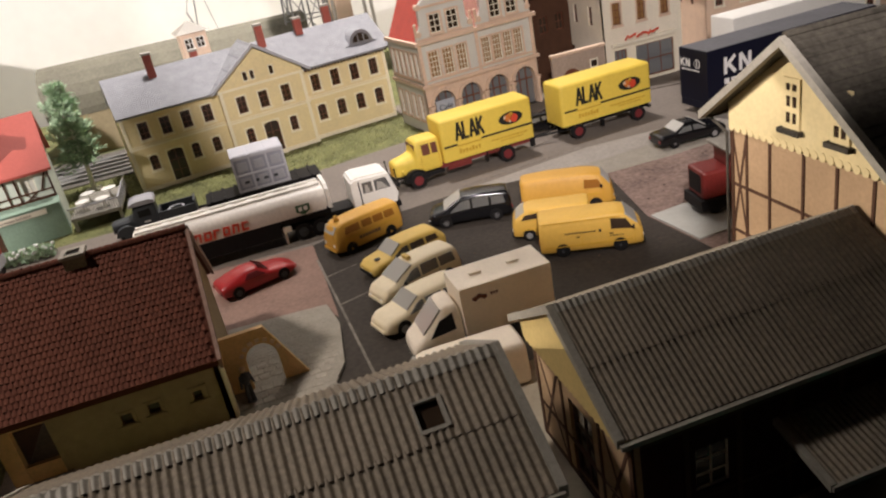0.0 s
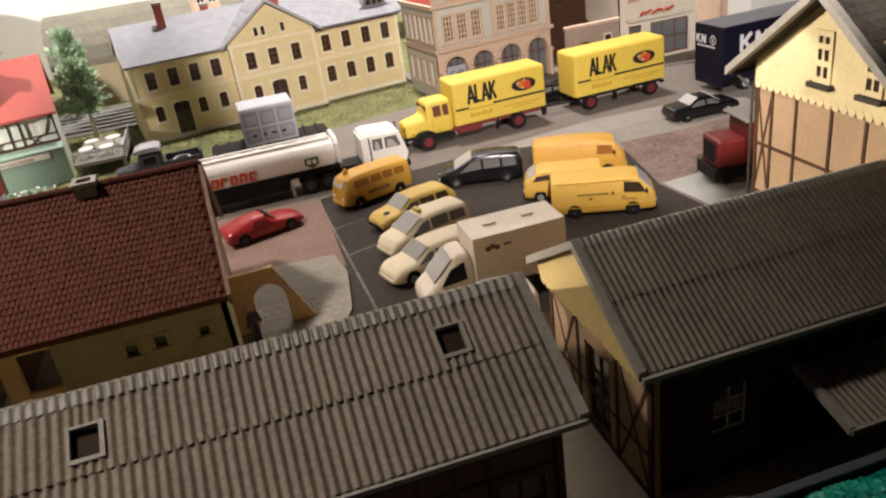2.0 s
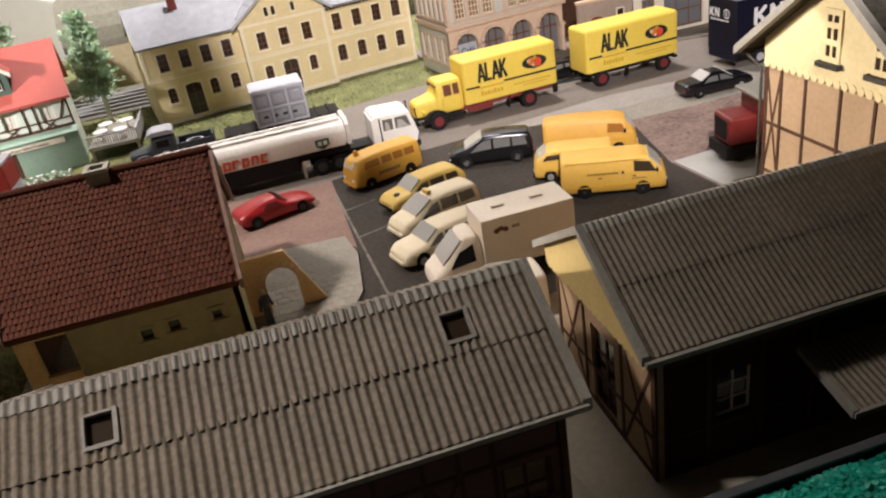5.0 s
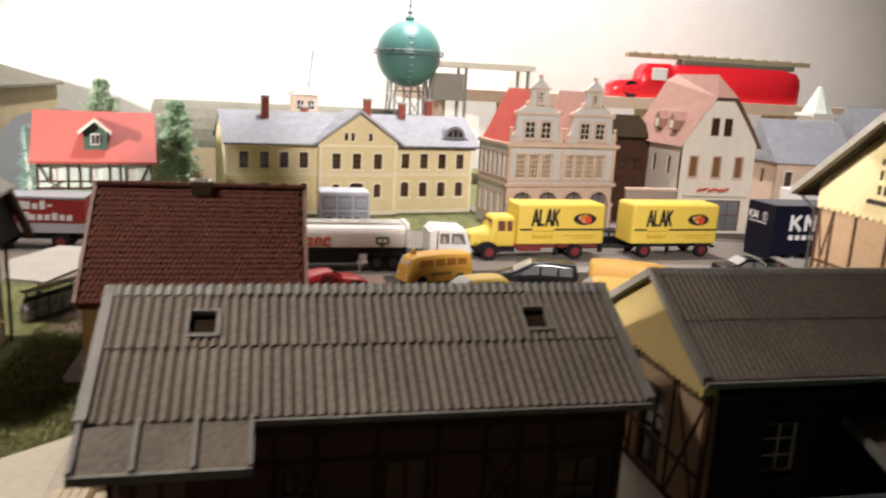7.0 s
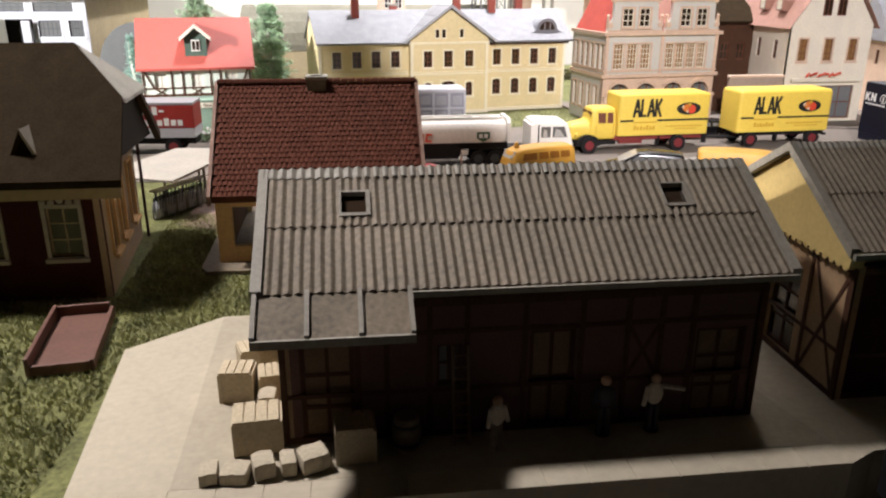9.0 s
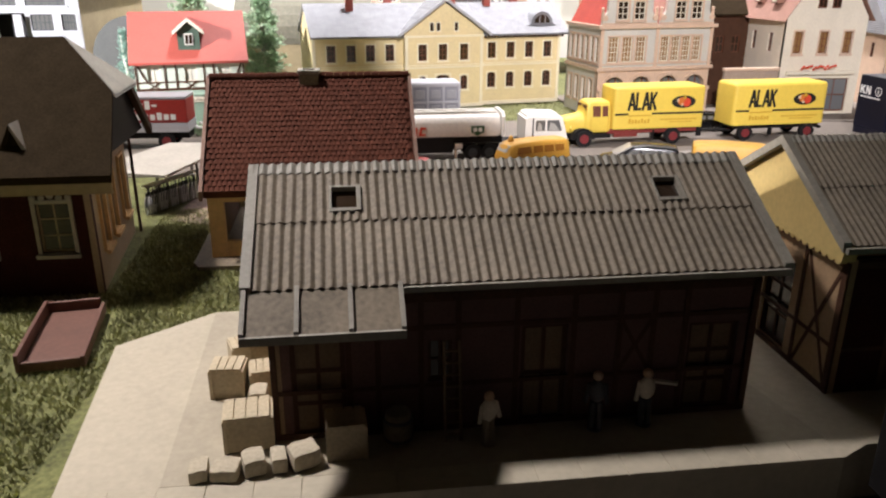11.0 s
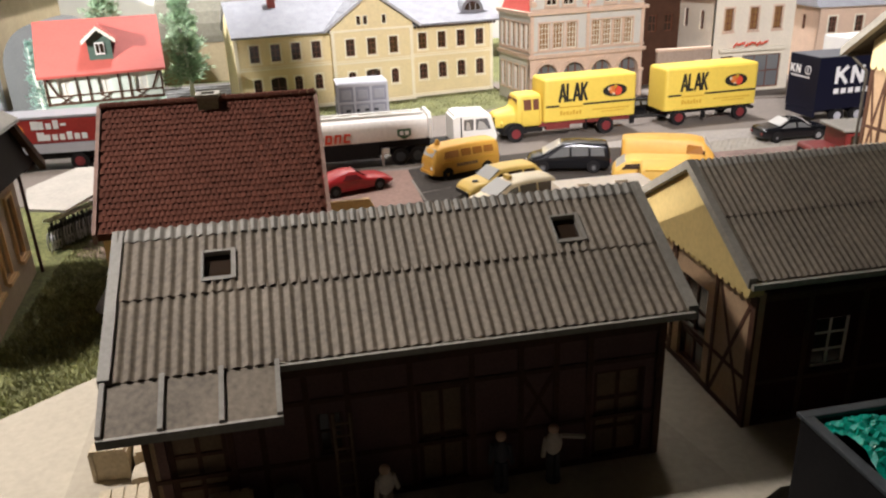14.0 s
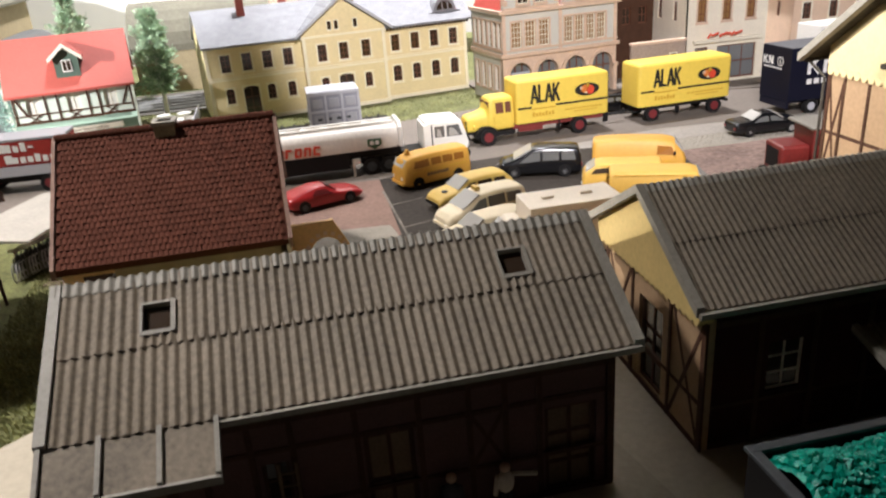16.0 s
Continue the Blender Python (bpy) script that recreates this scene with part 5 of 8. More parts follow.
# ---- guest house with red roof ----
gh = thing("timbered_guest_house", -22.0, 46.7, 0, 9, "mint half-timbered guest house with a bright red roof", "house")
bm = bm_new()
wall_holes(bm, 0, 9.0, 0, 2.85, 0.25, [(3.2, 4.2, 0.1, 2.2)], m=Matrix.Translation((0, -1.3, 0)))
part("wall", bm, "mint_deep", gh)
bm = bm_new()
prism(bm, [(-1.45, 2.85), (0.2, 3.05), (0.2, 2.95), (-1.45, 2.72)], "x", -0.05, 9.05)
part("ledge", bm, "mint_deep", gh)
for x in (0.0, 8.75):
    bm = bm_new()
    box(bm, x, x + 0.25, -1.04, 0.25, 0, 2.74)
    part("side_wall", bm, "mint_deep", gh)
bm = bm_new()
box(bm, 3.2, 4.2, -1.2, -1.15, 0.1, 2.2)
part("door", bm, "timber", gh)
gw = [(1.0, 2.0, 3.75, 5.1), (4.0, 5.0, 3.75, 5.1), (6.8, 7.8, 3.75, 5.1)]
facade(gh, Matrix.Translation((0, 0, 0)), 0, 9.0, 3.0, 5.6, gw, "mint", "white_frame", None, thick=0.25, pane="curtain", cross=(1, 0))
tim = [((0, 3.15), (9, 3.15), 0.2), ((0, 5.4), (9, 5.4), 0.2), ((0, 3.75), (9, 3.75), 0.12)] + [((u, 3.1), (u, 5.4), 0.13) for u in (0.1, 2.4, 3.3, 5.6, 6.4, 8.9)] + [((0.2, 5.3), (0.9, 3.8), 0.14), ((8.8, 5.3), (8.1, 3.8), 0.14)]
tim += [((a, 3.2), (a + 0.9, 3.7), 0.09) for a in (1.0, 4.0, 6.8)] + [((a + 0.9, 3.2), (a, 3.7), 0.09) for a in (1.0, 4.0, 6.8)]
for p, q, w in tim:
    bm = bm_new()
    beam(bm, (p[0], -0.02, p[1]), (q[0], -0.02, q[1]), w, 0.1)
    part("timber", bm, "timber", gh)
bm = bm_new()
box(bm, 3.3, 7.9, -1.42, -1.32, 2.2, 2.62)
sg = part("sign_board", bm, "white_frame", gh)
text("sign_text", "Gasthaus Neue Schänke", 3.4, -1.43, 2.3, 0.34, "timber", sg, squash=1.0)
bm = bm_new()
gable_roof(bm, -0.35, 9.35, -0.5, 5.45, 3.9, 9.35, 8.3, 5.45, 0.2)
part("roof", bm, "roof_orange", gh, "plain bright red roof")
bm = bm_new()
for x in (0.0, 8.75):
    prism(bm, [(0.26, 0), (7.6, 0), (7.6, 5.6), (3.9, 9.0), (0.26, 5.7)], "x", x, x + 0.25)
box(bm, 0.26, 8.74, 7.35, 7.6, 0, 5.6)
part("wall", bm, "mint", gh)
bm = bm_new()
box(bm, 3.7, 5.5, 0.5, 2.4, 6.2, 7.9)
prism(bm, [(3.7, 7.9), (5.5, 7.9), (4.6, 8.6)], "y", 0.5, 3.0)
dm = part("dormer", bm, "green_dark", gh, "dark green boarded dormer")
for s in (-1, 1):
    bm = bm_new()
    prism(bm, [(4.6, 8.7), (4.6 + s * 1.25, 7.65), (4.6 + s * 1.25, 7.9), (4.6, 8.95)], "y", 0.2, 3.4)
    dr = part("dormer_roof", bm, "roof_orange", dm)
    bm = bm_new()
    prism(bm, [(4.6, 8.68), (4.6 + s * 1.28, 7.6), (4.6 + s * 1.28, 7.93), (4.6, 8.98)], "y", 0.1, 0.199)
    part("barge_board", bm, "white_frame", dr)
bm = bm_new()
box(bm, 4.25, 4.95, 0.42, 0.5, 6.75, 7.7)
w = part("window", bm, "white_paint", dm)
for a in (4.32, 4.64):
    bm = bm_new()
    box(bm, a, a + 0.25, 0.40, 0.43, 6.85, 7.6)
    part("pane", bm, "window_dark", w)
# terrace beside it
tr = thing("beer_garden_terrace", -12.6, 46.6, 0, 0, "raised wooden terrace with a white railing", "terrace")
bm = bm_new()
box(bm, 0, 4.0, 0, 6.5, 0.9, 1.15)
for x in (0.2, 3.8):
    for y in (0.2, 6.2):
        box(bm, x - 0.12, x + 0.12, y - 0.12, y + 0.12, 0, 0.9)
part("deck", bm, "corr_edge", tr)
bm = bm_new()
for k in range(21):
    box(bm, 0.1 + k * 0.19, 0.18 + k * 0.19, 0.0, 0.06, 1.15, 1.95)
for k in range(31):
    box(bm, 3.94, 4.0, 0.1 + k * 0.2, 0.18 + k * 0.2, 1.15, 1.95)
box(bm, 0, 4.0, -0.02, 0.09, 1.95, 2.05)
box(bm, 3.92, 4.02, 0.1, 6.5, 1.95, 2.05)
part("railing", bm, "light_grey", tr)
for x, y in ((1.0, 1.6), (2.6, 1.3), (1.2, 3.8), (2.9, 3.9)):
    t = thing("garden_table", -12.6 + x, 46.6 + y, 1.15, 0, "small round white garden table on the terrace", "table", group="terrace tables")
    bm = bm_new()
    disc(bm, (0, 0, 0.75), 0.6, "z", 0.08, 16)
    part("tabletop", bm, "white_paint", t)
    bm = bm_new()
    rod(bm, (0, 0, 0), (0, 0, 0.72), 0.08)
    disc(bm, (0, 0, 0.03), 0.3, "z", 0.05, 10)
    part("foot", bm, "white_paint", t)

# ---- background left: engine shed, round hut, long hall ----
es = thing("engine_shed", -46, 62, 0, 0, "grey engine shed with large glazed gates and beige side wall", "shed")
wn = [(6.6, 9.8, 9.4, 10.3), (10.6, 14.4, 9.4, 10.3), (10.9, 13.0, 7.0, 8.6), (13.8, 15.2, 7.0, 8.6), (2.0, 5.5, 9.4, 10.3)]
bm = bm_new()
wall_holes(bm, 0, 15.6, 0, 11, 0.3, wn + [(6.6, 10.4, 0.2, 8.7)])
part("wall", bm, "grey_plastic", es)
for w in wn:
    window(es, I, *w, "dark_grey", "glass_grey", "light_grey", (4, 1), 0.1)
# black sheet stands for the unlit space behind the gate
bm = bm_new()
box(bm, 6.6, 10.4, 3, 3.2, 0.2, 8.7)
part("dark_interior", bm, "black_plastic", es)
bm = bm_new()
box(bm, 9.6, 10.4, -0.9, -0.6, 0.3, 8.6)
part("gate_leaf", bm, "grey_plastic", es)
bm = bm_new()
box(bm, 15.3, 15.6, 0.31, 26, 0, 10.6)
box(bm, 0, 15.29, 25.7, 26, 0, 10.6)
part("wall", bm, "beige", es)
bm = bm_new()
prism(bm, [(-1, 10.8), (7.8, 13.0), (16.4, 10.8), (16.4, 10.5), (-1, 10.5)], "y", -0.6, 26.5)
part("roof", bm, "olive", es)
qh = thing("round_roofed_hut", -29.0, 60.5, 0, 0, "grey corrugated half-round hut with a cross window", "hut")
bm = bm_new()
N = 14
prism(bm, [(3.6 - 3.9 * math.cos(math.pi * k / N), 4.2 + 4.3 * math.sin(math.pi * k / N)) for k in range(N + 1)] + [(7.5, 0), (-0.3, 0)], "y", 0, 9)
part("shell", bm, "hut_grey", qh)
bm = bm_new()
box(bm, 2.9, 4.5, -0.05, -0.001, 5.3, 6.7)
w = part("window", bm, "window_dark", qh)
bm = bm_new()
box(bm, 3.65, 3.75, -0.1, -0.052, 5.3, 6.7)
box(bm, 2.9, 4.5, -0.1, -0.052, 5.95, 6.05)
part("bars", bm, "light_grey", w)
bm = bm_new()
N = 10
prism(bm, [(78 - 5 * math.cos(math.pi * k / N), 5.2 + 4.4 * math.sin(math.pi * k / N)) for k in range(N + 1)] + [(83, 4.5), (73, 4.5)], "x", -17.0, 13.0)
solid("long_hall_roof", bm, "olive", "long olive-grey rounded hall roof", "hall")
bm = bm_new()
box(bm, -16.8, 12.8, 73.3, 82.7, 0, 4.49)
solid("long_hall_wall", bm, "beige", "long beige hall wall below the rounded roof", "hall")
bm = bm_new()
for k in range(5):
    box(bm, -60, 14, 62.2 + k * 1.6, 62.5 + k * 1.6, 0.0, 0.3)
solid("far_rails", bm, "steel", "grey rails of the yard behind the guest house", "rails", kind="structure")
sheet("far_track_bed", [(-60, 61), (-8.2, 61), (-8.2, 72), (-60, 72)], -0.3, 0.05, "ballast", "dark ballast of the rear rail yard", "ground")

# large red lorry on the raised rear deck
rt = thing("red_toy_lorry", 60, 85, 0, 0, "large glossy red toy lorry with a round-ended body", "lorry")
bm = bm_new()
ring = [(-1.6, 12.6), (1.6, 12.6), (1.75, 14.0), (1.75, 16.0), (1.4, 17.6), (-1.4, 17.6), (-1.75, 16.0), (-1.75, 14.0)]
st_ = [(-15.5, 0.6, 0.34), (-14.6, 0.9, 0.46), (-11.2, 0.95, 0.52), (-10.9, 0.95, 0.8), (-10.0, 1, 0.98), (-6.5, 1, 1), (-6.3, 0.96, 0.86), (-5.6, 0.96, 0.86), (-5.4, 1, 0.98), (12, 1, 1), (14.4, 0.9, 0.92), (15.4, 0.6, 0.75), (15.8, 0.3, 0.5)]
prev = None
for x, sy, sz in st_:
    cur = [bm.verts.new((x, y * sy, 12.6 + (z - 12.6) * sz)) for y, z in ring]
    if prev:
        for i in range(8):
            bm.faces.new((prev[i], prev[(i + 1) % 8], cur[(i + 1) % 8], cur[i]))
    else:
        bm.faces.new(cur)
    prev = cur
bm.faces.new(list(reversed(prev)))
part("body", bm, "signal_red", rt, smooth=True)
bm = bm_new()
box(bm, -9.6, -7.2, -1.8, -1.7, 15.2, 16.9, 0.05)
part("window", bm, "white_paint", rt)
for x in (-12.5, 2.0, 9.0):
    for y in (-1.3, 1.3):
        wheel(rt, x, y, 1.2, 0.6, "signal_red", 12.76 + 0.99)
bm = bm_new()
box(bm, -4.5, 14, -1.2, 1.2, 17.55, 18.3, 0.1)
part("roof_gear", bm, "olive", rt)
vd = thing("railway_viaduct", 14, 82, 0, 0, "raised sandstone railway deck on piers behind the town", "viaduct")
bm = bm_new()
box(bm, 0, 116, 0, 8, 11.0, 12.55)
part("deck", bm, "sandstone", vd)
for x in range(4, 114, 11):
    bm = bm_new()
    box(bm, x, x + 2, 1, 7, 0, 10.99)
    part("pier", bm, "sandstone", vd)
bm = bm_new()
box(bm, 47, 77, 84.4, 85.6, 18.31, 18.95, 0.05)
for k in range(14):
    box(bm, 48 + k * 2.1, 48.25 + k * 2.1, 84.2, 85.8, 18.95, 19.1)
solid("wooden_ladder", bm, "beige", "beige wooden ladder lying on the red toy lorry", "ladder")
lg = thing("loading_gantry", 16.5, 78, 0, 0, "pale loading gantry with a flat roof", "gantry")
bm = bm_new()
box(bm, -0.4, 14.5, 0, 6, 15.3, 16.0)
part("roof", bm, "warm_white", lg)
for x in (0.3, 5.0, 13.5):
    for y in (0.5, 5):
        bm = bm_new()
        box(bm, x, x + 0.35, y, y + 0.35, 0, 15.29)
        part("post", bm, "kerb", lg)
bm = bm_new()
box(bm, 0.86, 5.01, 1, 4, 11, 14.5)
part("hopper", bm, "kerb", lg)

# ---- vehicles ----
class Shell:
    """A car body lofted over stations (x, z_bottom, z_belt, z_roof, half width at belt, half width at roof)."""

    def __init__(self, stations):
        self.s = stations

    def at(self, x):
        s = self.s
        for a, b in zip(s, s[1:]):
            if a[0] <= x <= b[0]:
                t = (x - a[0]) / max(1e-6, b[0] - a[0])
                return [lerp(p, q, t) for p, q in zip(a, b)]
        return list(s[0] if x < s[0][0] else s[-1])

    def ring(self, st):
        x, zb, zl, zr, wb, wr = st
        zr = max(zr, zl + 0.02)
        half = [(0, zb), (wb * 0.86, zb), (wb * 0.97, zb + 0.1), (wb * 1.0, lerp(zb, zl, 0.55)), (wb * 0.97, zl), (wr, zr - min(0.16, (zr - zl) * 0.3)), (wr * 0.86, zr - min(0.04, (zr - zl) * 0.1)), (wr * 0.5, zr), (0, zr + 0.015)]
        return [(x, y, z) for y, z in half] + [(x, -y, z) for y, z in reversed(half[1:-1])]

    def body(self, bm, sub=3):
        s = []
        for a, b in zip(self.s, self.s[1:]):
            for k in range(sub):
                t = k / sub
                s.append([lerp(p, q, t) for p, q in zip(a, b)])
        s.append(self.s[-1])
        prev = None
        for st in s:
            cur = [bm.verts.new(c) for c in self.ring(st)]
            n = len(cur)
            if prev:
                for i in range(n):
                    bm.faces.new((prev[i], prev[(i + 1) % n], cur[(i + 1) % n], cur[i]))
            else:
                bm.faces.new(cur)
            prev = cur
        bm.faces.new(list(reversed(prev)))

    def side(self, x, f, off):
        _, zb, zl, zr, wb, wr = self.at(x)
        top = zr - min(0.16, (zr - zl) * 0.3)
        return (lerp(wb * 0.97, wr, f) + off, lerp(zl, top, f))

    def pane(self, bm, xa, xb, xc, xd, f0, f1, sgn):
        """A side window: lower edge from xa to xb, upper edge from xd to xc, between heights f0 and f1."""
        out = []
        for off in (0.03, -0.05):
            for x, f in ((xa, f0), (xb, f0), (xc, f1), (xd, f1)):
                y, z = self.side(x, f, off)
                out.append(bm.verts.new((x, sgn * y, z)))
        for f in ((0, 1, 2, 3), (7, 6, 5, 4), (0, 4, 5, 1), (1, 5, 6, 2), (2, 6, 7, 3), (3, 7, 4, 0)):
            bm.faces.new([out[i] for i in f])

    def screen(self, bm, xa, xb, k=0.9):
        """A front or rear screen over the roof line between xa and xb."""
        out = []
        a, b = self.at(xa), self.at(xb)
        d = Vector((b[0] - a[0], 0, b[3] - a[3])).normalized()
        n = Vector((-d.z, 0, d.x))
        if n.z < 0:
            n = -n
        for off in (0.03, -0.05):
            for st, sg in ((a, 1), (a, -1), (b, -1), (b, 1)):
                t = 0.06 if st is a else 0.95
                base = Vector((lerp(a[0], b[0], t), sg * st[5] * k, lerp(a[3], b[3], t)))
                out.append(bm.verts.new(base + n * off))
        for f in ((0, 1, 2, 3), (7, 6, 5, 4), (0, 4, 5, 1), (1, 5, 6, 2), (2, 6, 7, 3), (3, 7, 4, 0)):
            bm.faces.new([out[i] for i in f])


def rounded(ob):
    for p in ob.data.polygons:
        p.use_smooth = True
    soft = ob.modifiers.new("rounding", "SUBSURF")
    soft.levels = soft.render_levels = 2
    return ob


def car(name, x, y, rz, stations, paint, label, wheels, track, windows, screens, category="car", rim="hub_grey", glass="glass_grey", screen="screen", group="parked cars", r=0.36, lights=True):
    t = thing(name, x, y, 0.012, rz, label, category, group=group)
    sh = Shell(stations)
    bm = bm_new()
    sh.body(bm)
    body = rounded(part("body", bm, paint, t))
    for xw in wheels:
        for s in (-1, 1):
            wheel(t, xw, s * track, r, 0.26, rim)
            bm = bm_new()
            disc(bm, (xw, s * (sh.at(xw)[4] - 0.02), r + 0.06), r * 1.1, "y", 0.05, 16)
            part("wheel_arch", bm, "black_plastic", t)
    for w in windows:
        for s in (-1, 1):
            bm = bm_new()
            sh.pane(bm, *w, s)
            part("side_window", bm, glass, body)
    for k, (a, b) in enumerate(screens):
        bm = bm_new()
        sh.screen(bm, a, b)
        part("windscreen" if k == 0 else "rear_screen", bm, screen, body)
    if lights:
        f, b = stations[-1], stations[0]
        for s in (-1, 1):
            bm = bm_new()
            ball(bm, (f[0] - 0.02, s * f[4] * 0.68, lerp(f[1], f[2], 0.6)), 0.13, 1, (0.5, 1, 1))
            part("headlight", bm, "print_white", body)
            bm = bm_new()
            box(bm, b[0] - 0.03, b[0] + 0.1, s * b[4] * 0.8 - 0.1, s * b[4] * 0.8 + 0.1, lerp(b[1], b[2], 0.45), lerp(b[1], b[2], 0.8))
            part("tail_light", bm, "chassis_red", body)
    bm = bm_new()
    box(bm, stations[-1][0] - 0.15, stations[-1][0] + 0.07, -stations[-1][4] * 0.95, stations[-1][4] * 0.95, stations[-1][1] + 0.02, stations[-1][1] + 0.2, 0.03)
    part("bumper", bm, "black_plastic" if paint in ("post_yellow", "black_paint", "pale_yellow") else paint, body)
    return t, body, sh


def bars(parent, x0, x1, y, z, n, h, material, gap=0.06):
    """Unreadable small print as a row of bars on a side facing -y."""
    w = (x1 - x0) / n
    for k in range(n):
        bm = bm_new()
        box(bm, x0 + k * w, x0 + (k + 1) * w - gap, y - 0.012, y + 0.03, z, z + h)
        part("print_bar", bm, material, parent)


def seams(body, sh, xs, material, z0=0.42, z1=None, rail=None):
    """Door seams down both sides of a body, and a pressed line along it."""
    for sg in (-1, 1):
        for x in xs:
            _, zb, zl, zr, wb, wr = sh.at(x)
            bm = bm_new()
            box(bm, x - 0.015, x + 0.015, sg * wb * 0.965, sg * (wb + 0.008), z0, z1 or zl)
            part("door_seam", bm, material, body)
        if rail:
            xa, xb, z = rail
            bm = bm_new()
            w = min(sh.at(xa)[4], sh.at(xb)[4])
            box(bm, xa, xb, sg * w * 0.96, sg * (w + 0.022), z, z + 0.05)
            part("side_moulding", bm, material, body)


def drip_rail(body, sh, xa, xb, material):
    """A thin rain rail along both roof edges of a van, and door handles below the windows."""
    for sg in (-1, 1):
        y, z = sh.side((xa + xb) / 2, 0.93, 0.0)
        bm = bm_new()
        box(bm, xa, xb, sg * (y + 0.012) - 0.03, sg * (y + 0.012) + 0.03, z, z + 0.05)
        part("drip_rail", bm, material, body)
        for x in (xa + 0.45 * (xb - xa), xb - 0.5):
            w = sh.at(x)[4]
            bm = bm_new()
            box(bm, x - 0.1, x + 0.1, sg * (w + 0.01) - 0.02, sg * (w + 0.01) + 0.02, 1.12, 1.17)
            part("door_handle", bm, "black_plastic", body)


def mirrors(body, sh, x, material="black_plastic"):
    for sg in (-1, 1):
        y, z = sh.side(x, 0.12, 0.0)
        bm = bm_new()
        box(bm, x - 0.04, x + 0.08, sg * (y + 0.11) - 0.1, sg * (y + 0.11) + 0.1, z, z + 0.2, 0.03)
        part("mirror", bm, material, body)


def van_side_print(t, sh, x0, x1, z, n, h, material, sgn=-1):
    w = (x1 - x0) / n
    for k in range(n):
        bm = bm_new()
        yb = sh.at((x0 + x1) / 2)[4] * 1.0
        box(bm, x0 + k * w, x0 + (k + 1) * w - 0.05, sgn * yb - 0.02, sgn * yb + 0.02, z, z + h)
        part("print_bar", bm, material, t)


sed = lambda L, W, zh, zr: [(-L / 2, 0.34, 0.85, 0.98, W * 0.84, W * 0.7), (-L / 2 + 0.25, 0.24, 0.95, 1.06, W * 0.96, W * 0.8), (-L * 0.27, 0.2, 1.0, 1.12, W, W * 0.82), (-L * 0.12, 0.2, 1.0, zr, W, W * 0.74),
                            (L * 0.06, 0.2, 0.98, zr, W, W * 0.75), (L * 0.2, 0.2, 0.95, zh + 0.08, W, W * 0.82), (L * 0.4, 0.22, 0.85, zh, W * 0.97, W * 0.8), (L / 2 - 0.08, 0.28, 0.65, zh - 0.2, W * 0.85, W * 0.7), (L / 2, 0.34, 0.55, 0.68, W * 0.75, W * 0.6)]
est = lambda L, W, zh, zr: [(-L / 2, 0.34, 0.95, 1.1, W * 0.9, W * 0.75), (-L / 2 + 0.15, 0.24, 1.0, 1.25, W * 0.97, W * 0.8), (-L * 0.40, 0.2, 1.0, zr - 0.06, W, W * 0.78), (-L * 0.12, 0.2, 1.0, zr, W, W * 0.78),
                            (L * 0.08, 0.2, 0.98, zr - 0.02, W, W * 0.78), (L * 0.24, 0.2, 0.95, zh + 0.08, W, W * 0.84), (L * 0.42, 0.22, 0.85, zh, W * 0.97, W * 0.8), (L / 2 - 0.08, 0.28, 0.65, zh - 0.2, W * 0.85, W * 0.7), (L / 2, 0.34, 0.55, 0.7, W * 0.75, W * 0.6)]
mpv = lambda L, W, zh, zr: [(-L / 2, 0.34, 1.0, 1.3, W * 0.92, W * 0.78), (-L * 0.46, 0.22, 1.05, zr - 0.1, W, W * 0.8), (-L * 0.1, 0.2, 1.05, zr, W, W * 0.8),
                            (L * 0.08, 0.2, 1.02, zr - 0.06, W, W * 0.79), (L * 0.32, 0.2, 0.95, zh + 0.06, W, W * 0.84), (L * 0.44, 0.22, 0.85, zh - 0.1, W * 0.96, W * 0.8), (L / 2, 0.32, 0.6, 0.75, W * 0.8, W * 0.65)]
van = lambda L, W, zr: [(-L / 2, 0.3, 1.35, zr - 0.12, W * 0.96, W * 0.84), (-L / 2 + 0.12, 0.22, 1.38, zr, W, W * 0.88), (L * 0.26, 0.22, 1.36, zr, W, W * 0.88), (L * 0.34, 0.22, 1.34, zr - 0.12, W, W * 0.86), (L * 0.46, 0.24, 1.25, 1.42, W * 0.98, W * 0.88), (L / 2, 0.3, 0.95, 1.1, W * 0.9, W * 0.8)]

# yellow post van (boxy) near the store
t, b, sh = car("delivery_van", 19.15, 18.45, -23, van(5.7, 1.12, 2.25), "post_yellow", "dull yellow boxy delivery van with small black lettering", (-1.6, 1.55), 0.95,
               [(1.1, 2.3, 1.95, 1.1, 0.05, 0.85)], [(2.6, 1.9)], "van", "dark_grey", glass="window_dark", r=0.36)
van_side_print(t, sh, -1.4, 0.3, 1.36, 11, 0.07, "print_black")
van_side_print(t, sh, 0.45, 0.62, 1.32, 1, 0.15, "print_black")
van_side_print(t, sh, 1.0, 1.8, 0.98, 5, 0.04, "print_black")
seams(b, sh, (-0.5, 0.95, 2.35), "print_ochre", 0.42, 1.4, (-2.6, 2.2, 0.62))
drip_rail(b, sh, -2.6, 1.6, "print_ochre")
mirrors(b, sh, 2.3)
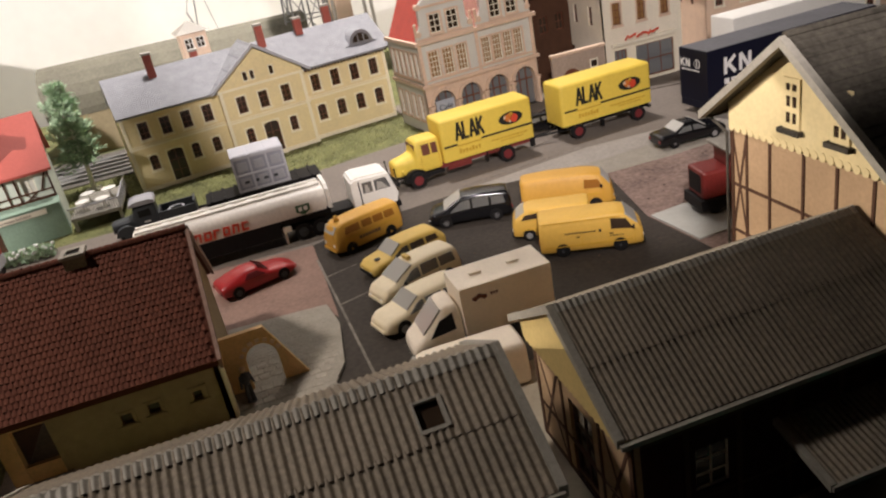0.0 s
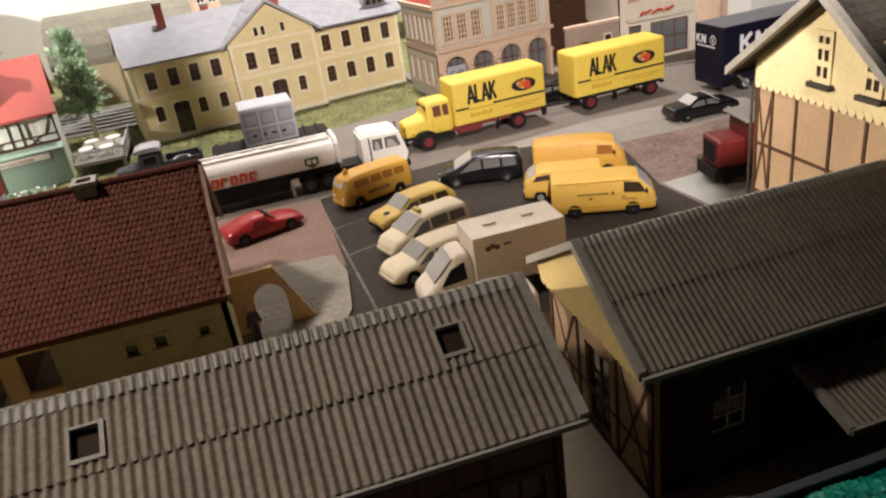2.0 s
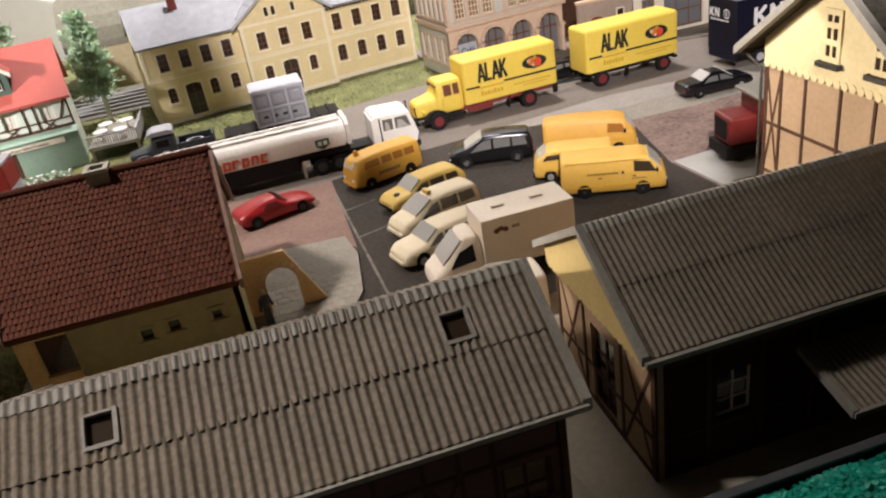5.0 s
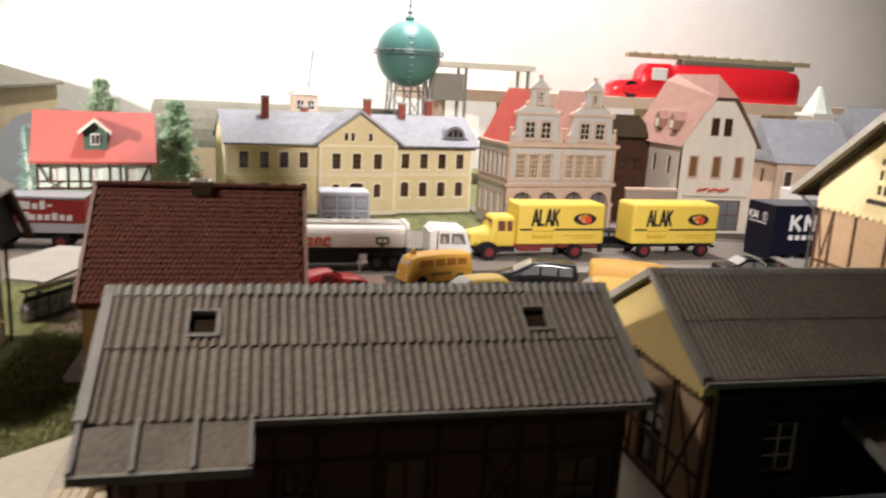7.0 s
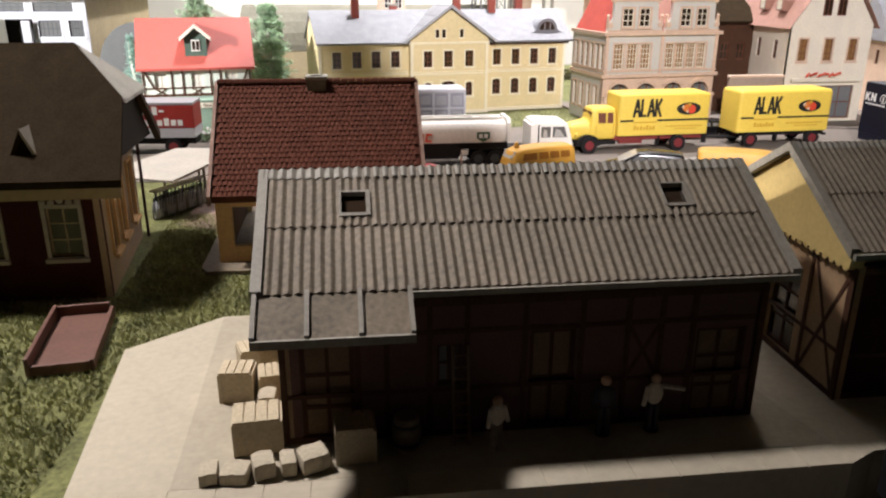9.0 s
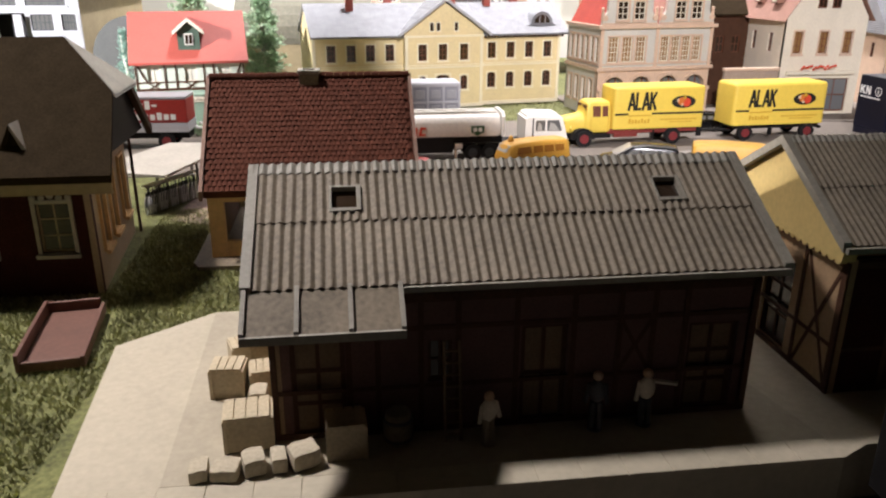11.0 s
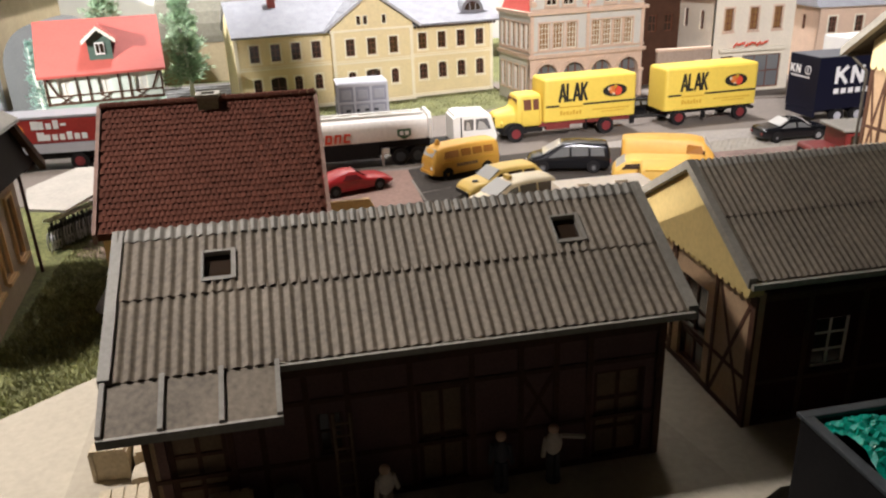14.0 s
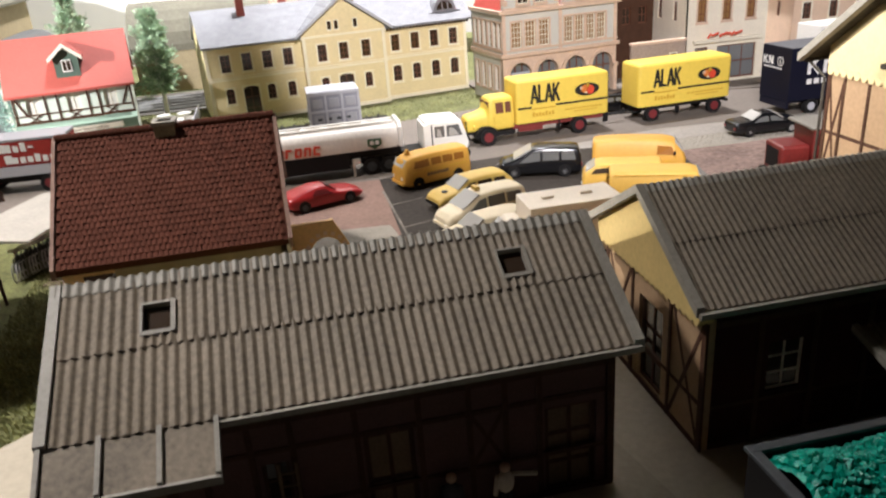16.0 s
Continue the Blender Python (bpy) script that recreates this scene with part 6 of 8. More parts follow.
# orange-yellow panel van behind
t, b, sh = car("panel_van", 20.6, 24.4, -24, [(-2.85, 0.3, 1.3, 2.2, 1.0, 0.75), (-2.6, 0.24, 1.35, 2.3, 1.1, 0.85), (-1.0, 0.22, 1.4, 2.4, 1.13, 0.86), (1.4, 0.22, 1.4, 2.36, 1.13, 0.85), (2.2, 0.24, 1.38, 2.2, 1.1, 0.8), (2.7, 0.26, 1.3, 1.55, 1.0, 0.78), (2.9, 0.34, 0.9, 1.1, 0.85, 0.7)],
               "orange_yellow", "orange-yellow rounded panel van", (-1.7, 1.75), 0.95, [(1.1, 2.2, 2.0, 1.15, 0.1, 0.75)], [(2.75, 2.2)], "van", "rubber", glass="amber_glass", r=0.36)
van_side_print(t, sh, 0.35, 0.75, 1.0, 1, 0.16, "print_ochre")
seams(b, sh, (0.95, 2.25), "print_ochre", 0.42, 1.4, (-2.2, 2.0, 1.05))
mirrors(b, sh, 2.15)
# small yellow van facing the other way
t, b, sh = car("minivan", 18.2, 21.6, 157, van(4.6, 1.0, 1.95), "post_yellow", "small dull yellow minivan", (-1.3, 1.35), 0.86, [(0.6, 1.75, 1.5, 0.65, 0.1, 0.8), (-0.8, 0.4, 0.4, -0.8, 0.1, 0.8)], [(2.1, 1.5)], "van", glass="window_dark", r=0.34)
seams(b, sh, (-0.9, 0.5), "print_ochre", 0.42, 1.3, (-1.9, 1.8, 0.7))
drip_rail(b, sh, -2.1, 1.2, "print_ochre")
# black people carrier
t, b, sh = car("people_carrier", 14.85, 26.9, 163, mpv(5.4, 1.05, 1.12, 1.95), "black_paint", "black people carrier with pale windows", (-1.6, 1.65), 0.9,
               [(-2.3, -1.4, -1.4, -2.2, 0.1, 0.85), (-1.25, -0.2, -0.2, -1.25, 0.1, 0.88), (-0.05, 1.3, 0.5, -0.05, 0.1, 0.85)], [(1.73, 0.43)], glass="glass_grey", r=0.37)
# orange microbus
t, b, sh = car("microbus", 7.9, 28.25, 198, [(-2.5, 0.3, 1.25, 1.9, 0.9, 0.72), (-2.3, 0.24, 1.28, 2.12, 1.0, 0.8), (0, 0.22, 1.3, 2.2, 1.03, 0.82), (1.7, 0.22, 1.3, 2.14, 1.02, 0.8), (2.2, 0.24, 1.28, 1.95, 0.97, 0.74), (2.5, 0.34, 1.1, 1.3, 0.85, 0.65)],
               "orange_yellow", "orange-yellow rounded microbus with a roof beacon", (-1.45, 1.5), 0.84, [(-1.95, -1.25, -1.25, -1.95, 0.15, 0.75), (-1.1, -0.4, -0.4, -1.1, 0.15, 0.75), (-0.25, 0.45, 0.45, -0.25, 0.15, 0.75), (0.65, 1.75, 1.6, 0.65, 0.15, 0.75)], [(2.42, 2.1)], "bus", "orange_yellow", glass="amber_glass", r=0.36)
van_side_print(t, sh, -0.7, 0.9, 0.78, 7, 0.2, "door_brown", 1)
seams(b, sh, (0.6, 1.8), "print_ochre", 0.42, 1.2, (-2.1, 1.9, 1.1))
bm = bm_new()
disc(bm, (1.7, 0, 2.22), 0.2, "z", 0.12, 10)
ball(bm, (1.7, 0, 2.36), 0.16, 1)
part("beacon", bm, "orange_yellow", b)
# yellow breakdown estate
t, b, sh = car("estate_car", 9.3, 23.5, 197, est(5.2, 1.02, 1.0, 1.68), "pale_yellow", "yellow breakdown estate car with bold black lettering", (-1.55, 1.55), 0.86,
               [(-2.05, -1.2, -1.2, -1.95, 0.12, 0.8), (-1.05, -0.1, -0.1, -1.05, 0.12, 0.82), (0.05, 1.15, 0.45, 0.05, 0.12, 0.8)], [(1.25, 0.42)], glass="window_dark", r=0.34)
for k in range(4):
    bm = bm_new()
    box(bm, -1.0 + k * 0.45, -0.65 + k * 0.45, 1.0, 1.04, 0.55, 0.98)
    part("print_bar", bm, "print_black", t)
bm = bm_new()
ball(bm, (1.9, 0.3, 1.08), 0.2, 1, (1.2, 1, 0.25))
part("print_patch", bm, "print_black", t)
seams(b, sh, (-1.1, 0.0, 1.15), "door_brown", 0.4, 0.98, (-2.2, 2.0, 0.6))
mirrors(b, sh, 0.95)
# cream taxi
t, b, sh = car("taxi", 9.05, 19.95, 197, mpv(5.2, 1.04, 1.15, 1.95), "taxi_cream", "cream taxi people carrier with a roof sign", (-1.6, 1.6), 0.88,
               [(-2.2, -1.2, -1.2, -2.1, 0.1, 0.85), (-1.05, 0.0, 0.0, -1.05, 0.1, 0.88), (0.15, 1.35, 0.55, 0.15, 0.1, 0.85)], [(1.66, 0.42)], r=0.36)
bm = bm_new()
box(bm, 0.15, 0.4, -0.3, 0.3, 1.92, 2.15, 0.04)
part("roof_sign", bm, "pale_yellow", b)
seams(b, sh, (-1.1, 0.08, 1.3), "mortar", 0.4, 1.0)
mirrors(b, sh, 1.15)
# cream saloon
car("saloon_car", 8.45, 16.7, 195, est(5.2, 1.04, 1.05, 1.72), "taxi_cream", "cream saloon car with a pale windscreen", (-1.55, 1.6), 0.88,
    [(-1.9, -1.0, -1.0, -1.6, 0.1, 0.82), (-0.85, 0.1, 0.1, -0.85, 0.1, 0.85), (0.25, 1.15, 0.5, 0.25, 0.1, 0.82)], [(1.25, 0.42)], r=0.37)
# dark saloon on the cobbled lane
car("dark_saloon", 32.7, 29.3, -2, sed(5.3, 1.02, 1.0, 1.6), "black_paint", "black saloon car with a pale rear window", (-1.6, 1.6), 0.86,
    [(-1.3, -0.2, -0.2, -0.75, 0.1, 0.85), (-0.05, 1.0, 0.4, -0.05, 0.1, 0.85)], [(1.06, 0.33), (-1.43, -0.64)], r=0.36)
# small dark car behind the lorry
car("dark_hatchback", 25.0, 40.4, 180, est(4.6, 0.98, 1.0, 1.55), "black_paint", "small dark car at the kerb behind the lorry", (-1.4, 1.4), 0.82,
    [(-1.7, -0.8, -0.8, -1.5, 0.1, 0.82), (-0.6, 1.0, 0.4, -0.6, 0.1, 0.85)], [(1.1, 0.37)], r=0.36)
# red sports car
car("sports_car", 0.55, 26.6, 17, [(-2.4, 0.34, 0.8, 0.92, 0.9, 0.7), (-2.1, 0.22, 0.9, 1.05, 1.0, 0.8), (-1.2, 0.2, 0.92, 1.3, 1.03, 0.74), (-0.5, 0.2, 0.9, 1.42, 1.03, 0.7), (0.1, 0.2, 0.88, 1.38, 1.03, 0.7), (0.75, 0.2, 0.84, 0.95, 1.03, 0.8), (1.9, 0.22, 0.72, 0.82, 1.0, 0.75), (2.35, 0.28, 0.55, 0.64, 0.85, 0.6), (2.45, 0.32, 0.45, 0.52, 0.7, 0.5)],
    "red_paint", "glossy red low sports car", (-1.45, 1.5), 0.88, [(-0.9, 0.45, 0.05, -0.6, 0.1, 0.85)], [(0.75, 0.1)], glass="red_glass", screen="red_glass", rim="dark_grey", r=0.34)


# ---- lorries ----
# strokes of the capitals A (peak), L (corner), K (fork), N (zigzag)
LETTER_STROKES = {"peak": [((0, 0), (0.5, 1)), ((0.5, 1), (1, 0)), ((0.22, 0.32), (0.78, 0.32))], "corner": [((0.12, 1), (0.12, 0)), ((0, 0.08), (0.9, 0.08))],
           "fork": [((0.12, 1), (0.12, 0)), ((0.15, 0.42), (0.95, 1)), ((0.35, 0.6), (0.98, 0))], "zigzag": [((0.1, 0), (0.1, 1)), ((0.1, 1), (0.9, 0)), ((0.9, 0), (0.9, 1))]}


def letter_row(parent, kinds, x, y, z, w, h, thick, gap, material, turn=0.0):
    """A row of capital letters drawn in strokes on a side, each w wide and h high; turn: degrees about z."""
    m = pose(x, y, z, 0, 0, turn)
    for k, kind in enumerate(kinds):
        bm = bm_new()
        for j, (p, q) in enumerate(LETTER_STROKES[kind]):
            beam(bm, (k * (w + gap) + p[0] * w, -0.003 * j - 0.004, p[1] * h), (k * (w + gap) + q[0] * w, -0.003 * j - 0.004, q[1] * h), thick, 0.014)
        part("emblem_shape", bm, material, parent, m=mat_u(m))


def box_side_art(t, y, x0, x1, z0, z1):
    """Lettering and emblem on the near side of a yellow box body."""
    L = x1 - x0
    letter_row(t, ("peak", "corner", "peak", "fork"), x0 + L * 0.16, y, z0 + 1.42, 0.5, 1.38, 0.2, 0.08, "print_black")
    bm = bm_new()
    box(bm, x0 + L * 0.16, x0 + L * 0.42, y - 0.015, y + 0.03, z0 + 0.98, z0 + 1.06)
    part("stripe", bm, "print_ochre", t)
    bm = bm_new()
    box(bm, x0 + L * 0.02, x0 + L * 0.16, y - 0.015, y + 0.03, z0 + 1.08, z0 + 1.22)
    box(bm, x0 + L * 0.42, x0 + L * 0.99, y - 0.015, y + 0.03, z0 + 1.08, z0 + 1.22)
    part("stripe", bm, "print_black", t)
    c = x0 + L * 0.76
    bm = bm_new()
    prism(bm, [(c + 1.0 * math.cos(a * 0.3), z0 + 2.0 + 0.48 * math.sin(a * 0.3)) for a in range(21)], "y", y - 0.014, y + 0.03)
    e = part("emblem", bm, "print_black", t, "dark oval emblem with red and orange shapes")
    for dx, dz, r_, m_ in ((-0.2, 0.05, 0.3, "print_orange"), (0.25, -0.05, 0.34, "print_red"), (0.05, 0.28, 0.16, "print_ochre"), (-0.45, 0.12, 0.14, "taxi_cream"), (-0.1, -0.2, 0.13, "taxi_cream")):
        bm = bm_new()
        disc(bm, (c + dx, y - 0.01, z0 + 2.0 + dz), r_, "y", 0.03, 12)
        part("emblem_shape", bm, m_, e)
    for k in range(7):
        bm = bm_new()
        h = (0.36, 0.26, 0.3, 0.24, 0.36, 0.26, 0.3)[k]
        box(bm, x0 + L * 0.17 + k * 0.26, x0 + L * 0.17 + k * 0.26 + 0.17, y - 0.013, y + 0.03, z0 + 0.42, z0 + 0.42 + h)
        part("print_bar", bm, "print_ochre", t)
    bars(t, x0 + L * 0.52, x0 + L * 0.93, y, z0 + 0.62, 9, 0.09, "print_ochre", 0.05)
    bars(t, x0 + L * 0.62, x0 + L * 0.88, y, z0 + 0.42, 6, 0.07, "print_ochre", 0.05)


def box_body(parent, x0, x1, y0, y1, z0, z1, paint, bev=0.22, label=""):
    bm = bm_new()
    box(bm, x0, x1, y0, y1, z0, z1)
    es = [e for e in bm.edges if max(v.co.z for v in e.verts) > z1 - 0.01]
    bmesh.ops.bevel(bm, geom=es, offset=bev, segments=3, affect="EDGES", profile=0.5)
    return part("box_body", bm, paint, parent, label, smooth=True)


# yellow lorry; local x along the street, its nose towards -x
lo = thing("yellow_box_lorry", 11.95, 34.45, 0.01, 3.5, "lemon yellow bonneted box lorry with bold black lettering", "lorry")
box_body(lo, 3.95, 11.5, 0.35, 3.1, 1.25, 4.45, "yellow_paint")
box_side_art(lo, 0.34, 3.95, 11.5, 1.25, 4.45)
bm = bm_new()
sh = Shell([(0.15, 1.0, 1.9, 2.0, 0.62, 0.45), (0.35, 0.95, 2.0, 2.15, 0.75, 0.5), (1.2, 0.95, 2.05, 2.3, 0.85, 0.6), (1.75, 0.95, 2.1, 2.45, 1.05, 0.75), (1.95, 0.95, 2.15, 3.3, 1.2, 0.95), (2.2, 0.95, 2.15, 3.42, 1.22, 1.0), (3.65, 0.95, 2.15, 3.42, 1.22, 1.0), (3.85, 0.95, 2.15, 3.3, 1.2, 0.98)])
sh.body(bm)
for v in bm.verts:
    v.co.y += 1.7
cab = rounded(part("cab", bm, "yellow_paint", lo))
for xa, xb in ((2.4, 3.0), (3.15, 3.6)):
    bm = bm_new()
    sh.pane(bm, xa, xb, xb, xa, 0.1, 0.8, -1)
    for v in bm.verts:
        v.co.y += 1.7
    part("side_window", bm, "brown_frame", cab)
for s in (-1, 1):
    bm = bm_new()
    box(bm, 1.86, 1.95, 1.7 + s * 0.5 - 0.4, 1.7 + s * 0.5 + 0.4, 2.5, 3.1, m=None)
    part("windscreen", bm, "brown_frame", cab)
    bm = bm_new()
    N = 10
    pts = [(1.65 + 0.95 * math.cos(math.pi * k / N), 0.55 + 0.85 * math.sin(math.pi * k / N)) for k in range(N + 1)]
    prism(bm, pts, "y", 1.7 + s * 0.75, 1.7 + s * 1.35)
    part("mudguard", bm, "black_plastic", lo)
    bm = bm_new()
    ball(bm, (0.75, 1.7 + s * 0.85, 1.35), 0.2, 1, (0.6, 1, 1))
    part("headlight", bm, "yellow_paint", lo)
bm = bm_new()
box(bm, 0.0, 0.25, 0.45, 2.95, 0.55, 0.85, 0.05)
box(bm, 0.25, 11.4, 1.1, 1.4, 0.75, 1.05)
box(bm, 0.25, 11.4, 2.0, 2.3, 0.75, 1.05)
for y in (0.5, 2.9):
    rod(bm, (0.1, y, 0.85), (0.02, y, 1.85), 0.04)
    ball(bm, (0.02, y, 1.9), 0.09, 1)
part("bumper", bm, "black_plastic", lo)
bm = bm_new()
box(bm, 3.6, 11.3, 0.55, 2.9, 0.9, 1.24)
box(bm, 4.2, 6.1, 0.5, 1.0, 0.62, 0.9)
part("chassis", bm, "chassis_red", lo)
bm = bm_new()
box(bm, 2.45, 3.85, 0.36, 0.8, 0.62, 0.93, 0.03)
part("running_board", bm, "black_plastic", lo)
for k in range(6):
    bm = bm_new()
    box(bm, 0.1, 0.16, 1.35 + k * 0.13, 1.42 + k * 0.13, 1.05, 1.85)
    part("grille_bar", bm, "print_ochre", cab)
bm = bm_new()
box(bm, 2.2, 2.23, 0.455, 0.49, 1.05, 2.2)
box(bm, 3.62, 3.65, 0.455, 0.49, 1.05, 2.2)
part("door_seam", bm, "print_ochre", cab)
bm = bm_new()
box(bm, 11.1, 11.5, 0.45, 0.55, 0.5, 1.24)
part("mud_flap", bm, "black_plastic", lo)
bm = bm_new()
box(bm, 7.4, 7.5, 0.45, 1.0, 0.4, 1.24)
part("mud_flap", bm, "black_plastic", lo)
for s in (0.35, 3.05):
    wheel(lo, 1.65, s, 0.62, 0.36, "red_rim")
    wheel(lo, 9.0, s + (0.08 if s < 1 else -0.08), 0.62, 0.5, "red_rim")
trl = thing("yellow_box_trailer", 25.95, 35.35, 0.01, 3.5, "lemon yellow two-axle box trailer with bold black lettering", "trailer")
box_body(trl, 0.0, 8.2, 0.35, 3.2, 1.2, 4.5, "yellow_paint", 0.28)
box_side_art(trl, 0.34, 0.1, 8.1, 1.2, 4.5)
bm = bm_new()
box(bm, 0.5, 8.0, 0.7, 2.8, 0.85, 1.19)
box(bm, 7.9, 8.15, 0.5, 3.0, 0.75, 0.95)
box(bm, 3.6, 3.75, 0.5, 0.9, 0.35, 0.9)
part("chassis", bm, "black_plastic", trl)
bm = bm_new()
rod(bm, (0.8, 1.2, 0.7), (-2.3, 1.75, 0.7), 0.09)
rod(bm, (0.8, 2.3, 0.7), (-2.3, 1.75, 0.7), 0.09)
part("drawbar", bm, "black_plastic", trl)
for s in (0.5, 3.05):
    wheel(trl, 1.3, s, 0.6, 0.4, "red_rim")
    wheel(trl, 6.8, s, 0.6, 0.4, "red_rim")

# tanker
tk = thing("tanker_lorry", -6.4, 31.2, 0.01, 0.8, "white tanker lorry with black skirt and red lettering", "lorry")
bm = bm_new()
prof = [(0.0, 1.75), (0.0, 2.66), (0.25, 3.06), (0.8, 3.28), (1.9, 3.28), (2.45, 3.06), (2.7, 2.66), (2.7, 1.75)]
prism(bm, prof, "x", 0.2, 12.75)
bmesh.ops.bevel(bm, geom=[e for e in bm.edges if all(abs(v.co.x - 12.75) < 0.01 for v in e.verts) or all(abs(v.co.x - 0.2) < 0.01 for v in e.verts)], offset=0.12, segments=2, affect="EDGES")
tank = part("tank", bm, "tank_white", tk, "white round-shouldered tank", smooth=True)
for y in (0.75, 1.7):
    bm = bm_new()
    box(bm, 0.4, 12.6, y, y + 0.22, 3.28, 3.42)
    part("walkway_rail", bm, "white_paint", tank)
for k in range(9):
    bm = bm_new()
    disc(bm, (0.9 + k * 1.4, 1.34, 3.31), 0.26, "z", 0.1, 10)
    part("manhole", bm, "white_paint", tank)
bm = bm_new()
prism(bm, [(-0.06, 1.75), (-0.06, 3.1), (0.25, 3.42), (2.45, 3.42), (2.76, 3.1), (2.76, 1.75)], "x", 12.77, 13.02)
part("end_rim", bm, "white_paint", tk)
bm = bm_new()
box(bm, 0.3, 9.3, -0.03, 2.73, 0.62, 1.74)
part("skirt", bm, "black_plastic", tk)
bm = bm_new()
box(bm, 9.31, 17.4, 0.85, 1.85, 0.6, 0.95)
box(bm, 9.31, 12.9, 0.3, 2.4, 1.25, 1.74)
box(bm, 12.9, 14.5, 0.5, 2.2, 0.96, 1.2)
part("chassis", bm, "black_plastic", tk)
for y in (0.05, 2.45):
    bm = bm_new()
    box(bm, 9.45, 9.62, y, y + 0.2, 0.02, 1.24)
    box(bm, 9.45, 10.0, y - 0.02, y + 0.22, 0.85, 1.24)
    part("landing_leg", bm, "white_paint", tk)
# plain slanted shapes in place of the name on the tank
for k in range(8):
    bm = bm_new()
    x, w, sl = 2.55 + k * 0.62, 0.46 if k != 3 else 0.5, 0.09
    h = 0.92 if k == 0 else 0.62
    z = 1.86
    prism(bm, [(x, z), (x + 0.15, z), (x + 0.15 + sl, z + h), (x + sl, z + h)], "y", -0.03, 0.02)
    if k % 3 != 1:
        prism(bm, [(x + w - 0.13, z), (x + w, z), (x + w + sl * 0.8, z + 0.5), (x + w - 0.13 + sl * 0.8, z + 0.5)], "y", -0.032, 0.02)
    for f in ((0.0, 0.46) if k % 2 else (0.46,)):
        prism(bm, [(x + 0.05 + sl * f, z + f), (x + w + sl * f, z + f), (x + w + sl * f + 0.02, z + f + 0.14), (x + 0.07 + sl * f, z + f + 0.14)], "y", -0.034, 0.02)
    part("print_shape", bm, "print_red", tk)
bm = bm_new()
prism(bm, [(10.6, 2.5), (11.55, 2.5), (11.55, 2.05), (11.08, 1.78), (10.6, 2.05)], "y", -0.03, 0.02)
e = part("emblem", bm, "print_green", tk, "dark green shield emblem")
for a in (10.76, 11.13):
    bm = bm_new()
    box(bm, a, a + 0.26, -0.045, -0.02, 2.08, 2.36)
    part("emblem_shape", bm, "print_white", e)
for x in (1.4, 2.8, 10.75, 11.95):
    for y in (0.2, 2.5):
        wheel(tk, x, y, 0.58, 0.42, "dark_grey")
bm = bm_new()
prism(bm, [(14.55, 0.8), (17.5, 0.8), (17.7, 1.4), (17.48, 2.2), (17.2, 3.1), (14.85, 3.2), (14.55, 3.02)], "y", 0.1, 2.6)
bmesh.ops.bevel(bm, geom=[e_ for e_ in bm.edges if min(v.co.z for v in e_.verts) > 2.95], offset=0.16, segments=3, affect="EDGES")
cab = part("cab", bm, "white_paint", tk, "white flat-fronted cab", smooth=True)
for a, b_, top in ((15.3, 16.0, 16.0), (16.15, 17.25, 17.0)):
    bm = bm_new()
    prism(bm, [(a, 1.98), (b_, 1.98), (top, 2.75), (a, 2.75)], "y", 0.075, 0.13)
    w = part("side_window", bm, "glass_grey", cab)
    bm = bm_new()
    prism(bm, [(a + 0.12, 2.02), (b_ - 0.2, 2.02), (top - 0.3, 2.5), (a + 0.22, 2.6)], "y", 0.066, 0.08)
    part("bright_pane", bm, "screen", w)
bm = bm_new()
prism(bm, [(17.56, 2.0), (17.34, 2.85), (17.28, 2.85), (17.5, 2.0)], "y", 0.35, 2.35)
part("windscreen", bm, "glass_grey", cab)
bm = bm_new()
rod(bm, (15.1, 0.02, 1.3), (15.1, 0.02, 2.9), 0.05)
box(bm, 15.02, 15.2, -0.06, 0.08, 0.85, 1.35)
part("exhaust", bm, "black_plastic", tk)
bm = bm_new()
box(bm, 14.55, 17.75, 0.05, 2.65, 0.42, 0.8, 0.03)
part("bumper", bm, "black_plastic", tk)
for y in (0.25, 2.45):
    wheel(tk, 16.6, y, 0.56, 0.4, "dark_grey")

# dark vintage tractor lorry with low trailer and container
vt = thing("vintage_tractor_lorry", -8.9, 40.3, 0.01, 1, "dark grey vintage open lorry pulling a low trailer", "lorry")
bm = bm_new()
sh = Shell([(0.1, 0.8, 1.35, 1.5, 0.6, 0.5), (1.7, 0.8, 1.5, 1.7, 0.8, 0.6), (1.95, 0.8, 1.6, 2.5, 1.0, 0.85), (3.3, 0.8, 1.6, 2.6, 1.02, 0.85), (3.5, 0.8, 1.6, 2.5, 1.0, 0.85)])
sh.body(bm)
for v in bm.verts:
    v.co.y += 1.2
c = part("cab", bm, "dark_grey", vt, smooth=True)
bm = bm_new()
sh.pane(bm, 2.2, 3.1, 3.1, 2.2, 0.1, 0.75, -1)
for v in bm.verts:
    v.co.y += 1.2
part("side_window", bm, "black_plastic", c)
bm = bm_new()
prism(bm, [(1.62, 2.56), (1.7, 2.72), (2.1, 2.88), (3.2, 2.9), (3.55, 2.78), (3.62, 2.56)], "y", 0.28, 2.12)
part("cab_roof", bm, "grey_plastic", c, "grey rounded cab roof")
bm = bm_new()
box(bm, 2.5, 2.95, 0.17, 0.2, 1.22, 1.34)
part("door_plate", bm, "print_white", c)
for y in (0.02, 1.88):
    bm = bm_new()
    prism(bm, [(1.1 + 0.85 * math.cos(math.pi * k / 8), 0.62 + 0.72 * math.sin(math.pi * k / 8)) for k in range(9)], "y", y, y + 0.5)
    part("mudguard", bm, "dark_grey", vt)
bm = bm_new()
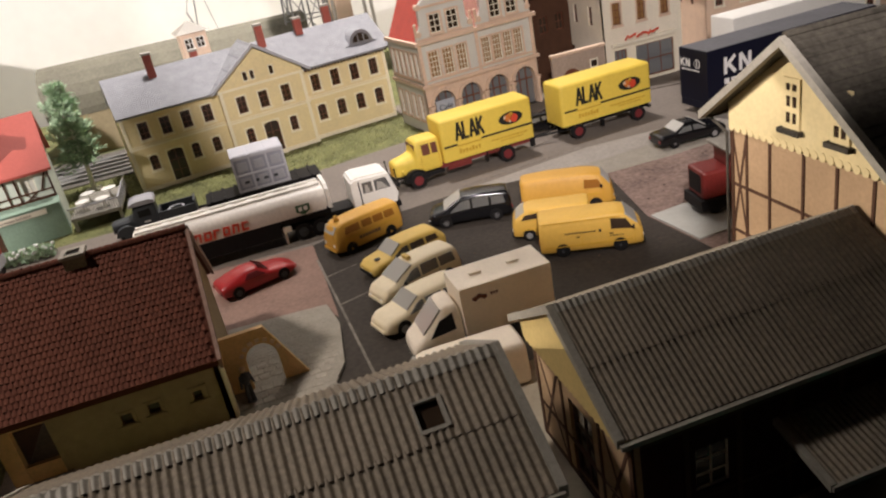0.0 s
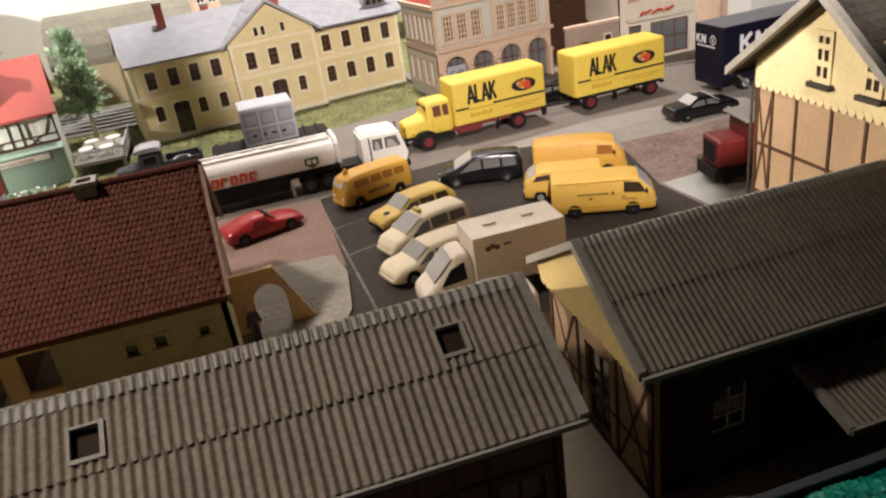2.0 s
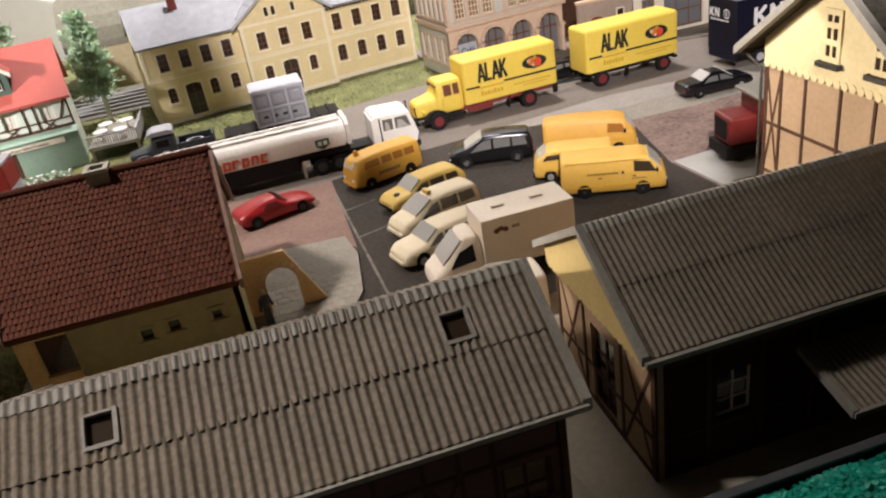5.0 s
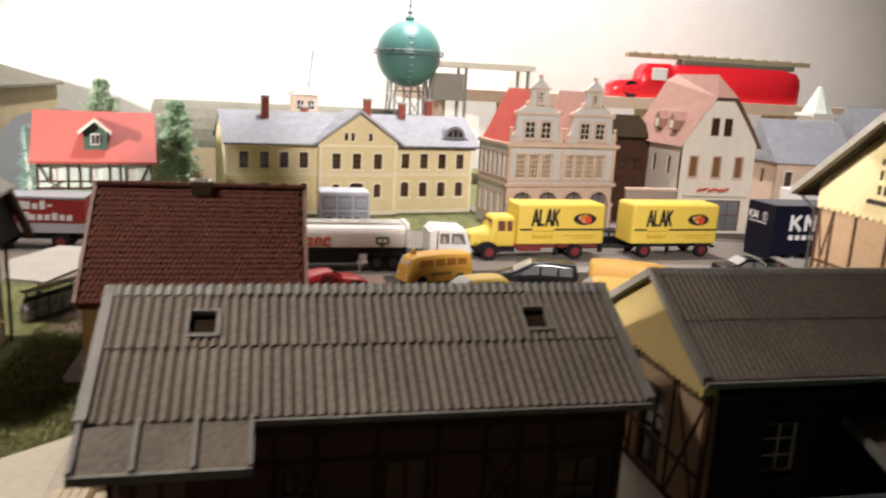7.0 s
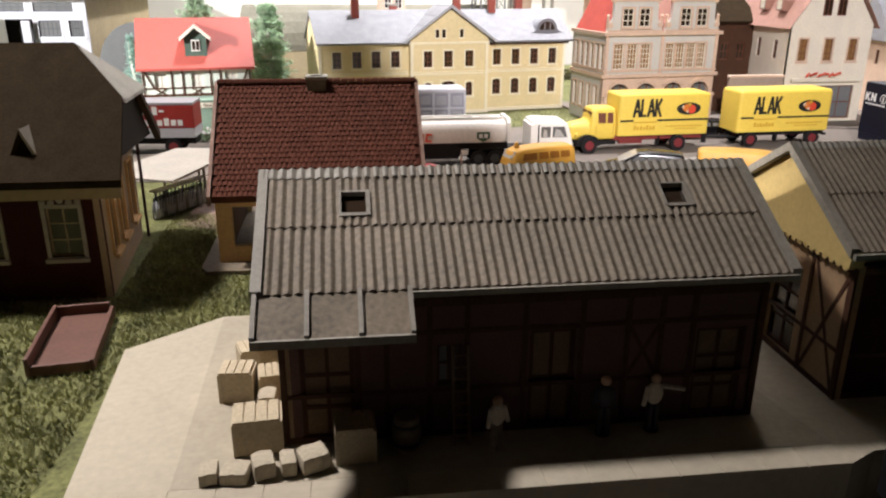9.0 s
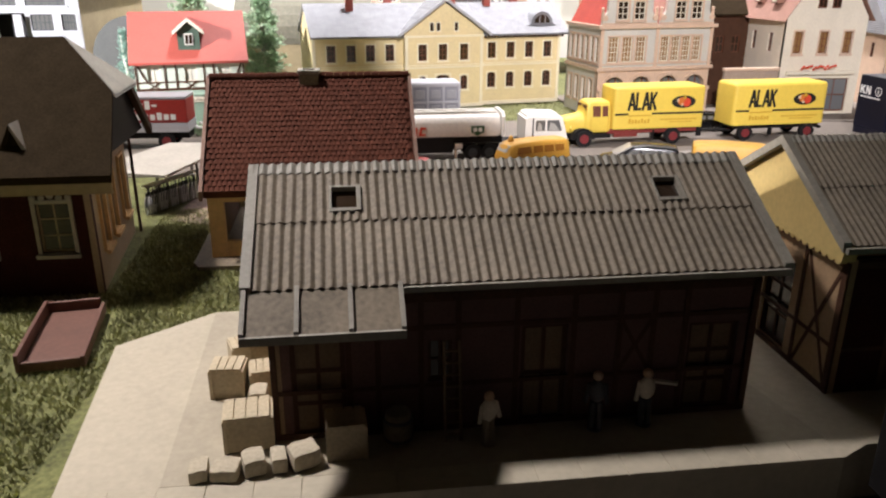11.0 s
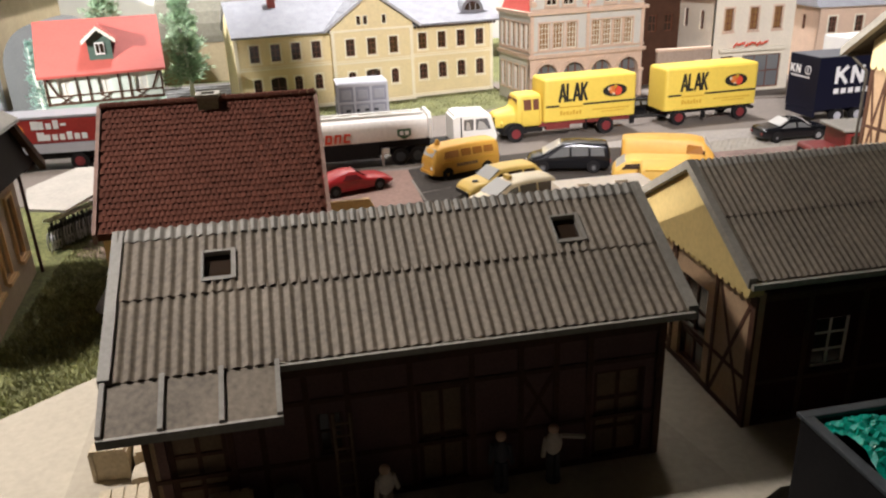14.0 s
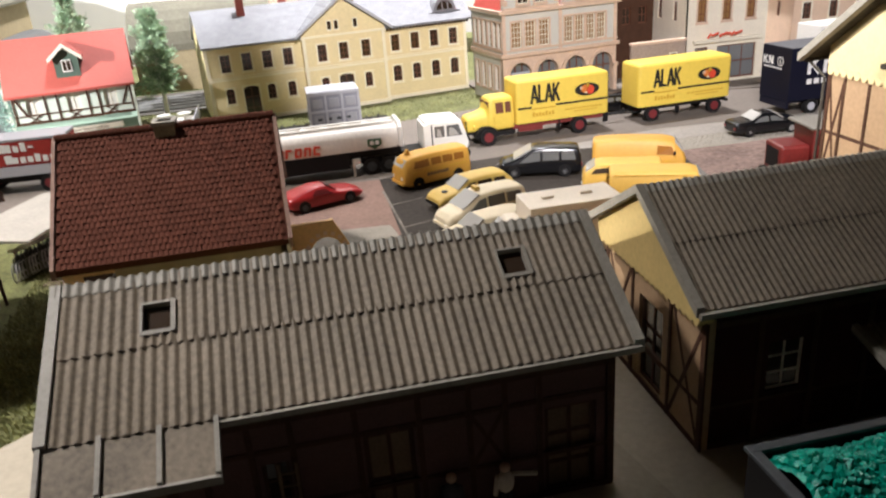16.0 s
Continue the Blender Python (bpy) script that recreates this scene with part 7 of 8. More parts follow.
for a in ((3.6, 6.4, 0.15, 0.3, 0.9, 1.7), (3.6, 6.4, 2.1, 2.25, 0.9, 1.7), (3.6, 3.75, 0.3, 2.1, 0.9, 1.7), (6.25, 6.4, 0.3, 2.1, 0.9, 1.9), (3.6, 6.4, 0.3, 2.1, 0.85, 1.0)):
    box(bm, *a)
part("load_bed", bm, "dark_grey", vt)
bm = bm_new()
bmesh.ops.create_cone(bm, cap_ends=False, segments=18, radius1=0.75, radius2=0.66, depth=0.34, matrix=Matrix.Translation((4.9, 1.2, 1.3)))
bmesh.ops.create_cone(bm, cap_ends=False, segments=18, radius1=0.40, radius2=0.46, depth=0.34, matrix=Matrix.Translation((4.9, 1.2, 1.3)))
bmesh.ops.bridge_loops(bm, edges=[e for e in bm.edges if e.is_boundary and e.verts[0].co.z > 1.4 and e.verts[1].co.z > 1.4])
part("spare_wheel", bm, "grey_plastic", vt)
for x in (1.1, 5.2):
    for s in (0.2, 2.2):
        wheel(vt, x, s, 0.55, 0.32, "dark_grey")
lt_ = thing("low_loader_trailer", -2.3, 41.0, 0.01, 1, "black low-loader trailer carrying a grey container", "trailer")
bm = bm_new()
box(bm, 0.5, 9.6, 0.1, 2.8, 0.95, 1.15)
box(bm, 0.5, 9.6, 0.6, 0.9, 0.6, 0.95)
box(bm, 0.5, 9.6, 2.0, 2.3, 0.6, 0.95)
rod(bm, (0.6, 1.4, 0.7), (-1.2, 1.4, 0.7), 0.1)
for k in range(9):
    box(bm, 0.8 + k, 1.0 + k, 0.0, 2.9, 1.15, 1.25)
part("bed", bm, "black_plastic", lt_)
for x in (1.6, 2.8, 7.6, 8.7):
    for s in (0.3, 2.6):
        wheel(lt_, x, s, 0.45, 0.32, "dark_grey")
ct = thing("freight_container", 0.85, 41.1, 1.27, 1, "light grey ribbed freight container on the low loader", "container")
bm = bm_new()
box(bm, 0.06, 3.97, 0.14, 2.9, 0.0, 2.74)
part("shell", bm, "container", ct)
bm = bm_new()
box(bm, -0.02, 4.05, 0.0, 3.0, 2.75, 2.87, 0.03)
part("roof_panel", bm, "light_grey", ct)
for k in range(3):
    bm = bm_new()
    box(bm, 0.12 + k * 1.3, 1.3 + k * 1.3, 0.14, 2.86, 2.871, 2.92, 0.02)
    part("roof_rib", bm, "light_grey", ct)
    for z in (0.16, 1.42):
        bm = bm_new()
        box(bm, 0.32 + k * 1.303, 1.1 + k * 1.303, 0.06, 0.139, z + 0.2, z + 0.9, 0.03)
        part("door_panel", bm, "grey_plastic", ct)
for k in range(4):
    bm = bm_new()
    x = -0.02 + k * 1.303
    box(bm, x, x + 0.16, 0.0, 0.139, 0.0, 2.745)
    part("rib", bm, "light_grey", ct)
for z in (0.0, 1.26, 2.6):
    for k in range(3):
        bm = bm_new()
        x = 0.145 + k * 1.303
        box(bm, x, x + 1.138, 0.02, 0.138, z, z + 0.14)
        part("rib", bm, "light_grey", ct)
for s in (-0.02, 3.975):
    for y0, y1, z0, z1 in ((0.145, 2.99, 0.0, 0.14), (0.145, 2.99, 1.26, 1.4), (2.84, 2.99, 0.141, 1.259), (1.5, 1.62, 1.41, 2.74)):
        bm = bm_new()
        box(bm, s, s + 0.078, y0, y1, z0, z1)
        part("rib", bm, "light_grey", ct)
bars(ct, 0.6, 3.6, 0.045, 0.62, 4, 0.2, "dark_grey", 0.4)

# red lorry at the far left of the street
ml = thing("red_drinks_lorry", -23.6, 37.9, 0.01, -3, "red and grey tarpaulin lorry with white lettering", "lorry")
bm = bm_new()
box(bm, 0.0, 7.3, 0.0, 2.6, 2.0, 3.75, 0.08)
part("tarpaulin", bm, "red_dull", ml, "red tarpaulin with a pale roof")
bm = bm_new()
box(bm, -0.02, 7.32, -0.02, 2.62, 3.74, 3.95, 0.05)
part("roof_panel", bm, "grey_plastic", ml)
bm = bm_new()
box(bm, 0.0, 7.3, -0.01, 2.61, 1.3, 1.99)
part("side_board", bm, "light_grey", ml)
for row, (x0_, z0_, hs) in enumerate(((2.8, 3.02, (0.6, 0.55, 0.42, 0.62, 0.16)), (3.1, 2.22, (0.6, 0.42, 0.42, 0.42, 0.55, 0.42, 0.42)))):
    for k, h_ in enumerate(hs):
        bm = bm_new()
        box(bm, x0_ + k * 0.5, x0_ + k * 0.5 + (0.42 if k else 0.55) - 0.06, -0.03, 0.02, z0_ + (0.2 if h_ < 0.2 else 0), z0_ + h_ + (0.2 if h_ < 0.2 else 0))
        part("print_bar", bm, "print_white", ml)
bm = bm_new()
disc(bm, (1.6, 0.0, 2.9), 0.7, "y", 0.03, 16)
part("emblem", bm, "print_orange", ml)
bm = bm_new()
box(bm, -0.2, 7.2, 0.5, 2.1, 0.75, 1.29)
part("chassis", bm, "black_plastic", ml)
for x in (1.4, 5.6):
    for s in (0.2, 2.4):
        wheel(ml, x, s, 0.6, 0.4, "red_rim")
bm = bm_new()
prism(bm, [(-2.6, 0.6), (-0.3, 0.6), (-0.3, 3.2), (-2.3, 3.2), (-2.6, 2.2)], "y", 0.1, 2.5)
part("cab", bm, "red_dull", ml)

# navy box trailer
kn = thing("navy_semi_trailer", 36.6, 32.3, 0.01, 2, "navy blue box trailer with bold white lettering", "trailer")
bm = bm_new()
box(bm, 0.0, 16, 0.0, 3.5, 1.1, 5.1, 0.03)
part("box_body", bm, "navy", kn)
# navy top turned grey: dust plus the light on it, as colour
bm = bm_new()
box(bm, 0.06, 15.94, 0.06, 3.44, 5.1, 5.13)
part("roof_panel", bm, "dusty_lit_roof", kn, "grey roof sheet, dust and top light in its colour")
letter_row(kn, ("fork", "zigzag"), 1.5, -0.01, 3.05, 1.05, 1.3, 0.3, 0.35, "print_white")
bars(kn, 1.5, 6.6, -0.005, 2.3, 8, 0.4, "print_white", 0.2)
letter_row(kn, ("fork", "zigzag"), -0.01, 3.3, 3.7, 0.5, 0.64, 0.15, 0.17, "print_white", -90)
bm = bm_new()
disc(bm, (0.0, 1.25, 4.02), 0.36, "x", 0.03, 16)
e = part("emblem", bm, "print_white", kn)
bm = bm_new()
disc(bm, (-0.01, 1.25, 4.02), 0.28, "x", 0.03, 16)
part("emblem_shape", bm, "navy", e)
bm = bm_new()
box(bm, -0.04, -0.02, 1.2, 1.3, 3.82, 4.2)
part("emblem_shape", bm, "print_white", e)
for k in range(6):
    bm = bm_new()
    box(bm, -0.013, 0.01, 1.0 + k * 0.38, 1.0 + k * 0.38 + 0.3, 3.42, 3.54)
    part("print_bar", bm, "print_white", kn)
bm = bm_new()
box(bm, 0.2, 16, 0.6, 2.9, 0.8, 1.09)
box(bm, 0.0, 0.2, 0.1, 3.4, 0.55, 1.09)
part("chassis", bm, "navy", kn)
for x in (2.2, 4.0, 5.8):
    for s in (0.25, 3.25):
        wheel(kn, x, s, 0.55, 0.4, "light_grey")
wt2 = thing("white_box_trailer", 43.5, 38.5, 0.11, 2, "white box trailer parked behind the navy trailer", "trailer")
box_body(wt2, 0, 14, 0, 3, 1.1, 5.4, "white_paint", 0.1)
bm = bm_new()
box(bm, 0.2, 13.8, 0.5, 2.5, 0.6, 1.09)
part("chassis", bm, "black_plastic", wt2)
for x in (1.5, 3.0, 11):
    for s in (0.4, 2.6):
        wheel(wt2, x, s, 0.55, 0.4)

# white box delivery lorry
dl = thing("white_box_van", 11.3, 13.05, 0.01, 180, "white box delivery van with a small brown emblem", "van")
bm = bm_new()
box(bm, -2.65, 1.9, -1.15, 1.15, 0.85, 3.4, 0.04)
bx = part("box_body", bm, "box_cream", dl)
for x in (-1.2, 0.7):
    bm = bm_new()
    box(bm, x - 0.3, x + 0.3, -0.12, 0.12, 3.4, 3.52, 0.03)
    part("roof_vent", bm, "box_cream", bx)
bm = bm_new()
for k in range(3):
    ball(bm, (1.2 - k * 0.22, 1.16, 2.75 + 0.08 * (k % 2)), 0.14, 1, (1.2, 0.15, 1))
part("emblem", bm, "brown_frame", bx, "small brown emblem")
bars(bx, 0.1, 0.5, 1.165, 2.75, 3, 0.12, "brown_frame")
sh = Shell([(1.92, 0.4, 1.35, 2.2, 1.05, 0.86), (2.1, 0.3, 1.4, 2.7, 1.08, 0.88), (2.7, 0.28, 1.4, 2.7, 1.08, 0.86), (3.3, 0.28, 1.35, 2.04, 1.07, 0.84), (3.9, 0.28, 1.25, 1.45, 1.04, 0.86), (4.35, 0.3, 0.95, 1.1, 0.95, 0.8), (4.45, 0.36, 0.7, 0.85, 0.85, 0.7)])
bm = bm_new()
sh.body(bm)
cb = rounded(part("cab", bm, "box_cream", dl))
for s in (-1, 1):
    bm = bm_new()
    sh.pane(bm, 2.3, 3.55, 3.0, 2.35, 0.08, 0.8, s)
    part("side_window", bm, "black_plastic", cb)
bm = bm_new()
sh.screen(bm, 3.9, 2.8)
part("windscreen", bm, "screen", cb)
bm = bm_new()
box(bm, -2.6, 2.2, -0.7, 0.7, 0.5, 0.84)
part("chassis", bm, "black_plastic", dl)
for x in (-1.5, 3.4):
    for s in (-0.9, 0.9):
        wheel(dl, x, s, 0.4, 0.3)
car("white_van", 8.3, 9.15, 178, van(5.3, 1.1, 2.25), "box_cream", "plain white panel van close behind the shed", (-1.5, 1.5), 0.92, [(1.05, 2.0, 1.75, 1.05, 0.12, 0.8)], [(2.45, 1.8)], "van", r=0.4)

# red shunter on a glossy plate
bm = bm_new()
prism(bm, [(23.7, 19.6), (24.1, 15.3), (29.4, 15.5), (29.2, 20.0)], "z", 0.021, 0.12)
solid("display_plate", bm, "plate", "glossy pale plate under the red shunting engine", "plate")
rl = thing("red_shunting_engine", 26.0, 18.4, 0.12, -8, "small red diesel shunting engine with a dark frame", "locomotive")
bm = bm_new()
box(bm, 0.0, 1.7, -1.0, 1.0, 1.0, 2.65, 0.16)
part("bonnet", bm, "shunter_red", rl)
bm = bm_new()
box(bm, 1.71, 3.9, -1.15, 1.15, 1.0, 3.55, 0.1)
c = part("cab", bm, "shunter_red", rl)
bm = bm_new()
box(bm, 1.4, 4.2, -1.35, 1.35, 3.56, 3.75, 0.08)
part("cab_roof", bm, "corr_edge", c)
bm = bm_new()
box(bm, 2.0, 2.7, -1.17, -1.14, 2.6, 3.3)
part("side_window", bm, "window_dark", c)
bm = bm_new()
box(bm, -0.2, 4.8, -1.1, 1.1, 0.35, 0.99)
box(bm, -0.03, 0.01, -0.7, 0.7, 1.3, 2.4)
part("frame", bm, "black_plastic", rl)
for x in (0.8, 2.3, 3.8):
    for s in (-0.8, 0.8):
        wheel(rl, x, s, 0.45, 0.2, "black_plastic")

# ---- trees ----
def leaf_crown(bm, rnd, shape, n, size):
    """n small bent leaf clumps scattered inside shape(u, a) -> (radius, z)."""
    for _ in range(n):
        u, a, k = rnd.random(), rnd.random() * 2 * math.pi, rnd.random() ** 0.45
        r_, z = shape(u, a)
        c = Vector((r_ * k * math.cos(a), r_ * k * math.sin(a), z))
        s = size * rnd.uniform(0.6, 1.3)
        e = Euler((rnd.uniform(-1.2, 1.2), rnd.uniform(-1.2, 1.2), rnd.uniform(0, 6.28))).to_matrix()
        v = [bm.verts.new(c + e @ Vector(p) * s) for p in ((-1, 0, 0), (0, -0.45, 0.25), (1, 0, 0.05), (0, 0.45, 0.25), (0, 0, -0.35))]
        for f in ((0, 1, 4), (1, 2, 4), (2, 3, 4), (3, 0, 4), (0, 3, 2, 1)):
            bm.faces.new([v[i] for i in f])


def sprays(rnd, h, z0, radius, shape, levels, per, blades, size):
    """Whorls of twigs, each set with slender folded leaf blades; gives the blades and the twigs."""
    vs, fs, twigs = [], [], []
    for lv in range(levels):
        u = (lv + rnd.uniform(0.0, 0.8)) / levels
        turn = rnd.uniform(0, 6.28)
        for b in range(per):
            a = turn + b * 2 * math.pi / per + rnd.uniform(-0.35, 0.35)
            reach = radius * shape(u) * rnd.uniform(0.55, 1.12)
            root = Vector((0, 0, lerp(z0, h * 0.94, u)))
            out = Vector((math.cos(a), math.sin(a), rnd.uniform(-0.25, 0.4) + 0.5 * u))
            twigs.append((root, root + out * reach * 0.9))
            for k in range(blades):
                f = rnd.uniform(0.3, 1.0)
                c = root + out * reach * f + Vector((rnd.gauss(0, 0.1), rnd.gauss(0, 0.1), rnd.gauss(0, 0.09))) * (0.7 + radius * 0.3)
                d = (out.normalized() * 0.7 + Vector((rnd.gauss(0, 0.6), rnd.gauss(0, 0.6), rnd.gauss(0.15, 0.45)))).normalized()
                side = d.cross(Vector((rnd.gauss(0, 1), rnd.gauss(0, 1), 1.5))).normalized()
                ln, w = size * rnd.uniform(0.7, 1.4), size * rnd.uniform(0.14, 0.26)
                o = len(vs)
                up = side.cross(d) * w * 0.5
                vs += [c, c + d * ln * 0.5 + side * w - up, c + d * ln, c + d * ln * 0.5 - side * w - up]
                fs += [(o, o + 1, o + 2), (o, o + 2, o + 3)]
    return vs, fs, twigs


def tree(x, y, h, label, crown_from=0.3, radius=1.8, leaf="leaf", name="tree", levels=17, per=6, blades=26, size=0.34, taper=0.62):
    t = thing(name, x, y, 0, 0, label, "tree", group="model trees")
    rnd = random.Random(int(x * 31 + y))

    def shape(u):
        return (1 - u) ** taper * min(1.0, 0.55 + 3.2 * u) * (0.8 + 0.2 * math.sin(u * 21 + x))
    vs, fs, twigs = sprays(rnd, h, h * crown_from, radius, shape, levels, per, blades, size)
    bm = bm_new()
    prev = None
    for k in range(7):
        f = k / 6
        r_ = lerp(0.24, 0.05, f)
        c = (0.12 * math.sin(f * 5), 0.1 * math.cos(f * 4), h * 0.9 * f)
        cur = [bm.verts.new((c[0] + r_ * math.cos(a * math.pi / 4), c[1] + r_ * math.sin(a * math.pi / 4), c[2])) for a in range(8)]
        if prev:
            for i in range(8):
                bm.faces.new((prev[i], prev[(i + 1) % 8], cur[(i + 1) % 8], cur[i]))
        prev = cur
    for p, q in twigs[::2]:
        rod(bm, p, q, 0.035, 4)
    for k in range(7):
        a = k * 2 * math.pi / 7
        rod(bm, (0, 0, 0.3), (0.75 * math.cos(a), 0.75 * math.sin(a), 0.03), 0.1, 5)
    disc(bm, (0, 0, 0.05), 0.8, "z", 0.1, 14)
    part("trunk", bm, "trunk", t, "pale plastic trunk with a round foot")
    me = bpy.data.meshes.new("crown")
    me.from_pydata([v * U for v in vs], [], fs)
    me.materials.append(M[leaf])
    new("crown", me).parent = t
    return t


tree(-12.3, 58.4, 10.6, "leafy green model tree on a pale plastic trunk", 0.25, 2.9, levels=19, per=8, blades=34, size=0.46, taper=0.55)
tree(-18.9, 57.6, 12.6, "bushy green model tree behind the guest house", 0.2, 3.2, levels=18, per=8, blades=30, size=0.48, taper=0.75)
tree(-23.6, 50.5, 8.2, "small blue-green model fir", 0.1, 1.5, "needle", "fir_tree", 16, 6, 18, 0.26, 1.0)
tree(-33.0, 58.0, 6.0, "pale blue-green model shrub", 0.1, 1.2, "needle", "fir_tree", 12, 5, 16, 0.26, 0.9)

# flower hedge in front of the guest house
hd = thing("flower_hedge", -18.5, 42.6, 0, 0, "low dark hedge with white blossoms", "hedge")
rnd = random.Random(4)
bm = bm_new()
for _ in range(500):
    c = Vector((rnd.uniform(0, 5), rnd.uniform(-0.6, 0.6), rnd.uniform(0.1, 1.0)))
    leaf_crown(bm, rnd, lambda u, a, c=c: (0.01, 0), 1, 0.22)
    bm.verts.ensure_lookup_table()
    for v in bm.verts[-5:]:
        v.co += c
part("hedge_leaves", bm, "leaf", hd)
bm = bm_new()
for _ in range(40):
    ball(bm, (rnd.uniform(0, 5), rnd.uniform(-0.7, 0.2), rnd.uniform(0.7, 1.15)), rnd.uniform(0.09, 0.15), 1)
b_ = part("blossoms", bm, "print_white", hd)
b_["kind"] = "stuff"

# ---- platform goods ----
def crate(x, y, z, w, d, h, rz, label, lid=True):
    t = thing("crate", x, y, z, rz, label, "crate", group="goods on the platform")
    bm = bm_new()
    box(bm, -w / 2, w / 2, -d / 2, d / 2, 0, h, 0.015)
    part("box", bm, "crate", t)
    for k in range(4):
        bm = bm_new()
        a = -w / 2 + (w + 0.04) * k / 3.99
        box(bm, a - 0.02, a + w * 0.2, -d / 2 - 0.04, d / 2 + 0.04, h - 0.02, h + 0.05)
        part("slat", bm, "crate", t)
    for s in (-1, 1):
        bm = bm_new()
        box(bm, s * w / 2 - 0.06, s * w / 2 + 0.06, -d / 2 - 0.05, d / 2 + 0.05, 0, h - 0.03)
        part("batten", bm, "crate", t)
    return t


crate(-8.55, 0.2, 0.3, 0.95, 0.8, 1.0, -4, "pale wooden crate on the platform")
crate(-7.65, -2.6, 0.3, 1.25, 1.0, 1.05, 5, "pale slatted crate by the shed corner")
crate(-4.95, -3.4, 0.3, 1.0, 0.9, 1.05, 3, "tall pale wooden crate in front of the shed")
crate(-8.3, 2.2, 0.3, 0.9, 0.8, 0.75, 18, "small open pale crate")
crate(-7.45, 1.6, 0.3, 0.9, 0.9, 1.6, 0, "tall tan crate against the shed end")
crate(-7.45, 0.1, 0.3, 0.8, 0.8, 0.9, 8, "tan wooden box against the shed end")
for x, y, w, h, rz in ((-8.8, -4.1, 0.5, 0.38, 4), (-8.1, -4.15, 0.75, 0.36, -8), (-7.4, -4.0, 0.6, 0.5, 14), (-6.75, -3.95, 0.42, 0.46, 10), (-6.1, -3.85, 0.8, 0.52, 22), (-7.55, -0.9, 0.55, 0.7, 0)):
    bm = bm_new()
    box(bm, -w / 2, w / 2, -0.36, 0.36, 0, h)
    bmesh.ops.subdivide_edges(bm, edges=bm.edges[:], cuts=3, use_grid_fill=True)
    for v in bm.verts:
        q = Vector((v.co.x / (w / 2), v.co.y / 0.36, (v.co.z - h / 2) / (h / 2)))
        n4 = (abs(q.x) ** 9 + abs(q.y) ** 9 + abs(q.z) ** 9) ** (1 / 9)
        v.co = Vector((q.x / n4 * w / 2, q.y / n4 * 0.36, h / 2 + q.z / n4 * h / 2))
        v.co.z = max(0.0, v.co.z + 0.02 + 0.03 * v.co.x / w + 0.025 * math.sin(v.co.x * 13 + x) * math.cos(v.co.y * 8))
    s = solid("sack", bm, "sack", "lumpy pale sack lying on the platform", "sack", group="goods on the platform", smooth=True)
    s.matrix_basis = pose(x * U, y * U, 0.3 * U, 0, 0, rz)
bl = thing("barrel", -3.5, -3.15, 0.3, 0, "grey barrel standing by the shed wall", "barrel")
bm = bm_new()
prof = [(0.34, 0), (0.40, 0.25), (0.42, 0.5), (0.40, 0.75), (0.34, 1.0)]
rings = [[bm.verts.new((r_ * math.cos(a * math.pi / 8), r_ * math.sin(a * math.pi / 8), z)) for a in range(16)] for r_, z in prof]
for p, q in zip(rings, rings[1:]):
    for i in range(16):
        bm.faces.new((p[i], p[(i + 1) % 16], q[(i + 1) % 16], q[i]))
bm.faces.new(rings[-1]), bm.faces.new(rings[0])
part("cask", bm, "corrugated", bl, smooth=True)
for z in (0.2, 0.78):
    bm = bm_new()
    disc(bm, (0, 0, z), 0.42, "z", 0.08, 16)
    part("hoop", bm, "dark_grey", bl)
ld = thing("ladder", -1.95, -3.3, 0.3, 0, "thin wooden ladder leaning on the shed wall", "ladder")
for s in (-0.22, 0.22):
    bm = bm_new()
    rod(bm, (s, 0, 0), (s, 0.5, 2.9), 0.05, 5)
    part("rail", bm, "door_brown", ld)
for k in range(8):
    bm = bm_new()
    f = (k + 0.6) / 8.4
    rod(bm, (-0.22, 0.5 * f, 2.9 * f), (0.22, 0.5 * f, 2.9 * f), 0.035, 5)
    part("rung", bm, "door_brown", ld)


def figurine(x, y, z, rz, m, arm=0.0, h=2.0, legs="figure_dark"):
    bm = bm_new()
    for s in (-0.11, 0.11):
        rod(bm, (s, 0, 0.05), (s * 0.8, 0, h * 0.48), 0.1, 6)
    ball(bm, (0, 0, h * 0.66), 0.3, 2, (0.85, 0.6, 1.25))
    ball(bm, (0, 0, h * 0.92), 0.15, 2)
    rod(bm, (-0.22, 0, h * 0.78), (-0.3, 0, h * 0.45), 0.07, 5)
    rod(bm, (0.22, 0, h * 0.78), (0.3 + arm * 0.6, 0, h * (0.45 + 0.25 * arm)), 0.07, 5)
    disc(bm, (0, 0, 0.03), 0.22, "z", 0.05, 10)
    f = solid("model_figure", bm, m, "small painted plastic model figure on the platform", "figurine", group="model figures", smooth=True)
    f.data.materials.append(M[legs])
    f.data.materials.append(M["figure_skin"])
    for p in f.data.polygons:
        zc = p.center.z / U / h
        p.material_index = 1 if zc < 0.5 else 2 if zc > 0.86 else 0
    f.matrix_basis = pose(x * U, y * U, z * U, 0, 0, rz)


figurine(-1.0, -3.55, 0.3, 20, "figure_white", 0.1, 1.65, "figure")
figurine(2.2, -3.2, 0.3, -15, "figure_dark", 0.0, 1.9)
figurine(3.7, -3.15, 0.3, 0, "figure_white", 1.0, 1.85)
figurine(-0.75, 13.7, 0.17, 30, "figure_dark", 0.1, 1.9)

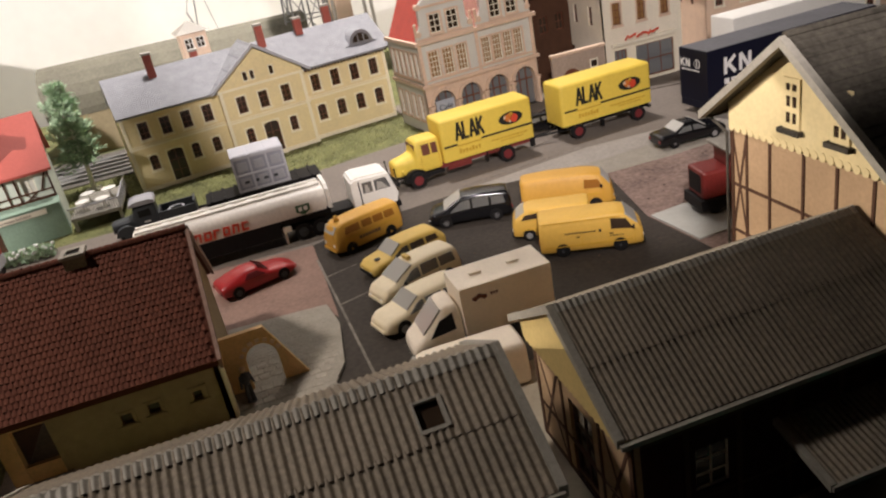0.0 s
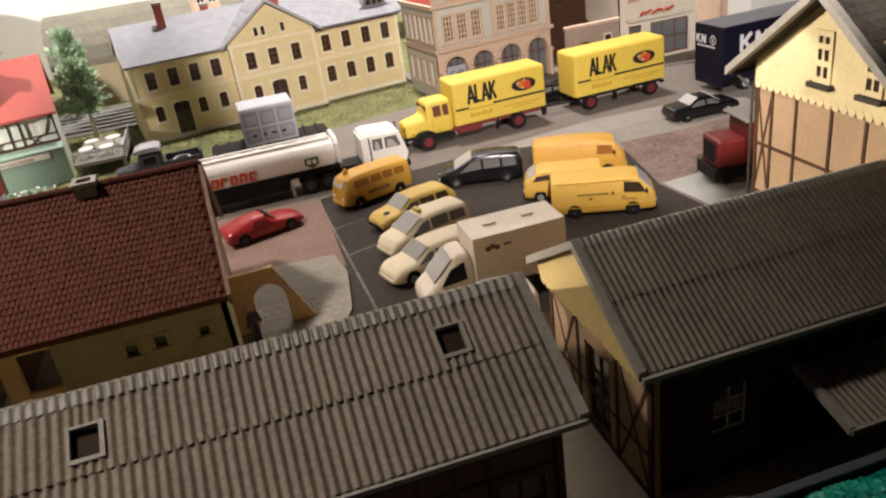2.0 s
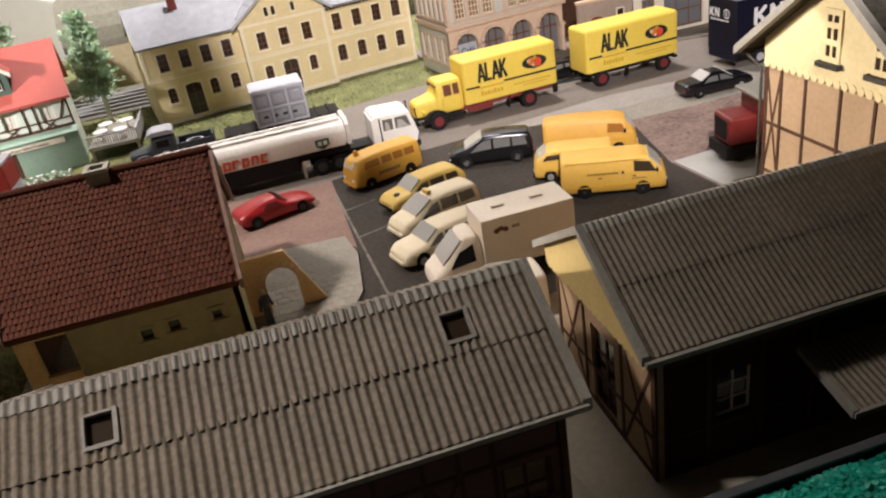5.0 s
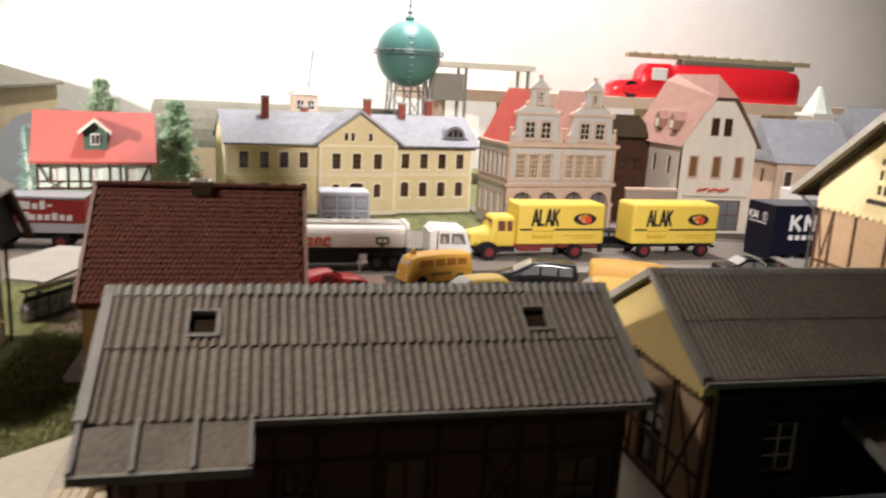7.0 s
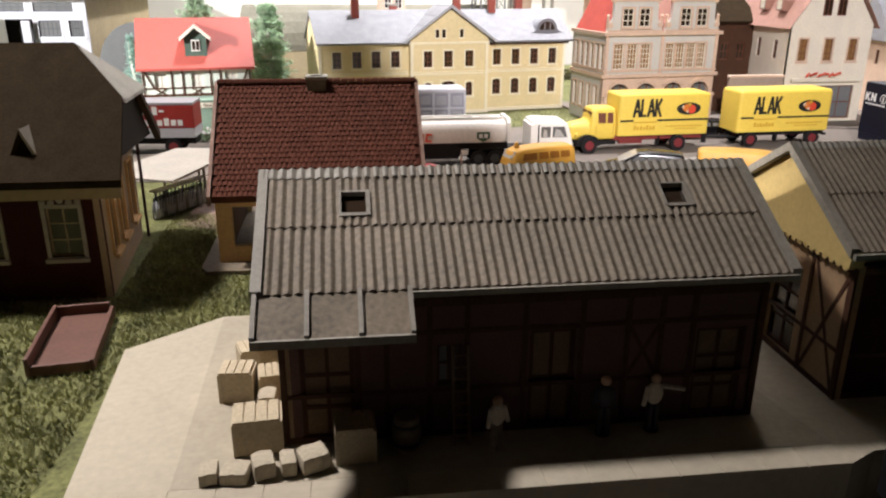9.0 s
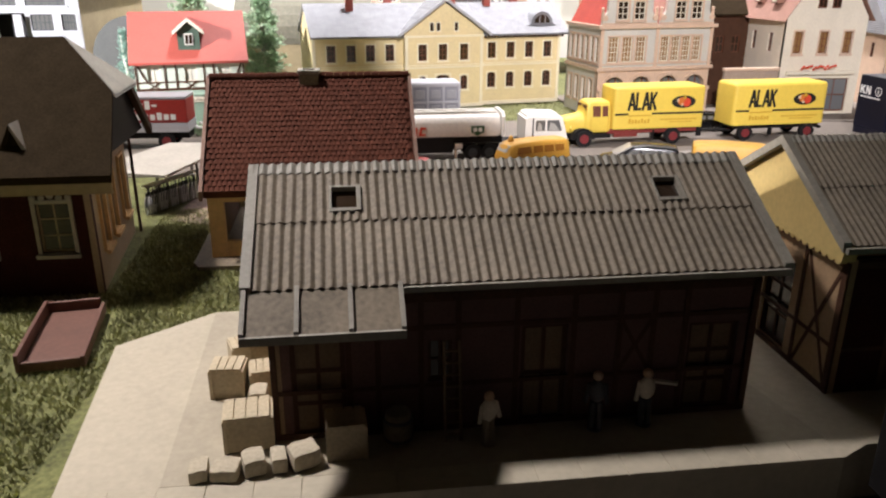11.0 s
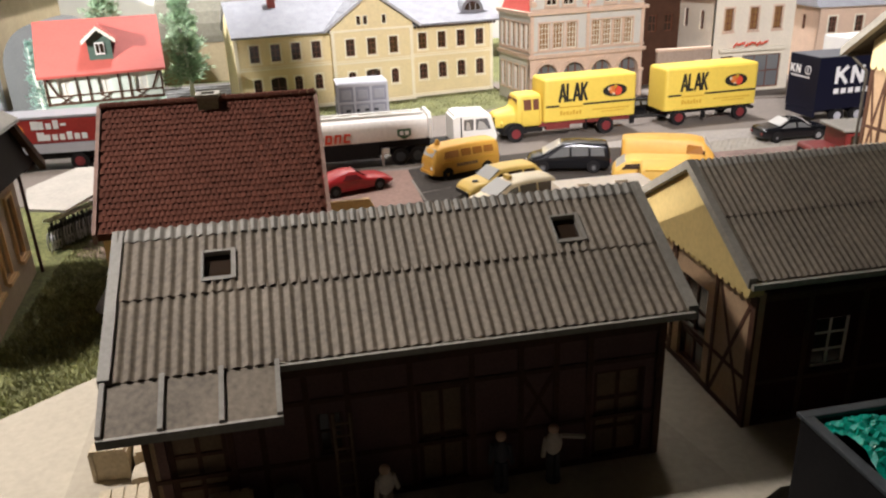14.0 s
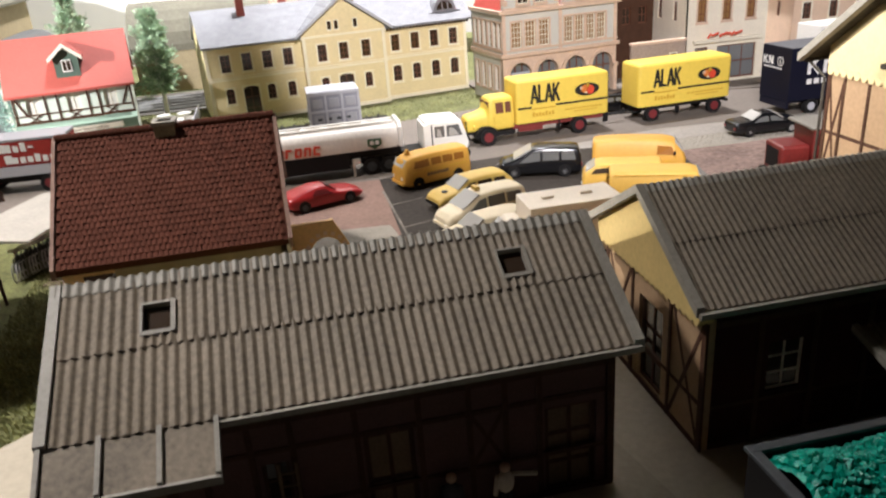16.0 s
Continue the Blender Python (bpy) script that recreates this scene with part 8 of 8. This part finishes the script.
# rust-red inspection tray beside the brick house
pt = thing("rust_red_tray", -15.15, 5.2, 0, 7, "rust-red plastic loading tray lying in the grass", "tray")
bm = bm_new()
box(bm, -0.95, 0.95, -2.2, 2.2, 0.12, 0.25)
part("tray_floor", bm, "pit", pt)
for a in ((-1.1, -0.95, -2.35, 2.35, 0.02, 0.7), (0.95, 1.1, -2.35, 2.35, 0.02, 0.45), (-0.95, 0.95, -2.35, -2.2, 0.02, 0.4), (-0.95, 0.95, 2.2, 2.35, 0.02, 0.65)):
    bm = bm_new()
    box(bm, *a, 0.03)
    part("rim", bm, "pit", pt)

# bicycle shelter
bs_ = thing("bicycle_shelter", 0, 0, 0, 0, "pale grey flat shelter roof over a row of bicycles", "shelter")
ROOF = [(-17.61, 24.85), (-16.52, 20.96), (-14.38, 20.09), (-13.09, 24.02), (-13.56, 28.47), (-15.86, 28.74)]
bm = bm_new()
prism(bm, ROOF, "z", 2.22, 2.36)
part("roof", bm, "kerb", bs_)
for x, y in ((-15.6, 23.4), (-13.4, 23.9), (-14.3, 27.0)):
    bm = bm_new()
    rod(bm, (x, y, 0), (x, y, 2.22), 0.08)
    part("post", bm, "steel", bs_)
for k in range(20):
    f = k / 19
    bk = thing("bicycle", lerp(-15.71, -13.52, f), lerp(20.82, 24.21, f), 0, 96 + (k * 5 % 7), "thin grey wire bicycle parked at the shelter", "bicycle", group="bicycles at the shelter")
    for x in (-0.1, 1.15):
        bm = bm_new()
        prev = None
        for j in range(19):
            a = j * math.pi / 9
            cur = [bm.verts.new((x + (0.48 + dr) * math.cos(a), dy, 0.5 + (0.48 + dr) * math.sin(a))) for dr, dy in ((-0.045, 0), (0, 0.04), (0.045, 0), (0, -0.04))]
            if prev:
                for q in range(4):
                    bm.faces.new((prev[q], prev[(q + 1) % 4], cur[(q + 1) % 4], cur[q]))
            prev = cur
        bmesh.ops.remove_doubles(bm, verts=bm.verts, dist=0.001)
        part("wheel", bm, "light_grey" if k % 4 else "steel", bk)
    bm = bm_new()
    for p, q in (((-0.1, 0.5), (0.45, 0.45)), ((0.45, 0.45), (0.3, 1.15)), ((0.3, 1.05), (0.95, 1.1)), ((0.45, 0.45), (0.95, 1.05)), ((1.15, 0.5), (0.92, 1.35)), ((-0.1, 0.5), (0.3, 1.0))):
        rod(bm, (p[0], 0, p[1]), (q[0], 0, q[1]), 0.04, 4)
    part("frame", bm, "dark_grey", bk)
    bm = bm_new()
    rod(bm, (0.9, -0.28, 1.38), (0.9, 0.28, 1.38), 0.06, 5)
    ball(bm, (1.0, 0, 1.3), 0.13, 1)
    part("handlebar", bm, "print_white", bk)

# crane behind the station
cr = thing("yard_crane", 1.2, 78.5, 0, 0, "thin dark yard crane behind the station", "crane")
bm = bm_new()
rod(bm, (0, 0, 9), (-0.9, 0, 12.0), 0.09)
rod(bm, (-0.3, 0, 9), (0.7, 0, 16.5), 0.08)
rod(bm, (0.7, 0, 16.5), (2.0, 0, 9.6), 0.04)
rod(bm, (0.7, 0, 16.5), (-0.9, 0, 12.0), 0.04)
box(bm, -0.6, 0.6, -0.6, 0.6, 8.5, 9.6)
box(bm, -0.15, 0.15, -0.15, 0.15, 0, 8.5)
part("jib", bm, "steel", cr)

# ---- markings and litter of the lot ----
def strip(name, p, q, w, z, material, label):
    p, q = Vector((*p, 0)), Vector((*q, 0))
    d = (q - p).normalized()
    n = Vector((-d.y, d.x, 0)) * w / 2
    bm = bm_new()
    prism(bm, [tuple(v[:2]) for v in (p - n, q - n, q + n, p + n)], "z", z, z + 0.006)
    return solid(name, bm, material, label, "marking", kind="structure")


strip("marking_1", (4.5, 27.5), (4.9, 13.0), 0.14, 0.012, "worn_line", "thin worn pale line on the parking lot")
strip("marking_2", (4.7, 20.6), (7.0, 21.3), 0.1, 0.012, "worn_line", "thin worn pale line on the parking lot")
strip("marking_3", (4.6, 24.6), (6.6, 25.2), 0.1, 0.012, "worn_line", "thin worn pale line on the parking lot")
strip("marking_4", (15.0, 32.6), (26.4, 33.9), 0.12, 0.006, "worn_line", "thin worn line along the street")
rnd = random.Random(9)
bm = bm_new()
for _ in range(90):
    x, y = rnd.uniform(4.8, 23), rnd.uniform(9, 30)
    s = rnd.uniform(0.03, 0.09)
    ball(bm, (x, y, 0.02), s, 1, (1, 1, 0.5))
for _ in range(45):
    x, y = rnd.uniform(24.5, 37), rnd.uniform(18, 27.6)
    ball(bm, (x, y, 0.06), rnd.uniform(0.03, 0.10), 1, (1, 1, 0.6))
solid("loose_clods", bm, "clod", "loose crumbs of brown earth", "crumbs", kind="stuff")
NX, NY = 90, 40
vs, fs = [], []
for j in range(NY + 1):
    for i in range(NX + 1):
        x, y = lerp(25.3, 40.0, i / NX), lerp(20.4, 27.3, j / NY)
        edge = min(1.0, 6 * min(i / NX, 1 - i / NX, j / NY, 1 - j / NY))
        rut = 0.5 + 0.5 * math.sin(1.5 * (y - 0.18 * x) + 0.6 * math.sin(x * 0.8))
        z = 0.012 + edge * (0.02 + 0.16 * rut * (0.6 + 0.4 * math.sin(x * 1.7 + y)) + 0.05 * math.sin(5.1 * x + 2 * y) * math.sin(4.3 * y - x) + rnd.uniform(0, 0.035))
        vs.append((x * U, y * U, z * U))
for j in range(NY):
    for i in range(NX):
        o = j * (NX + 1) + i
        fs.append((o, o + 1, o + NX + 2, o + NX + 1))
me = bpy.data.meshes.new("earth_ruts")
me.from_pydata(vs, [], fs)
me.materials.append(M["earth"])
tagged(new("earth_ruts", me), "rutted red-brown earth of the yard", "ground", kind="structure")
bm = bm_new()
for k in range(34):
    for j in range(9):
        x, y = 22.6 + k * 0.43 + (j % 2) * 0.2, 27.75 + j * 0.3
        if y < 30.4 and (x - 22) * 0.93 + (y - 30.5) > 0.6 and x < 37.2:
            box(bm, x - 0.18, x + 0.18, y - 0.125, y + 0.125, 0.008, 0.035)
solid("lane_cobbles", bm, "cobble", "small grey cobblestones of the lane", "cobbles", kind="stuff")
bm = bm_new()
for k in range(22):
    for j in range(26):
        x, y = -1.3 + k * 0.27 + (j % 2) * 0.13, 12.3 + j * 0.34
        if x < 3.3 + min(0.8, (y - 12.3) * 0.16) - 0.2 and y < 20.9 and not (14.5 < y < 15.1 and x < 2.2):
            z = 0.16
            x, y, z = x + rnd.uniform(-0.03, 0.03), y + rnd.uniform(-0.04, 0.04), z + rnd.uniform(-0.012, 0.006)
            prism(bm, [(x + 0.128 * math.cos(a * 1.0472 + 0.5), y + 0.165 * math.sin(a * 1.0472 + 0.5)) for a in range(6)], "z", z - 0.02, z + 0.016)
solid("yard_cobbles", bm, "cobble", "grey cobblestones of the small yard", "cobbles", kind="stuff")

# ---- grass fibres ----
def grass(name, regions, n, seed, hmax):
    rnd = random.Random(seed)
    vs, fs = [], []
    tot = sum((b - a) * (d - c) for a, b, c, d, _ in regions)
    for a, b, c, d, keep in regions:
        for _ in range(int(n * (b - a) * (d - c) / tot)):
            x, y = rnd.uniform(a, b), rnd.uniform(c, d)
            if not keep(x, y):
                continue
            h, t, w = rnd.uniform(0.1, hmax), rnd.uniform(0, 6.28), rnd.uniform(0.02, 0.05)
            dx, dy = math.cos(t), math.sin(t)
            lx, ly = rnd.uniform(-0.14, 0.14), rnd.uniform(-0.14, 0.14)
            i = len(vs)
            vs += [(U * (x - dx * w), U * (y - dy * w), -0.06 * U), (U * (x + dx * w), U * (y + dy * w), -0.06 * U), (U * (x + lx), U * (y + ly), U * (h - 0.06))]
            fs.append((i, i + 1, i + 2))
    me = bpy.data.meshes.new(name)
    me.from_pydata(vs, [], fs)
    me.materials.append(M["grass_blade"])
    return tagged(new(name, me), "short green flocked grass fibres", "grass", kind="stuff")


def off_platform(x, y):
    if -16.5 < x < -13.9 and 2.8 < y < 7.6:
        return False
    return not (x > -13.2 + 0.06 * y and y < 6.5 and (y - 3.9) * 3.0 - (x + 13.0) * 2.5 < 0.3)


grass("grass_near", [(-30, -8.9, -8, 9.5, off_platform), (-14.8, -8.9, 9.5, 21.5, lambda x, y: not (x > -11.5 and y > 11.6))], 60000, 3, 0.26)
grass("grass_far", [(-9, 19, 44.2, 57, lambda x, y: (y - 52.4) < (x + 8) * 0.17 - 0.1 and y > 45.0 + max(0, (x - 7.4) * 0.5)), (-16, -7.5, 52, 61, lambda x, y: True), (-40, -22, 43, 60, lambda x, y: True)], 20000, 5, 0.22)

# ---- roof tiles of the red-tiled house ----
def tile_mesh():
    bm = bm_new()
    pts = [(-0.115, 0.0), (-0.075, 0.035), (0.0, 0.052), (0.075, 0.035), (0.115, 0.0)]
    lo_, hi_ = [], []
    for x, z in pts:
        lo_.append(bm.verts.new((x, -0.18, z + 0.058)))
        hi_.append(bm.verts.new((x, 0.165, z + 0.01)))
    und = [bm.verts.new((x, -0.18, 0.0)) for x, z in (pts[0], pts[-1])]
    for i in range(4):
        bm.faces.new((lo_[i], lo_[i + 1], hi_[i + 1], hi_[i]))
    bm.faces.new([und[0], und[1]] + list(reversed(lo_)))
    bm.faces.new((und[0], lo_[0], hi_[0]))
    bm.faces.new((und[1], hi_[4], lo_[4]))
    return mesh_of("tile", bm, "tile_red", True)


tile = tile_mesh()
slope = math.degrees(math.atan2(RI[1] - EA[1], RI[0] - EA[0]))
nrow, ncol = 22, 41
count = 0
rest_v, rest_f = [], []
for j in range(nrow):
    for i in range(ncol):
        f = (j + 0.55) / nrow
        x = -11.0 + (i + 0.5 + (0.5 if j % 2 else 0.0)) * (9.45 / (ncol + 0.5))
        m = pose(x * U, lerp(EA[0], RI[0], f) * U, (lerp(EA[1], RI[1], f) + 0.01) * U, slope, random.uniform(-1.5, 1.5), random.uniform(-1, 1))
        if x > -4.75:
            if count < 300:
                ob = new("tile", tile)
                ob.parent = rh
                ob.matrix_local = m
                count += 1
                continue
        o = len(rest_v)
        rest_v += [tuple(m @ v.co) for v in tile.vertices]
        rest_f += [tuple(o + k for k in p.vertices) for p in tile.polygons]
me = bpy.data.meshes.new("roof_tiles")
me.from_pydata(rest_v, [], rest_f)
me.materials.append(M["tile_red"])
ob = new("roof_tiles", me)
ob.parent = rh
ob["kind"] = "stuff"

# platform slabs along the track edge
for k in range(17):
    bm = bm_new()
    x = -12.2 + k * 1.22
    box(bm, x + 0.02, x + 1.2, -5.42, -4.5, 0.2, 0.325, 0.012)
    s = part("slab", bm, "platform", bpy.data.objects["platform"])


# ---- wagon on the front track ----
wg = thing("open_goods_wagon", 14.8, -7.4, -1.3, 0, "black open goods wagon loaded with teal glass gravel", "wagon")
for a in ((-5.6, 5.6, -1.65, -1.5, 1.1, 4.5), (-5.6, 5.6, 1.5, 1.65, 1.1, 4.5), (-5.6, -5.45, -1.5, 1.5, 1.1, 4.5), (5.45, 5.6, -1.5, 1.5, 1.1, 4.5), (-5.6, 5.6, -1.65, 1.65, 0.9, 1.1)):
    bm = bm_new()
    box(bm, *a)
    part("side_board" if a[5] > 2 else "wagon_floor", bm, "black_plastic", wg)
for k in range(8):
    bm = bm_new()
    x = -5.4 + k * 1.54
    box(bm, x - 0.08, x + 0.08, 1.65, 1.75, 1.1, 4.45)
    part("stake", bm, "black_plastic", wg)
for y in (-1.58, 1.58):
    bm = bm_new()
    box(bm, -5.7, 5.7, y - 0.14, y + 0.14, 4.5, 4.62, 0.02)
    part("top_rail", bm, "dark_grey", wg)
for x in (-5.55, 5.55):
    bm = bm_new()
    box(bm, x - 0.14, x + 0.14, -1.44, 1.44, 4.5, 4.62, 0.02)
    part("top_rail", bm, "dark_grey", wg)
for x in (-3.8, 3.8):
    for y in (-0.75, 0.75):
        wheel(wg, x, y, 0.5, 0.2, "black_plastic")
rnd = random.Random(12)
bm = bm_new()
gx, gy = 60, 18
gv = [[bm.verts.new((-5.4 + 10.8 * i / gx, -1.48 + 2.96 * j / gy, 4.1 + 1.0 * math.sin(math.pi * j / gy) * (0.75 + 0.25 * math.sin(i * 0.42)) + rnd.uniform(-0.05, 0.09))) for j in range(gy + 1)] for i in range(gx + 1)]
for i in range(gx):
    for j in range(gy):
        bm.faces.new((gv[i][j], gv[i + 1][j], gv[i + 1][j + 1], gv[i][j + 1]))
g = part("gravel", bm, "gravel_teal", wg, "heap of glossy teal glass gravel")
bm = bm_new()
for _ in range(1600):
    i, j = rnd.randrange(1, gx), rnd.randrange(1, gy)
    c = (-5.4 + 10.8 * i / gx, -1.48 + 2.96 * j / gy, 4.18 + 1.0 * math.sin(math.pi * j / gy) * (0.75 + 0.25 * math.sin(i * 0.42)))
    e = Euler((rnd.uniform(0, 3), rnd.uniform(0, 3), rnd.uniform(0, 3))).to_matrix().to_4x4()
    box(bm, -0.09, 0.09, -0.07, 0.07, -0.06, 0.06, m=Matrix.Translation(c) @ e)
gg = part("gravel", bm, "gravel_teal", wg)
gg["kind"] = "stuff"

# ---- cobblestones of the yard behind the arch wall ----
def inside(x, y, pts):
    hit = False
    for (ax, ay), (bx, by) in zip(pts, pts[1:] + pts[:1]):
        if (ay > y) != (by > y) and x < (bx - ax) * (y - ay) / (by - ay) + ax:
            hit = not hit
    return hit


def stone_mesh(w, d, h):
    bm = bm_new()
    box(bm, -w, w, -d, d, 0, h)
    top = [v for v in bm.verts if v.co.z > h * 0.5]
    for v in top:
        v.co.x *= 0.88
        v.co.y *= 0.87
    return mesh_of("cobblestone", bm, "cobblestone", True)


STONES = [stone_mesh(0.275, 0.235, 0.03), stone_mesh(0.255, 0.25, 0.024), stone_mesh(0.285, 0.225, 0.034)]
rnd = random.Random(41)
for j in range(9):
    for i in range(11):
        x, y = -1.2 + i * 0.58 + (0.29 if j % 2 else 0.0) + rnd.uniform(-0.03, 0.03), 12.35 + j * 0.52 + rnd.uniform(-0.03, 0.03)
        if inside(x, y, COBBLE_EDGE) and inside(x + 0.29, y - 0.26, COBBLE_EDGE) and inside(x + 0.29, y + 0.26, COBBLE_EDGE) and not (-1.8 < x < 2.3 and 14.5 < y < 15.15):
            st_ = new("cobblestone", STONES[rnd.randrange(3)])
            st_.parent = cobble_yard
            st_.matrix_local = pose(x * U, y * U, 0.16 * U, 0, 0, rnd.uniform(-16, 16))
